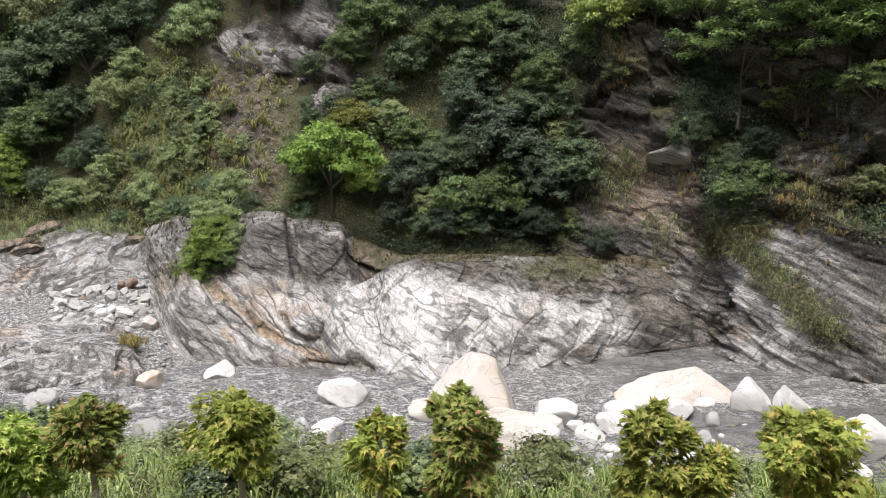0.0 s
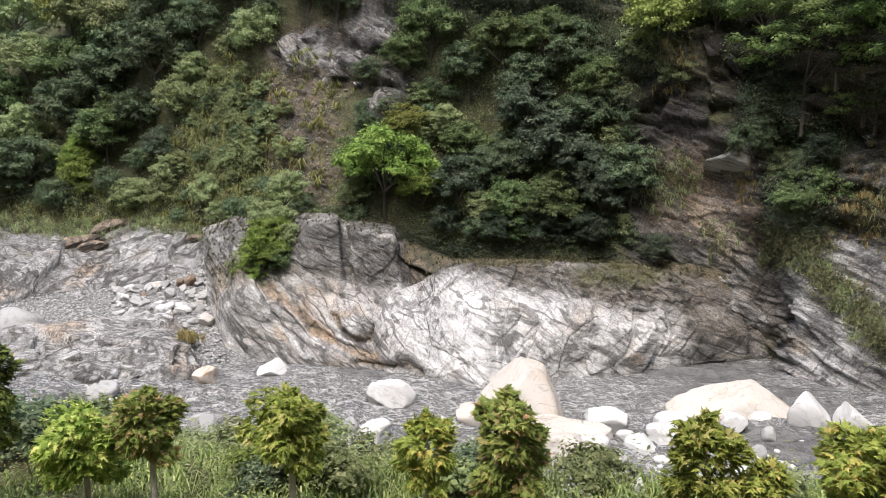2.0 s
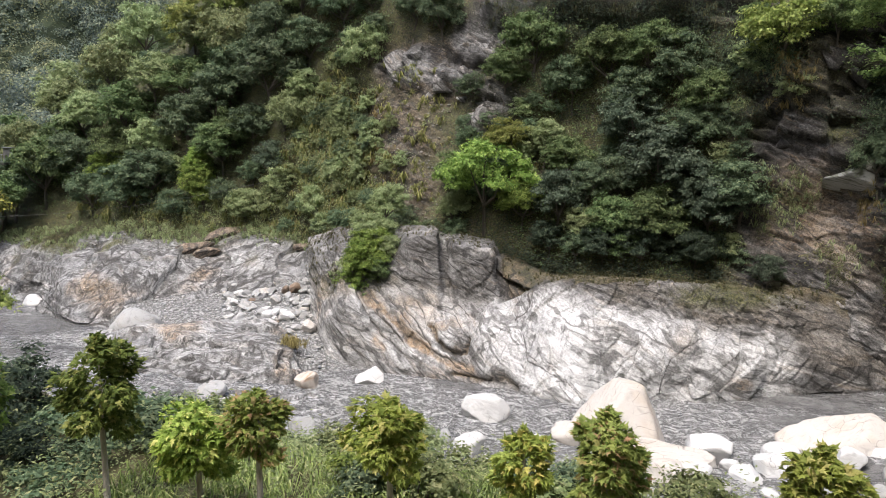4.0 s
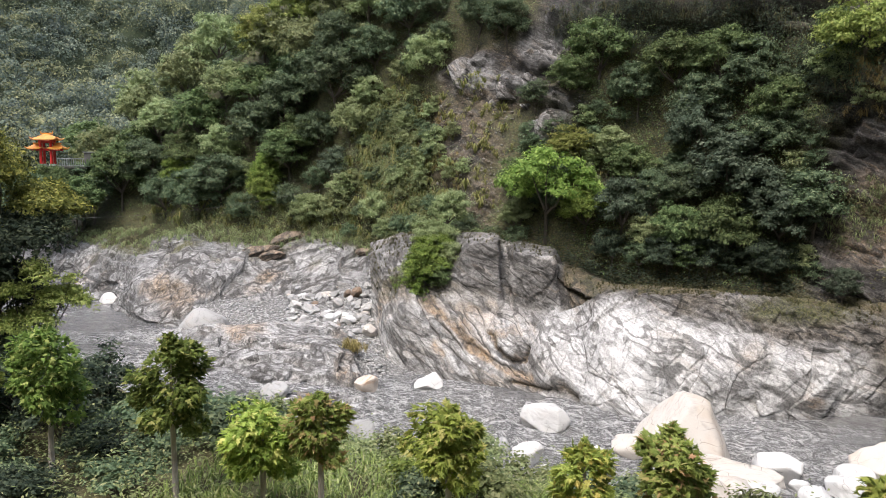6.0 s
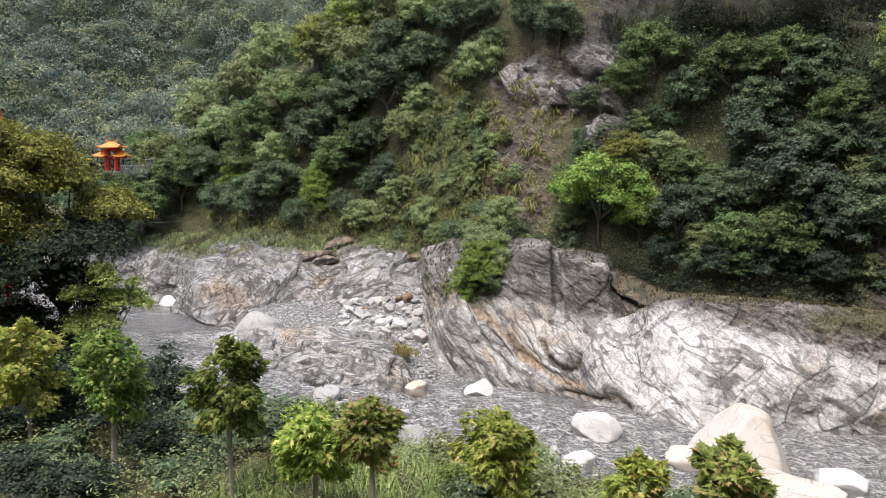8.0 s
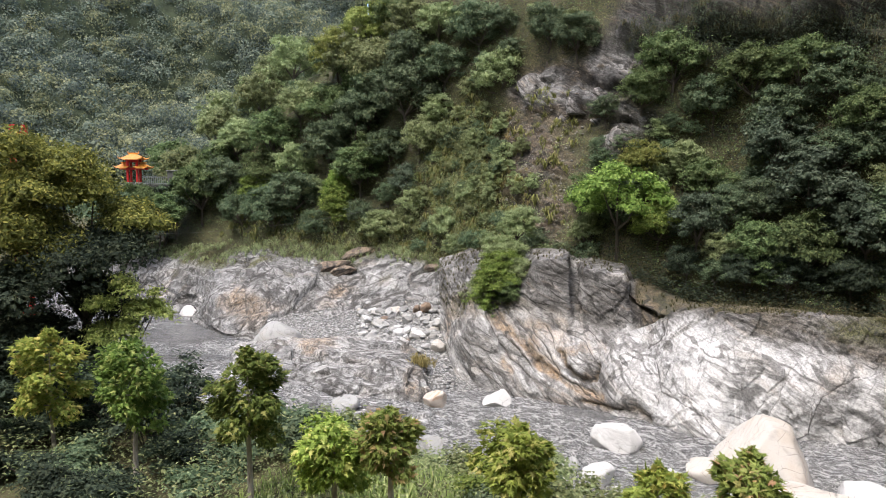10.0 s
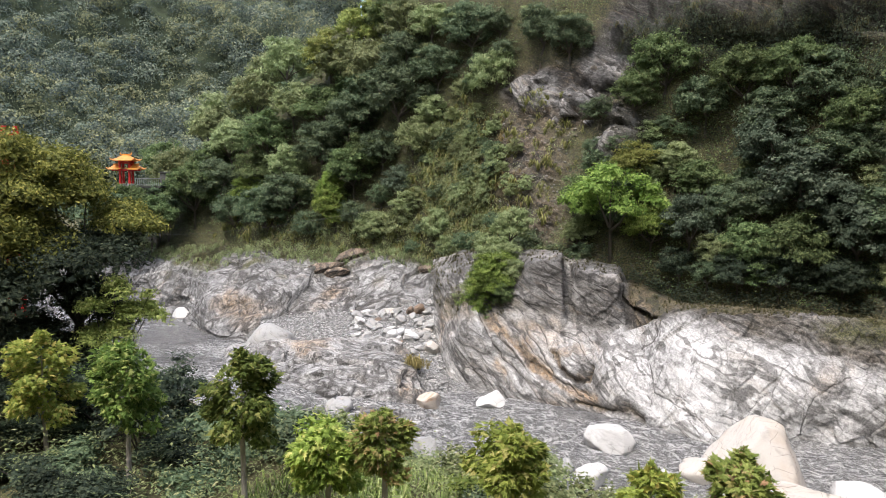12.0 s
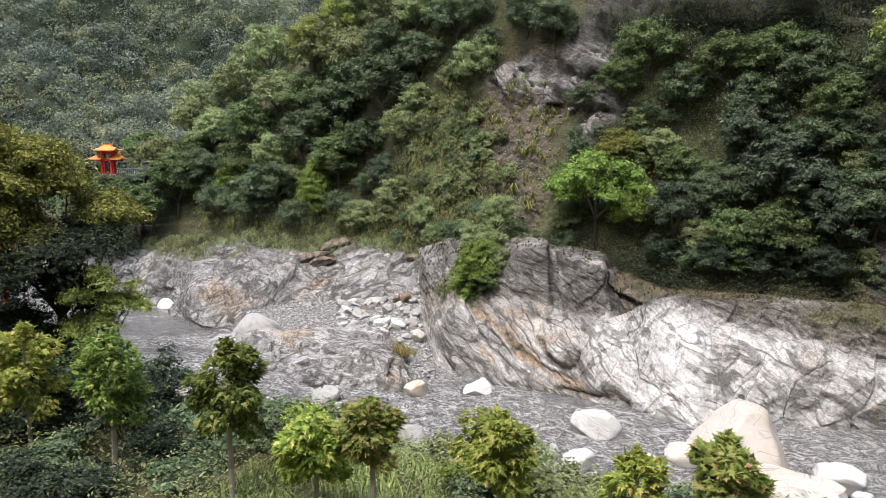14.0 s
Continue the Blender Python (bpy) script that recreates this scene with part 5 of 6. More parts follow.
def pebbles(name, centres, sizes, mat, label, r):
    v0, f0 = ICO1
    out, fs = [], []
    for i, (c, s) in enumerate(zip(centres, sizes)):
        k = v0 * (1 + 0.25 * vnoise(v0 * 1.7 + i * 3.1))[:, None] * r.uniform([0.8, 0.6, 0.4], [1.4, 1.0, 0.8])
        a = r.uniform(0, 6.283)
        k = k @ np.array([[math.cos(a), math.sin(a), 0], [-math.sin(a), math.cos(a), 0], [0, 0, 1]])
        out.append(k * s + c)
        fs.append(f0 + i * len(v0))
    return stuff(name, raw_mesh(name, np.concatenate(out), np.concatenate(fs), mat), label, "gravel")


zone = np.where((bar_b > -34) & (bar_b < -19.5) & (bar_p[:, 2] > -0.05))[0]
low = zone[bar_b[zone] > -24.5]
pick = np.concatenate([srng.choice(zone, 1500), srng.choice(low, 1100)])
sizes = 0.06 + 0.15 * srng.random(2600) ** 3
pebbles("gravel_stones", bar_p[pick] + srng.normal(size=(2600, 3)) * [0.2, 0.2, 0.02], sizes, STONE_GREY, "loose rounded grey and white river stones", srng)
c = np.stack([srng.uniform(-14, 16, 260), srng.uniform(30, 37, 260), srng.uniform(-0.05, 0.1, 260)], -1)
pebbles("shore_stones", c, 0.08 + 0.3 * srng.random(260) ** 3, STONE_WHITE, "small white stones along the near shore", srng)

zone = np.where((slope_scar > 0.35) & (slope_b < -6) & (slope_p[:, 2] < 24))[0]
pick = srng.choice(zone, 700)
pebbles("scree_stones", slope_p[pick] + slope_n[pick] * 0.02, 0.04 + 0.16 * srng.random(700) ** 3, STONE_SLAB, "small brown and pale stones on the bare slope", srng)


# ---- trees on the far side ----
trng = np.random.default_rng(3)


def limbs(r, tips, foot=0.07, base=-0.35, rise=0.62):
    """A tapered trunk that forks towards the tips."""
    fork = np.array([r.normal() * 0.08, r.normal() * 0.08, rise])
    pieces = [tube([(0, 0, base), fork * [0.4, 0.4, 0.5], fork], [foot, foot * 0.85, foot * 0.7])]
    for t in tips:
        t = np.asarray(t, float)
        mid = fork * 0.45 + t * 0.55 + r.normal(size=3) * 0.06
        pieces.append(tube([fork, mid, t], [foot * 0.6, foot * 0.36, foot * 0.12], 5))
    return join(*pieces)


def crown_blobs(r, kind):
    """Clumps of foliage round a loose core: the crown's outline is broken, with gaps of shade between them."""
    wide, tall = {"bright": (1.0, 0.7), "slim": (0.6, 1.0), "fern": (1.1, 0.6)}.get(kind, (0.9, 0.85))
    out = [(0, 0, 1.0, 0.5 * wide, 0.5 * wide, 0.5 * tall)]
    n = 27
    for i in range(n):
        h = 1 - 1.62 * (i + 0.5) / n
        a = 2.39996 * i + r.normal() * 0.35
        q = r.uniform(0.66, 1.0)
        k = math.sqrt(max(0.0, 1 - h * h)) * q * wide
        s = r.uniform(0.22, 0.4)
        out.append((k * math.cos(a), k * math.sin(a), 1.05 + h * q * tall * 0.85, s, s, s * r.uniform(0.5, 0.72) * (0.6 if kind == "fern" else 1)))
    return out


KINDS = {"bright": (LEAF_BRIGHT, "fresh bright green broadleaf tree on the slope"), "mid": (LEAF_MID, "green broadleaf tree rooted on the steep slope"),
         # deep: the shade on these trees is in their leaf colour
         "deep": (LEAF_DEEP_SHADED, "dense tree with deep green leaves darkened for shade"),
         "dark": (LEAF_DARK, "dark green dense tree on the valley side"), "grey": (LEAF_GREY, "grey-green tree with a rounded crown"),
         "olive": (LEAF_OLIVE, "olive green bushy tree on the slope"), "yellow": (LEAF_YELLOW, "yellow-green tree on the cliff edge"),
         "fern": (LEAF_FERN, "tree with drooping feathery green layers on the cliff"), "slim": (LEAF_BRIGHT, "slim bright green young tree on the slope"),
         "bush": (LEAF_DARK, "low dark green bush between the trees"), "olive_bush": (LEAF_OLIVE, "low olive green bush between the trees")}
MODELS = {}
for kind, (mat, label) in KINDS.items():
    for variant in range(3 if kind in ("dark", "mid") else 2):
        r = np.random.default_rng(100 + 7 * len(MODELS))
        blobs = crown_blobs(r, kind)
        wood = limbs(r, [b[:3] for b in blobs[3:24:4]], rise=0.5, foot=0.03 if kind == "fern" else 0.05)
        count, leaf = {"fern": (9500, 0.048), "bush": (3000, 0.085), "olive_bush": (3000, 0.085), "bright": (8800, 0.062)}.get(kind, (7800, 0.063))
        leaves = crown_leaves(r, blobs, count, leaf, 0.7 if kind != "fern" else 0.4, 0.6 if kind != "fern" else 1.0, 0.45, 0.25, True)
        MODELS[kind, variant] = raw_mesh("trunk", *wood, BARK_DARK), raw_mesh("crown", *leaves, mat, False), label


def rooted(bearing, z):
    """The place on the finished slope nearest to a bearing and a height."""
    k = int(np.argmin(((slope_b - bearing) / 0.25) ** 2 + ((slope_p[:, 2] - z) / 0.3) ** 2))
    return tuple(slope_p[k] + slope_n[k] * -0.1)


def plant(kind, bearing, z, radius, name="tree", place=None):
    """A tree rooted on the main slope at a bearing and a height."""
    variants = [k for k in MODELS if k[0] == kind]
    wood, leaves, label = MODELS[variants[int(trng.integers(len(variants)))]]
    ob = tagged(new(name), label, "tree", "trees on the far slope")
    part("trunk", wood, ob)
    part("crown", leaves, ob)
    x, y, z = place or rooted(bearing, z)
    ob.matrix_basis = pose(x, y, z, *trng.uniform(-5, 5, 2), trng.uniform(0, 360)) @ Matrix.Diagonal((radius, radius, radius * trng.uniform(1.05, 1.35), 1))
    planted.append((bearing, z, radius))
    return ob


planted = []
for kind, bearing, height, radius in (
    ("mid", -42.3, 15.1, 3.8), ("olive", -42.0, 12.7, 3.2), ("mid", -40.7, 9.3, 3.8), ("olive", -39.3, 20.1, 3.2), ("mid", -39.1, 15.5, 2.7), ("dark", -38.7, 11.8, 3.1),
    ("olive", -37.7, 17.9, 3.2), ("dark", -37.6, 8.3, 2.6), ("bright", -36.5, 11.6, 2.1), ("mid", -35.9, 13.7, 2.8), ("olive", -35.8, 23.8, 3.3), ("dark", -35.2, 8.0, 3.1),
    ("mid", -34.9, 17.4, 3.3), ("olive", -33.9, 14.5, 2.4), ("dark", -33.5, 10.2, 3.1), ("olive", -33.4, 28.8, 3.2), ("olive", -33.2, 22.6, 3.1), ("dark", -31.9, 7.9, 2.0),
    ("dark", -31.6, 15.9, 3.1), ("mid", -30.9, 21.7, 3.2), ("yellow", -30.5, 27.9, 3.2), ("slim", -30.4, 11.6, 2.2), ("slim", -30.3, 10.3, 2.3), ("slim", -30.0, 9.3, 1.8),
    ("olive", -29.5, 26.8, 3.5), ("dark", -29.5, 18.8, 3.0), ("mid", -29.2, 25.5, 2.5), ("mid", -28.6, 13.8, 2.7), ("dark", -28.4, 20.6, 3.2), ("mid", -28.4, 15.3, 2.6),
    ("yellow", -27.9, 31.6, 3.0), ("dark", -27.7, 22.4, 3.0), ("olive", -27.3, 25.8, 3.4), ("olive", -27.3, 7.5, 2.2), ("dark", -26.7, 16.7, 2.4), ("mid", -26.2, 33.2, 2.8),
    ("dark", -26.2, 24.4, 2.6), ("grey", -25.6, 13.2, 1.9), ("dark", -24.9, 21.0, 3.6), ("dark", -24.6, 26.3, 2.8), ("olive", -24.5, 31.2, 2.9), ("olive", -24.0, 17.7, 2.1),
    ("olive", -22.7, 20.9, 1.8), ("dark", -22.1, 25.4, 2.5), ("olive", -22.1, 30.7, 2.5), ("dark", -19.5, 29.1, 2.7), ("olive", -18.1, 23.3, 2.4), ("dark", -14.5, 28.2, 2.4),
    ("dark", -11.9, 27.0, 2.0), ("mid", -10.7, 11.7, 1.8), ("bright", -8.6, 9.4, 3.3), ("olive", -10.9, 9.6, 1.4), ("yellow", -6.9, 15.4, 1.7), ("mid", -6.8, 20.9, 1.9), ("bright", -5.7, 9.6, 1.8),
    ("mid", -5.0, 22.5, 2.5), ("olive", -4.1, 14.7, 1.9), ("grey", -2.9, 9.3, 2.0), ("mid", -2.4, 13.0, 1.9), ("dark", -2.0, 19.7, 2.1), ("olive", -0.8, 8.4, 1.3),
    ("dark", -0.7, 11.1, 1.6), ("mid", 0.7, 21.0, 2.7), ("mid", 1.0, 7.8, 2.0), ("dark", 1.5, 11.7, 1.9), ("grey", 2.7, 15.3, 2.3), ("dark", 2.8, 18.1, 2.3),
    ("deep", 3.3, 6.7, 1.6), ("mid", 3.8, 21.4, 2.4), ("grey", 4.9, 11.7, 3.0), ("mid", 5.2, 7.5, 2.3), ("dark", 6.0, 20.1, 2.2), ("dark", 6.6, 15.2, 2.1),
    ("grey", 7.2, 10.4, 2.4), ("deep", 7.4, 6.7, 1.6), ("mid", 8.0, 17.5, 2.0), ("grey", 8.4, 9.0, 2.2), ("dark", 8.5, 16.1, 1.5), ("dark", 9.6, 12.0, 1.5),
    ("dark", 10.3, 10.4, 2.3), ("mid", 11.3, 23.8, 1.6), ("grey", 12.3, 5.9, 1.1), ("yellow", 12.9, 21.6, 2.6), ("olive", 13.8, 19.2, 1.3), ("dark", 19.4, 13.5, 1.4),
    ("deep", 19.8, 17.0, 1.7), ("fern", 19.8, 21.4, 2.5), ("fern", 24.2, 20.2, 3.2), ("mid", 16.6, 22.8, 1.8), ("olive", 11.0, 20.4, 1.7), ("fern", 29.0, 20.4, 3.2), ("fern", 21.3, 15.4, 2.1), ("fern", 23.8, 15.2, 2.0), ("mid", 26.4, 15.6, 1.9), ("fern", 28.4, 15.6, 2.0), ("fern", 30.6, 16.0, 2.0), ("mid", 24.8, 17.4, 2.2), ("olive", 21.0, 11.6, 1.4), ("mid", 21.9, 9.2, 1.2), ("fern", 22.4, 17.4, 3.6), ("mid", 23.2, 9.4, 2.1), ("deep", 23.8, 13.1, 1.1),
    ("fern", 25.2, 17.2, 3.2), ("fern", 27.6, 17.8, 3.4), ("mid", 29.1, 16.2, 2.1), ("fern", 30.2, 17.4, 3.3), ("olive", 31.0, 10.4, 1.3)):
    plant(kind, bearing, height, radius * 1.15)
for kind, bearing, away, height, radius in (("bright", -18.0, 57.4, 5.2, 1.8), ("bright", -18.9, 57.6, 4.2, 1.5), ("mid", -17.0, 57.2, 5.0, 1.3), ("bright", -17.6, 58.4, 6.6, 1.6), ("olive", -19.6, 58.6, 4.6, 1.5), ("mid", -18.4, 57.0, 3.6, 1.2), ("olive", -16.4, 58, 6.6, 1.2), ("olive", -17.3, 60, 7.2, 1.9), ("olive", -16.4, 62, 9.6, 1.8)):
    plant(kind, bearing, height, radius, place=(away * math.sin(radians(bearing)), away * math.cos(radians(bearing)), height))

# trees behind the outcrop; the deep ones darken the bench as shade would
for kind, bearing, away, height, radius in (("deep", -3.6, 59.5, 7.2, 1.5), ("dark", -1.4, 59, 7.0, 1.4), ("deep", 0.6, 58.6, 6.8, 1.7), ("mid", 2.2, 58.2, 6.9, 1.6), ("deep", 4.0, 58.6, 6.7, 1.7), ("deep", 5.6, 58.4, 6.6, 1.6), ("dark", 7.4, 58.6, 6.6, 1.6), ("deep", 9.0, 58.6, 6.6, 1.5), ("bush", 10.6, 58.4, 6.4, 1.3)):
    plant(kind, bearing, height, radius, place=(away * math.sin(radians(bearing)), away * math.cos(radians(bearing)), height))

# bushes that fill the wooded parts of the slope between the trees
made = 0
for _ in range(4000):
    b, z = trng.uniform(-44, 11), 7 + 25 * trng.random() ** 1.1
    bare_spot = [near(np.float64(b), z, *q) for q in ((-14.5, 22, 5, 7), (-19.5, 15.5, 5.5, 8.5), (-9.5, 25.5, 3.6, 5.5), (-13.5, 14, 3, 5), (-0.6, 16.6, 1.6, 1.8))]
    if max(bare_spot) > 0.1 or (b > -10 and z > 22) or z > {True: 12, False: 60}[b < -42]:
        continue
    if any(math.hypot((b - q[0]) * 1.1, z - q[1]) < 0.9 + 0.3 * q[2] for q in planted):
        continue
    x, y, _z = slope_at(SLOPE, b, z)
    plant("olive_bush" if trng.random() < (0.6 if b < -20 else 0.2) else "bush", b, z, trng.uniform(0.9, 1.6) * math.hypot(x, y) / 68)
    made += 1
    if made >= 90:
        break
for _ in range(72):
    b, z = trng.normal(-19.9, 2.1), trng.uniform(8.0, 23.0)
    plant("olive_bush" if trng.random() < 0.75 else "bush", b, z - 0.8, trng.uniform(0.7, 1.4))


# ---- undergrowth ----
def scatter(r, points, normals, per, spread, leaf, aspect, lift, up=0.5, droop=0.25, fine=False):
    """Tufts of leaves over the given points of the ground."""
    m = len(points)
    k = np.repeat(np.arange(m), per)
    size = r.uniform(0.6, 1.3, m)[k]
    off = r.normal(size=(m * per, 3)) * spread * size[:, None]
    c = points[k] + off + (normals[k] + [0, 0, 0.6]) * (lift * size * r.random(m * per))[:, None]
    n = unit(normals[k] * 0.8 + [0, 0, up] + r.normal(size=(m * per, 3)) * 0.35)
    size = leaf * size * r.uniform(0.7, 1.3, m * per)
    return blade_tris(c, n, size * 1.15, r) if fine else kites(c, n, size, r, aspect, droop)


def blades(r, points, normals, per, length, width, hang=0.5):
    """Tufts of arching grass: each blade a bent strip."""
    m = len(points) * per
    k = np.repeat(np.arange(len(points)), per)
    a = r.uniform(0, 6.283, m)
    out = unit(np.stack([np.cos(a), np.sin(a), 0 * a], -1) + normals[k] * 0.5)
    L = (length * r.uniform(0.55, 1.25, len(points))[k] * r.uniform(0.7, 1.1, m))[:, None]
    side = unit(np.cross(out, [0.0, 0, 1.0])) * width * L
    p0 = points[k] + r.normal(size=(m, 3)) * 0.06 * length
    p1 = p0 + L * (0.3 * out + [0, 0, 0.55])
    p2 = p0 + L * (0.75 * out + [0, 0, 0.55 - hang * 0.5]) * r.uniform(0.8, 1.1, (m, 1))
    v = np.stack([p0 - side * 0.5, p0 + side * 0.5, p1 - side * 0.45, p1 + side * 0.45, p2], 1).reshape(-1, 3)
    i = np.arange(m)[:, None] * 5
    return v, np.concatenate([i + [0, 1, 3], i + [0, 3, 2], i + [2, 3, 4]], 1).reshape(-1, 3)


def choose(r, weight, count):
    return r.choice(len(weight), count, p=weight / weight.sum())


z = slope_p[:, 2]
seen = slope_area * ((slope_b > -48) & (slope_b < 38) & (z > 6.2) & (z < 42))
clear = np.clip(1 - 1.6 * slope_scar, 0, 1) * (1 - slope_buttress)
wood_w = seen * clear * np.clip(1 - slope_bare * 0.96, 0.0, 1) + 1e-9
i = choose(trng, wood_w, 4800)
stuff("undergrowth", raw_mesh("undergrowth", *scatter(trng, slope_p[i], slope_n[i], 30, 0.38, 0.125, 0.5, 0.6, fine=True), LEAF_MID, False), "mixed green shrubs and creepers on the slope", "shrubs")
i = choose(trng, wood_w, 3600)
stuff("dark_undergrowth", raw_mesh("dark_undergrowth", *scatter(trng, slope_p[i], slope_n[i], 30, 0.4, 0.125, 0.5, 0.8, fine=True), LEAF_DEEP_SHADED, False), "dark green shrubs on the slope", "shrubs")
grassy = seen * clear * (near(slope_b, z, -19.8, 15.5, 4.8, 9.5) * 1.3 + near(slope_b, z, -28, 9, 12, 3.5) * 0.7) + 0.05 * seen * near(slope_b, z, -15.5, 18, 5, 8) + 1e-9
i = choose(trng, grassy, 700)
stuff("slope_grass", raw_mesh("slope_grass", *blades(trng, slope_p[i], slope_n[i], 16, 1.3, 0.075, 1.1), GRASS_OLIVE, False), "tufts of long green grass hanging on the slope", "grass")
i = choose(trng, grassy, 750)
stuff("olive_shrubs", raw_mesh("olive_shrubs", *scatter(trng, slope_p[i], slope_n[i], 44, 0.42, 0.11, 0.5, 0.6, fine=True), LEAF_OLIVE, False), "olive green low shrubs among the grass", "shrubs")
dry = seen * (near(slope_b, z, -19.8, 15.5, 4.6, 9) * 0.8 + near(slope_b, z, 13.5, 21.5, 2.5, 3) + near(slope_b, z, 18.6, 12.5, 1.2, 2) + near(slope_b, z, 27, 12, 5, 6) * 0.35 + near(slope_b, z, 22.0, 8.8, 1.8, 1.6) * 0.8 + near(slope_b, z, 26.2, 10.5, 1.2, 3) + near(slope_b, z, -5, 16.5, 5, 2) * 0.3) + 1e-9
i = choose(trng, dry, 900)
stuff("dry_grass", raw_mesh("dry_grass", *blades(trng, slope_p[i], slope_n[i], 10, 0.8, 0.05, 1.2), DRY, False), "straw-brown grass hanging from the rock", "grass")
patchy = seen * near(slope_b, z, -14.2, 18, 4.2, 8) * (fbm(slope_p / 1.6, 3) > 0.1) + 1e-9
i = choose(trng, patchy, 230)
stuff("scar_grass", raw_mesh("scar_grass", *blades(trng, slope_p[i], slope_n[i], 11, 0.7, 0.06, 1.0), GRASS_OLIVE, False), "olive and straw grass tufts on the bare slope", "grass")
creep = seen * (near(slope_b, z, 20.5, 18, 2, 3) + near(slope_b, z, 22.3, 15, 2.2, 2.2) + near(slope_b, z, 11.5, 24, 3.5, 3) * 0.6 + near(slope_b, z, 26, 25, 7, 3) + near(slope_b, z, 22.6, 10.8, 2.2, 2.6) + 0.6 * near(slope_b, z, 31, 10, 1.6, 1.6)) + 1e-9
i = choose(trng, creep, 1300)
stuff("cliff_creepers", raw_mesh("cliff_creepers", *scatter(trng, slope_p[i], slope_n[i], 44, 0.42, 0.11, 0.5, 0.4, fine=True), LEAF_DARK, False), "green creepers over the dark cliff", "creepers")
edge = ((out_v > 0.62) & (out_v < 0.98) & (out_p[:, 2] < 9.2) & (out_b > -6.5) & (out_b < 16)) * 1.0 + ((out_v > 0.8) & (out_b < -6.5)) * 1.0 + ((out_b < -16.5) & (out_v > 0.55)) * 2.0
i = choose(trng, edge, 800)
stuff("ledge_grass", raw_mesh("ledge_grass", *blades(trng, out_p[i], np.tile([0, -0.3, 1.0], (800, 1)), 9, 0.34, 0.07, 0.9), LEAF_MOSSY, False), "dry grass and moss along the top of the outcrop", "grass")
i = choose(trng, edge, 450)
stuff("ledge_shrubs", raw_mesh("ledge_shrubs", *scatter(trng, out_p[i], np.tile([0, -0.3, 1.0], (450, 1)), 20, 0.25, 0.1, 0.5, 0.2, fine=True), LEAF_MOSSY, False), "olive low growth along the top of the outcrop", "shrubs")

# growth over the foot of the right-hand cliff and the top of the grey bank
tuft = slope_area * (z > 1.5) * 1.3 * stroke(slope_b, z, 0.75, (21.2, 8.6), (21.9, 7.8), (24.1, 6.3), (26.8, 4.2), (28.6, 3.0)) + seen * (near(slope_b, z, 22.5, 8.6, 2.2, 1.6) + near(slope_b, z, 28.5, 10.5, 4, 2.5) * 0.25 + near(slope_b, z, 20.4, 6.2, 0.7, 3) * 0.8 + near(slope_b, z, 13, 12.5, 3, 3) * 0.5 + near(slope_b, z, 17, 8, 2.5, 2) * 0.25) + 1e-9
i = choose(trng, tuft, 600)
stuff("cliff_grass", raw_mesh("cliff_grass", *blades(trng, slope_p[i], slope_n[i], 10, 0.75, 0.045, 1.6), LEAF_OLIVE, False), "olive grass tufts over the foot of the cliff", "grass")
i = choose(trng, tuft, 420)
stuff("cliff_shrubs", raw_mesh("cliff_shrubs", *scatter(trng, slope_p[i], slope_n[i], 26, 0.32, 0.14, 0.5, 0.4, fine=True), LEAF_MOSSY, False), "brownish low shrubs over the foot of the cliff", "shrubs")
top_w = np.clip((bank_v - 0.7) * 5, 0, 1) * ((bank_b > -46) & (bank_b < -20)) + 1e-9
i = choose(trng, top_w, 900)
up_n = np.tile([0, -0.4, 1.0], (900, 1))
stuff("bank_grass", raw_mesh("bank_grass", *blades(trng, bank_p[i], up_n, 10, 0.9, 0.05, 1.2), LEAF_OLIVE, False), "olive grass along the top of the grey bank", "grass")
i = choose(trng, top_w, 400)
stuff("bank_shrubs", raw_mesh("bank_shrubs", *scatter(trng, bank_p[i], up_n[:400], 26, 0.4, 0.17, 0.5, 0.5, fine=True), LEAF_MOSSY, False), "brownish low growth along the top of the grey bank", "shrubs")

stuff("slab_moss", raw_mesh("slab_moss", *scatter(trng, slab_top, np.tile([0, 0, 1.0], (len(slab_top), 1)), 14, 0.16, 0.1, 0.5, 0.12, fine=True), LEAF_OLIVE, False), "yellow-green moss on the jutting slab", "moss")

# hanging growth over the high dark wall
hang = seen * (near(slope_b, z, 3, 27.5, 9, 3) + near(slope_b, z, -4, 29, 5, 2.5) + 0.7 * near(slope_b, z, 9, 22, 4, 5)) + 1e-9
i = choose(trng, hang, 700)
stuff("hanging_growth", raw_mesh("hanging_growth", *scatter(trng, slope_p[i], slope_n[i], 44, 0.42, 0.11, 0.5, 0.4, fine=True), LEAF_DEEP_SHADED, False), "dark green growth hanging over the rock wall", "creepers")
i = choose(trng, hang, 500)
stuff("hanging_grass", raw_mesh("hanging_grass", *blades(trng, slope_p[i], slope_n[i], 9, 1.0, 0.04, 2.0), LEAF_MOSSY, False), "dull dry grass hanging over the rock wall", "grass")

# dark-leaved shrubs added in place of the shade under the bench trees
bench = ((out_v > 0.9) & (out_b > -7) & (out_b < 12)) * 1.0
i = choose(trng, bench, 420)
stuff("bench_shrubs", raw_mesh("bench_shrubs", *scatter(trng, out_p[i], np.tile([0, -0.2, 1.0], (420, 1)), 28, 0.35, 0.16, 0.5, 0.6, fine=True), LEAF_DEEP_SHADED, False), "shrubs added behind the outcrop, darkened for shade under the trees", "shrubs")
spot = np.array([54.5 * math.sin(radians(-24.0)), 54.5 * math.cos(radians(-24.0)), 1.5])
c = spot + trng.normal(size=(36, 3)) * [0.45, 0.4, 0.12]
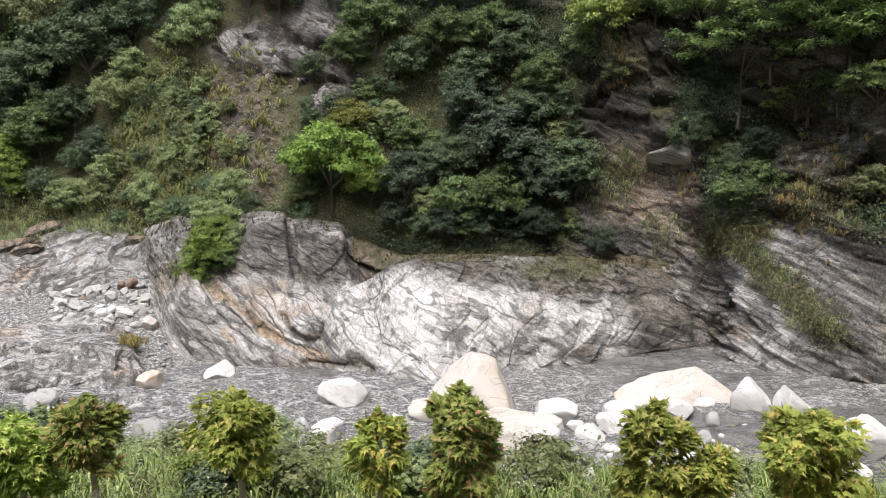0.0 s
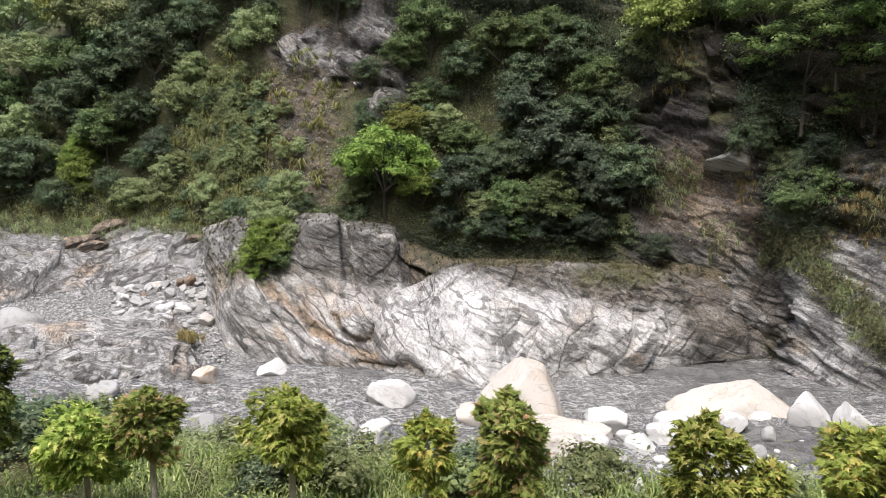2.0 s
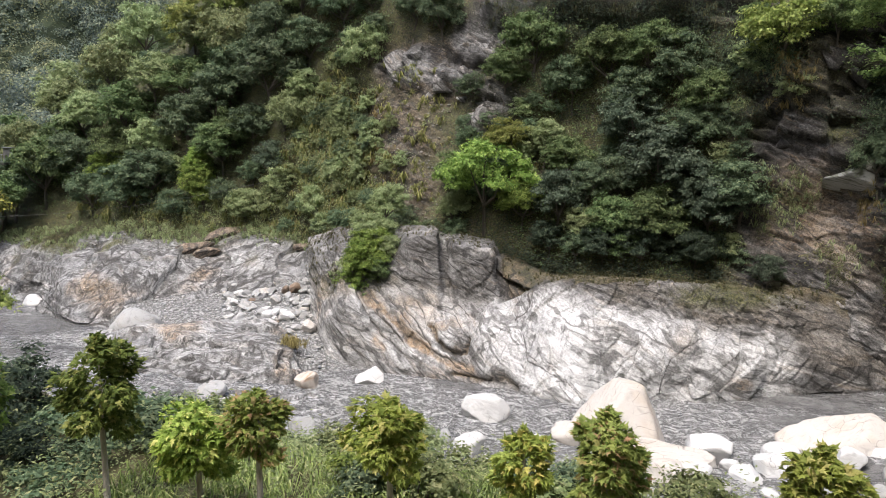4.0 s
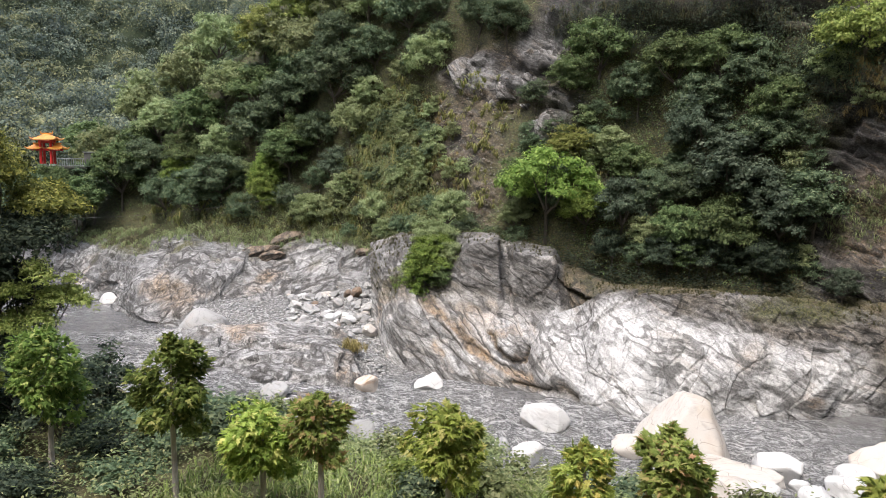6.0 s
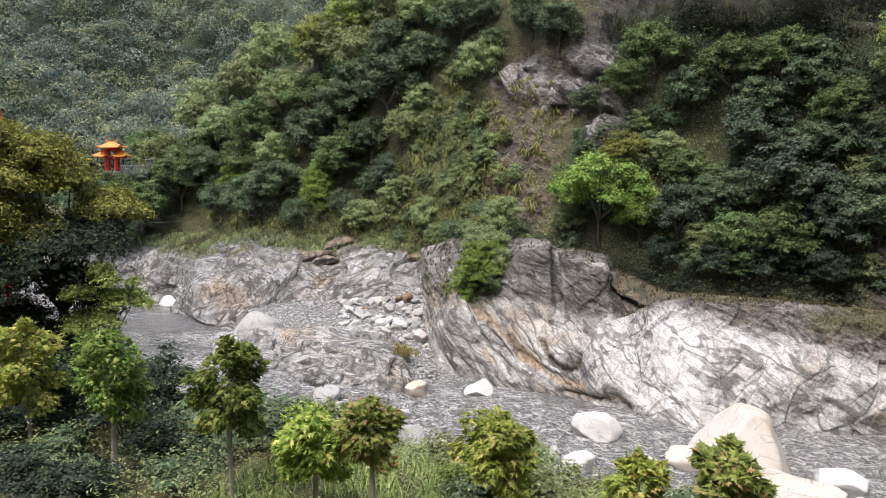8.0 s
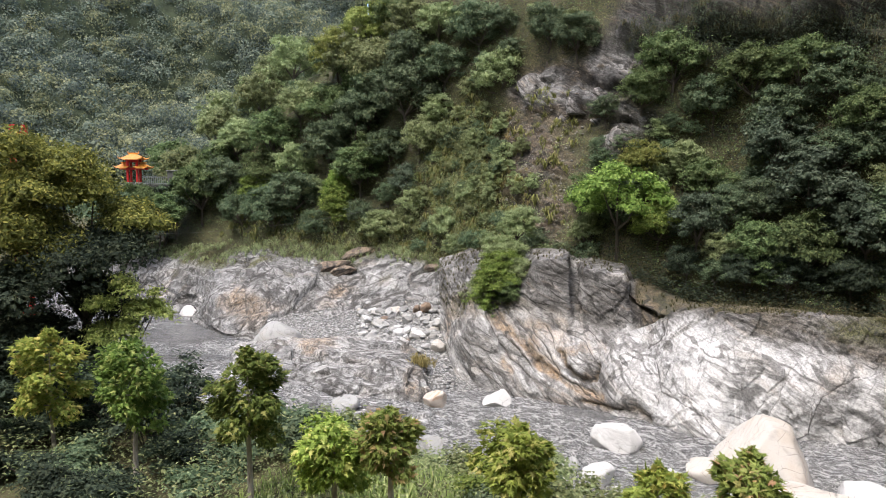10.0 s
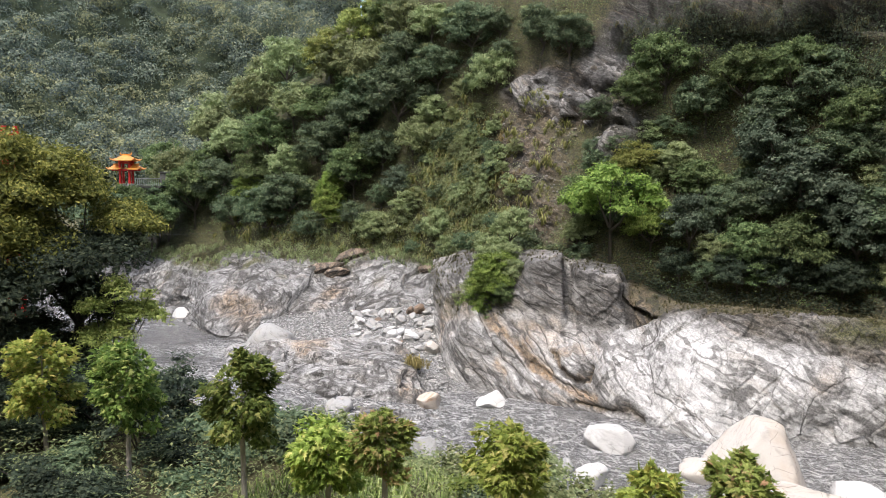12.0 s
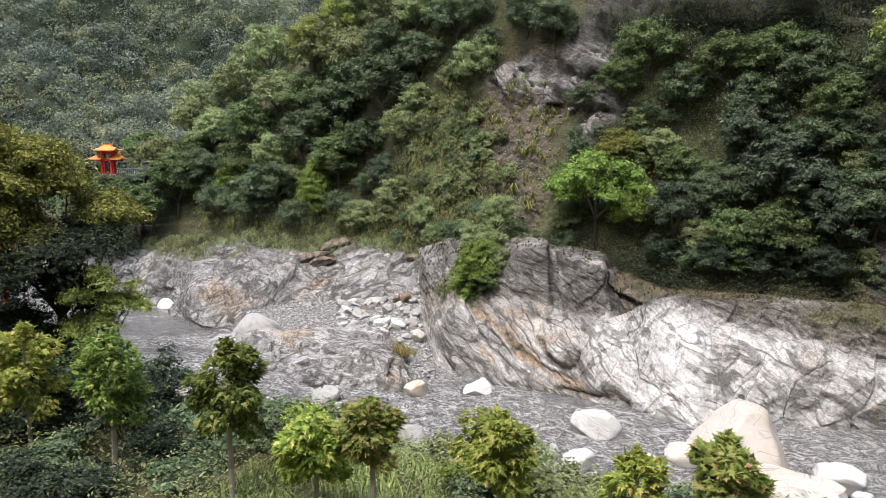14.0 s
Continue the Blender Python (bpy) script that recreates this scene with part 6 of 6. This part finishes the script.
stuff("dry_tuft", raw_mesh("dry_tuft", *blades(trng, c, np.tile([0, -0.3, 1.0], (36, 1)), 12, 1.0, 0.04, 1.6), DRY, False), "straw-brown grass tuft at the end of the shelf", "grass")

# distant forest, its haze put into the leaf colours
fz = far_p[:, 2]
fw = ((far_b > -62) & (far_b < -26) & (fz > 8) & (fz < 130)) * np.hypot(far_p[:, 0], far_p[:, 1]) ** 2
for name, mat, label, crowns in (("far_forest", LEAF_HAZED, "distant green forest on the mountainside", 1050), ("far_dark_trees", LEAF_HAZED_DARK, "distant dark green trees on the mountainside", 700), ("far_yellow_trees", LEAF_HAZED_GOLD, "distant yellow-green trees on the mountainside", 700)):
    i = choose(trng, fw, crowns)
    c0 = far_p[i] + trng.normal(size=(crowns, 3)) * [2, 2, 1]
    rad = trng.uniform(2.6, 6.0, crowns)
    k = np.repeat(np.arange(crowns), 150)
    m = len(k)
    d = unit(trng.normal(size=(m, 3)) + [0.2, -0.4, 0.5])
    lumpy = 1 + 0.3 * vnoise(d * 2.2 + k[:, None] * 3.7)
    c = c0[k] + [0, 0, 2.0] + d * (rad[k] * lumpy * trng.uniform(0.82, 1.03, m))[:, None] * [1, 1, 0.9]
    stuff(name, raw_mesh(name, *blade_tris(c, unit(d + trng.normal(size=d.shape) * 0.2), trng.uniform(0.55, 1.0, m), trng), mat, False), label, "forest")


# ---- planted row of maple saplings ----
nrng = np.random.default_rng(8)


def maple_leaf():
    """Outline of a three- to five-lobed leaf, tip towards +x, as a fan with a raised midrib."""
    half = [(0.0, 0.0), (-0.12, 0.16), (0.1, 0.46), (0.24, 0.2), (0.52, 0.34), (0.5, 0.13), (1.0, 0.0)]
    low = [(x, -y) for x, y in half[-2:0:-1]]
    ring = np.array(half + low)
    v = np.concatenate([[(0.35, 0, 0.05)], np.c_[ring, -0.12 * np.abs(ring[:, 1]) - 0.1 * ring[:, 0] ** 2]])
    n = len(ring)
    return v, np.array([(0, 1 + i, 1 + (i + 1) % n) for i in range(n)])


LEAF_V, LEAF_F = maple_leaf()


def maple_leaves(r, blobs, count, size):
    bl = np.array(blobs, float)
    share = np.r_[0.22, np.full(len(bl) - 1, 0.78 / (len(bl) - 1))]
    pick = r.choice(len(bl), count, p=share)
    d = unit(r.normal(size=(count, 3)))
    c = bl[pick, :3] + d * bl[pick, 3:] * (1 - 0.5 * r.random(count) ** 2)[:, None]
    away = unit(c - bl[:, :3].mean(axis=0))
    x = unit(away * [1, 1, 0.3] + [0, 0, -0.25] + r.normal(size=(count, 3)) * 0.5)
    up = unit(away * 0.6 + [0, 0, 0.8] + r.normal(size=(count, 3)) * 0.4)
    y = unit(np.cross(up, x))
    w = np.cross(x, y)
    s = (size * r.uniform(0.6, 1.2, count))[:, None, None]
    v = c[:, None] + s * (LEAF_V[None, :, 0:1] * x[:, None] + LEAF_V[None, :, 1:2] * y[:, None] + LEAF_V[None, :, 2:3] * w[:, None])
    f = LEAF_F[None] + (np.arange(count) * len(LEAF_V))[:, None, None]
    return v.reshape(-1, 3), f.reshape(-1, 3)


SAPLINGS = {"green": (LEAF_MAPLE, "young maple with a bright green bushy crown"), "gold": (LEAF_MAPLE_GOLD, "young maple with yellow-green leaves"),
            "red": (LEAF_MAPLE_RED, "young maple with reddish new leaves"), "olive": (LEAF_MAPLE_SHADED, "young maple with a pointed dark green crown, darkened for tree shade")}
sapling_no = [0]


def sapling(kind, x, y, top, bottom, radius):
    """A sapling with its crown between two heights."""
    sapling_no[0] += 1
    r = np.random.default_rng(60 + sapling_no[0])
    mat, label = SAPLINGS[kind]
    g = float(near_ground(np.float64(x), np.float64(y)))
    hi, lo = top - g, bottom - g
    mid, hh = (hi + lo) / 2, (hi - lo) / 2
    blobs = [(0, 0, mid, radius * 0.66, radius * 0.66, hh * 0.85)]
    for i in range(11):
        a, h = 2.4 * i + r.normal() * 0.5, lo + 2 * hh * (0.08 + 0.075 * i + r.normal() * 0.03)
        q = radius * 0.62 * math.sqrt(max(0.15, 1 - 0.8 * ((h - mid) / hh) ** 2))
        q *= r.uniform(0.8, 1.25)
        s = radius * r.uniform(0.24, 0.46)
        blobs.append((q * math.cos(a), q * math.sin(a), h, s, s, s * 0.8))
    blobs.append((0, 0, hi - 0.16, radius * 0.22, radius * 0.22, 0.18))
    ob = tagged(new("maple_sapling"), label, "sapling", "planted maple saplings")
    ob.matrix_basis = pose(x, y, g)
    lean = r.normal(size=2) * 0.05
    stem = tube([(lean[0], lean[1], -0.3), (lean[0] * 0.6, lean[1] * 0.6, lo * 0.5), (0, 0, lo + 0.1), (0, 0, mid + hh * 0.5)], [0.065, 0.055, 0.045, 0.012], 9)
    part("trunk", raw_mesh("trunk", *stem, BARK), ob)
    twigs = [tube([(0, 0, lo + 0.1 + 0.1 * i), np.array(b[:3]) * [0.5, 0.5, 1] - [0, 0, 0.06], b[:3]], [0.018, 0.012, 0.005], 5) for i, b in enumerate(blobs[1:8])]
    for twig in twigs:
        part("branch", raw_mesh("branch", *twig, BARK), ob)
    count = int(2500 * (radius / 0.6) ** 1.3 * max(0.8, hh / 0.7))
    part("crown", raw_mesh("crown", *maple_leaves(r, blobs, min(count, 3100), 0.135), mat, False), ob)
    return ob


sapling("green", -3.02, 10.02, 11.61, 10.49, 0.64)
sapling("gold", -0.95, 9.73, 11.38, 10.21, 0.42)
sapling("red", 0.19, 9.57, 11.78, 9.93, 0.60)
sapling("green", 2.78, 9.20, 11.62, 10.07, 0.53)
sapling("gold", 3.44, 9.11, 11.02, 10.11, 0.36)
sapling("gold", 4.79, 8.92, 11.56, 10.34, 0.67)
sapling("red", -5.31, 10.34, 11.45, 10.31, 0.59)
sapling("green", -6.50, 10.51, 11.10, 9.80, 0.77)
sapling("olive", -8.5, 10.75, 12.10, 10.30, 0.74)
sapling("olive", -11.75, 11.20, 11.92, 10.21, 0.95)
sapling("gold", -14.78, 11.67, 11.82, 9.7, 0.88)

# ---- big shady tree and its neighbours on the near bank ----
def shade_tree(x, y, back, lobes, mat, label, leaf, density, seed):
    """A leaning broadleaf tree: lobes of foliage as (across, height, radius) about the trunk, spread in depth; set back along its sight line."""
    x, y, lobes = x * back, y * back, [(u * back, 15 + (h - 15) * back, s * back) for u, h, s in lobes]
    r = np.random.default_rng(seed)
    g = float(near_ground(np.float64(x), np.float64(y)))
    ob = tagged(new("broadleaf_tree"), label, "tree", "trees on the near bank")
    across = unit(np.array([y, -x]))
    ob.matrix_basis = pose(x, y, g)
    blobs = []
    for i, (u, h, s) in enumerate(lobes):
        for k in range(3):
            deep = (k - 1) * s * 0.75 + r.normal() * 0.15
            q = across * (u + r.normal() * 0.12) + np.array([-across[1], across[0]]) * deep
            w = s * r.uniform(0.62, 0.8)
            blobs.append((q[0], q[1], h - g - 0.2 * abs(k - 1) * s + r.normal() * 0.08, w, w, w * 0.78))
    height = max(b[2] for b in blobs)
    fork = (r.normal() * 0.1, r.normal() * 0.1, height * 0.3)
    wood = [tube([(0, 0, -0.5), (0.05, 0, height * 0.15), fork], [height * 0.028, height * 0.023, height * 0.02], 9)]
    part("trunk", raw_mesh("trunk", *join(*wood), BARK_DARK), ob)
    for b in blobs[1::3]:
        t = np.array(b[:3])
        part("limb", raw_mesh("limb", *tube([fork, np.array(fork) * 0.4 + t * 0.6, t], [height * 0.009, height * 0.005, 0.008], 6), BARK_DARK), ob)
    count = int(density * sum(b[3] ** 2 for b in blobs))
    part("crown", raw_mesh("crown", *crown_leaves(r, blobs, count, leaf, 0.5, 0.5, 0.5, 0.4), mat, False), ob)
    return ob


# each crown comes in two: lit leaf colour above, shaded leaf colour below
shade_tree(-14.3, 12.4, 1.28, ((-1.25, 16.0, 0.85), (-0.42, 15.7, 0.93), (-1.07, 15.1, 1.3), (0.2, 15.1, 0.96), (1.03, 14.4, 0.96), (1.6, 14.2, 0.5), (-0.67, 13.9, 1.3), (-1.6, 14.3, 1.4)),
           LEAF_SHADE_TREE_LIT, "large leafy tree, upper crown in sunlit yellow-green leaf colour", 0.125, 1350, 5)
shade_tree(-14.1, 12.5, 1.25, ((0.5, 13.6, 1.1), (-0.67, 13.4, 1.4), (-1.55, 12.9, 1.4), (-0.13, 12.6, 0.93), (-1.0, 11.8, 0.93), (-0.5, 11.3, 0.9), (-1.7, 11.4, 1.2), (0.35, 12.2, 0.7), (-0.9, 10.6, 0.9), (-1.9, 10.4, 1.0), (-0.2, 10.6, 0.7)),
           LEAF_DEEP_SHADED, "lower crown of the large tree, in shaded leaf colour", 0.125, 1200, 9)
shade_tree(-16.6, 11.6, 1.3, ((-1.2, 15.6, 1.3), (-0.2, 15.3, 1.1), (-1.2, 14.1, 1.5), (0, 14.0, 1.2)), LEAF_SHADE_TREE_LIT, "leafy tree beside the large one, upper crown in sunlit leaf colour", 0.125, 1100, 6)
shade_tree(-16.4, 11.7, 1.27, ((-1.1, 12.6, 1.4), (0.1, 12.2, 1.2), (-1.0, 11, 1.2), (0.1, 10.8, 1.1), (0.9, 11.2, 0.9)), LEAF_DEEP_SHADED, "lower crown of the neighbouring tree, in shaded leaf colour", 0.125, 1000, 10)
shade_tree(-14.5, 13.6, 1.1, ((0.15, 12.6, 0.5), (-0.4, 12.2, 0.5), (0.4, 12.05, 0.5), (0.0, 11.5, 0.65), (0.8, 11.95, 0.42), (0.85, 12.3, 0.35), (-0.5, 11.3, 0.55)), LEAF_YELLOW, "slender light green tree beside the river", 0.09, 2300, 7)


# ---- shrubs, weeds and grass of the near bank ----
def ground_points(r, count, x0, x1, p0, p1):
    x = r.uniform(x0, x1, count)
    p = r.uniform(p0, p1, count)
    y = (p - 0.139 * x) / 0.99
    return np.stack([x, y, near_ground(x, y)], -1)


def shrub(x, y, radius, height, mat, label, leaf, count, seed, aspect=0.6):
    r = np.random.default_rng(seed)
    g = float(near_ground(np.float64(x), np.float64(y)))
    ob = tagged(new("shrub"), label, "shrub", "shrubs on the near bank")
    ob.matrix_basis = pose(x, y, g)
    blobs = [(r.normal() * radius * 0.45, r.normal() * radius * 0.45, height * r.uniform(0.35, 0.8), radius * r.uniform(0.35, 0.6), radius * r.uniform(0.35, 0.6), height * r.uniform(0.2, 0.32)) for _ in range(7)]
    part("stem", raw_mesh("stem", *join(*[tube([(0, 0, -0.2), np.array(b[:3]) * [0.4, 0.4, 0.5], b[:3]], [0.03, 0.02, 0.006], 5) for b in blobs]), BARK_DARK), ob)
    part("foliage", raw_mesh("foliage", *crown_leaves(r, blobs, count, leaf, aspect, 0.7, 0.6, fine=leaf < 0.1), mat, False), ob)
    return ob


SHRUB_MATS = ((LEAF_WEED, "green leafy shrub on the near bank"), (LEAF_DARK, "dark green broad-leaved shrub on the near bank"), (LEAF_OLIVE, "olive green shrub on the near bank"), (LEAF_BRIGHT, "light green shrub on the near bank"))
pts = ground_points(nrng, 70, -24, 9, 11.3, 18)
for i, (x, y, _) in enumerate(pts):
    mat, label = SHRUB_MATS[int(nrng.choice(4, p=[0.4, 0.3, 0.2, 0.1]))]
    bearing, far = math.degrees(math.atan2(x, y)), math.hypot(x, y)
    sight = float(np.interp(bearing, [-50, -46, -34, -28], [-0.2, -0.3, -0.3, -0.345]))
    tall = min((1.0 + 0.9 * min(1, max(0, (-x - 4) / 8))) * nrng.uniform(0.8, 1.25), 15 + far * sight - float(near_ground(np.float64(x), np.float64(y))))
    if tall < 0.3:
        continue
    broad = -46 < bearing < -34
    if broad:
        mat, label = LEAF_DARK, "dark green broad-leaved shrub on the near bank"
    shrub(x, y, nrng.uniform(0.6, 1.1), tall, mat, label, 0.17 if broad else 0.085, 900 if broad else 1700, 300 + i)
for i, (x, y, tall) in enumerate(((-15.4, 12.9, 2.2), (-16.8, 13.2, 2.6), (-14.2, 13.2, 1.9), (-13.2, 13.0, 1.6), (-17.6, 14.8, 2.8), (-15.9, 14.6, 2.3), (-18.3, 12.6, 2.6), (-14.6, 14.8, 1.7), (-17.2, 11.6, 2.0), (-19.2, 13.8, 2.6), (-13.6, 14.2, 1.4))):
    shrub(x, y, 1.05, tall, LEAF_DEEP_SHADED, "tall dark undergrowth below the shade trees", 0.12, 1500, 700 + i)
pts = ground_points(nrng, 46, -19, -9.0, 5.0, 11.0)
for i, (x, y, _) in enumerate(pts):
    shrub(x, y, nrng.uniform(0.5, 0.8), nrng.uniform(0.6, 1.0), LEAF_DEEP_SHADED if i % 4 else LEAF_DARK, "clipped dark small-leaved bush on the terrace", 0.07, 1500, 500 + i, 0.5)
pts = ground_points(nrng, 2600, -20, 8, 7.6, 14)
flat = np.tile([0.0, 0, 1.0], (2600, 1))
stuff("weeds", raw_mesh("weeds", *scatter(nrng, pts, flat, 14, 0.16, 0.085, 0.5, 0.5, 0.8), LEAF_WEED, False), "low green weeds under the saplings", "weeds")
pts = ground_points(nrng, 1300, -9, 8, 8.2, 13)
stuff("near_grass", raw_mesh("near_grass", *blades(nrng, pts, flat[:1300], 12, 0.65, 0.045, 0.9), GRASS, False), "long green grass on the near terrace", "grass")


# ---- bridge gate pavilion across the river ----
def curved_roof(width, depth, rise, lift, name):
    """A tiled hip roof whose eaves sweep up at the corners: top skin, thickness, ridge ribs."""
    nu, nv = 25, 13
    u, v = [a.ravel() for a in np.meshgrid(np.linspace(-1, 1, nu), np.linspace(-1, 1, nv), indexing="ij")]
    e = np.maximum(np.abs(u) ** 1.6, np.abs(v))
    z = rise * (1 - e) ** 1.35 + lift * (np.abs(u) ** 5) * (0.35 + 0.65 * np.abs(v) ** 3)
    z += 0.035 * np.abs(np.sin(u * 22))
    p = np.stack([u * width / 2, v * depth / 2, z], -1)
    f = grid_faces(nu, nv)
    under = p - [0, 0, 0.1]
    edge = [i * nv for i in range(nu)] + [(nu - 1) * nv + j for j in range(1, nv)] + [i * nv + nv - 1 for i in range(nu - 2, -1, -1)] + [j for j in range(nv - 2, 0, -1)]
    side = np.array([(a, b, b + len(p), a + len(p)) for a, b in zip(edge, edge[1:] + edge[:1])])
    return raw_mesh(name, np.concatenate([p, under]), np.concatenate([f, f[:, ::-1] + len(p), side]), ORANGE)


def prism(name, sx, sy, sz, mat, x, y, z, bevel=0.02):
    return bm_mesh(name, soft_box(sx, sy, sz, bevel), mat, pose(x, y, z))


PAV = (-79.4, 79.0, 15.5)
gate = tagged(new("pavilion"), "red gate pavilion with stacked orange tiled roofs", "pavilion")
gate.matrix_basis = pose(*PAV, 0, 0, 22) @ Matrix.Diagonal((0.88, 0.88, 1.0, 1))
for x in (-0.75, 0.75):
    for y in (-0.6, 0.6):
        pil = part("pillar", raw_mesh("pillar", *tube([(x, y, 0), (x, y, 3.3)], [0.21, 0.2], 14), RED), gate)
        part("plinth", prism("plinth", 0.56, 0.56, 0.3, CONCRETE, x, y, 0.15), pil)
    part("beam", prism("beam", 0.22, 1.6, 0.3, RED, x, 0, 2.45), gate)
    part("beam", prism("beam", 0.2, 1.4, 0.25, RED, x, 0, 3.2), gate)
for y in (-0.6, 0.6):
    part("beam", prism("beam", 4.0, 0.2, 0.26, RED, 0, y, 2.2), gate)
    part("beam", prism("beam", 2.0, 0.2, 0.4, RED, 0, y, 3.3), gate)
for x in (-1.55, 1.55):
    roof = part("lower_roof", curved_roof(2.4, 2.5, 0.72, 0.34, "lower_roof"), gate)
    roof.matrix_basis = pose(x, 0, 2.3)
    part("ridge", prism("ridge", 1.0, 0.14, 0.16, ORANGE, 0, 0, 0.74), roof)
roof = part("upper_roof", curved_roof(4.0, 2.9, 0.85, 0.4, "upper_roof"), gate)
roof.matrix_basis = pose(0, 0, 3.5)
part("ridge", prism("ridge", 1.7, 0.16, 0.2, ORANGE, 0, 0, 0.86), roof)
for x in (-0.85, 0.85):
    part("finial", raw_mesh("finial", *tube([(x, 0, 0.88), (x * 1.05, 0, 1.08), (x * 0.95, 0, 1.2)], [0.1, 0.08, 0.02], 8), ORANGE), roof)

deck = tagged(new("bridge_abutment"), "grey concrete abutment and deck under the gate", "abutment")
deck.matrix_basis = pose(PAV[0], PAV[1], 0, 0, 0, 22)
part("deck", prism("deck", 6.2, 2.6, 0.3, CONCRETE_DARK, 2.2, 0, 15.35, 0.04), deck)
part("pier", prism("pier", 1.6, 1.6, 13.0, CONCRETE_DARK, 3.2, 0.8, 8.6, 0.06), deck)
rail = tagged(new("railing"), "grey railing along the bridge deck", "railing")
rail.matrix_basis = pose(PAV[0], PAV[1], 15.48, 0, 0, 22)
for y in (-1.5, 1.5):
    part("top_rail", prism("top_rail", 3.4, 0.08, 0.08, STEEL, 3.5, y, 1.05, 0.01), rail)
    part("bottom_rail", prism("bottom_rail", 3.4, 0.06, 0.06, STEEL, 3.5, y, 0.15, 0.01), rail)
    for i in range(12):
        part("baluster", raw_mesh("baluster", *tube([(1.85 + 0.29 * i, y, 0), (1.85 + 0.29 * i, y, 1.05)], [0.028, 0.028], 6), STEEL), rail)
hut = tagged(new("hut"), "small dark grey hut beside the deck", "hut")
hut.matrix_basis = pose(PAV[0] + 3.6, PAV[1] + 3.6, 15.4, 0, 0, 22)
part("wall", prism("wall", 1.1, 1.1, 2.0, CONCRETE_DARK, 0, 0, 1.1), hut)
part("roof", prism("roof", 1.4, 1.4, 0.12, STEEL, 0, 0, 2.06), hut)

tower = tagged(new("bridge_tower"), "red painted bridge tower above the trees", "tower")
tower.matrix_basis = pose(-35.7, 27.4, 5.0, 0, 0, 50)
for x in (-0.28, 0.28):
    part("leg", prism("leg", 0.3, 0.3, 13.4, RED, x, 0, 6.7), tower)
part("crossbeam", prism("crossbeam", 0.9, 0.24, 0.3, RED, 0, 0, 12.9), tower)
for side in (-0.28, 0.28):
    run = np.linspace(0, 1, 12)[:, None]
    top, foot = np.array([side, 0, 13.2]), np.array([side - 9.0, 3.6, 9.4])
    part("suspension_cable", raw_mesh("suspension_cable", *tube(top + (foot - top) * run - np.c_[0 * run, 0 * run, 1.2 * run * (1 - run)], np.full(12, 0.05), 6), STEEL), tower)

s = np.linspace(-0.12, 1.12, 24)
a, b = np.array([-61.1, 67.2, 9.7]), np.array([-37.1, 71.7, 12.8])
line = a + (b - a) * s[:, None] - np.c_[0 * s, 0 * s, 4 * 0.5 * s * (1 - s)]
tagged(new("cable", raw_mesh("cable", *tube(line, np.full(24, 0.013), 5), CONCRETE_DARK)), "thin steel cable slung along the wooded slope", "cable")

for b, d, z, r in ((-43.2, 108, 8, 2.4), (-45.2, 106, 9.5, 2.8), (-46.5, 106, 7, 3.4), (-43.6, 106, 7.5, 3.0), (-44.8, 104, 6, 3.2), (-42.4, 110, 9, 3.4), (-47.8, 112, 8, 3.6)):
    plant("dark" if r > 3.1 else "mid", b, z, r, place=(d * math.sin(radians(b)), d * math.cos(radians(b)), z))
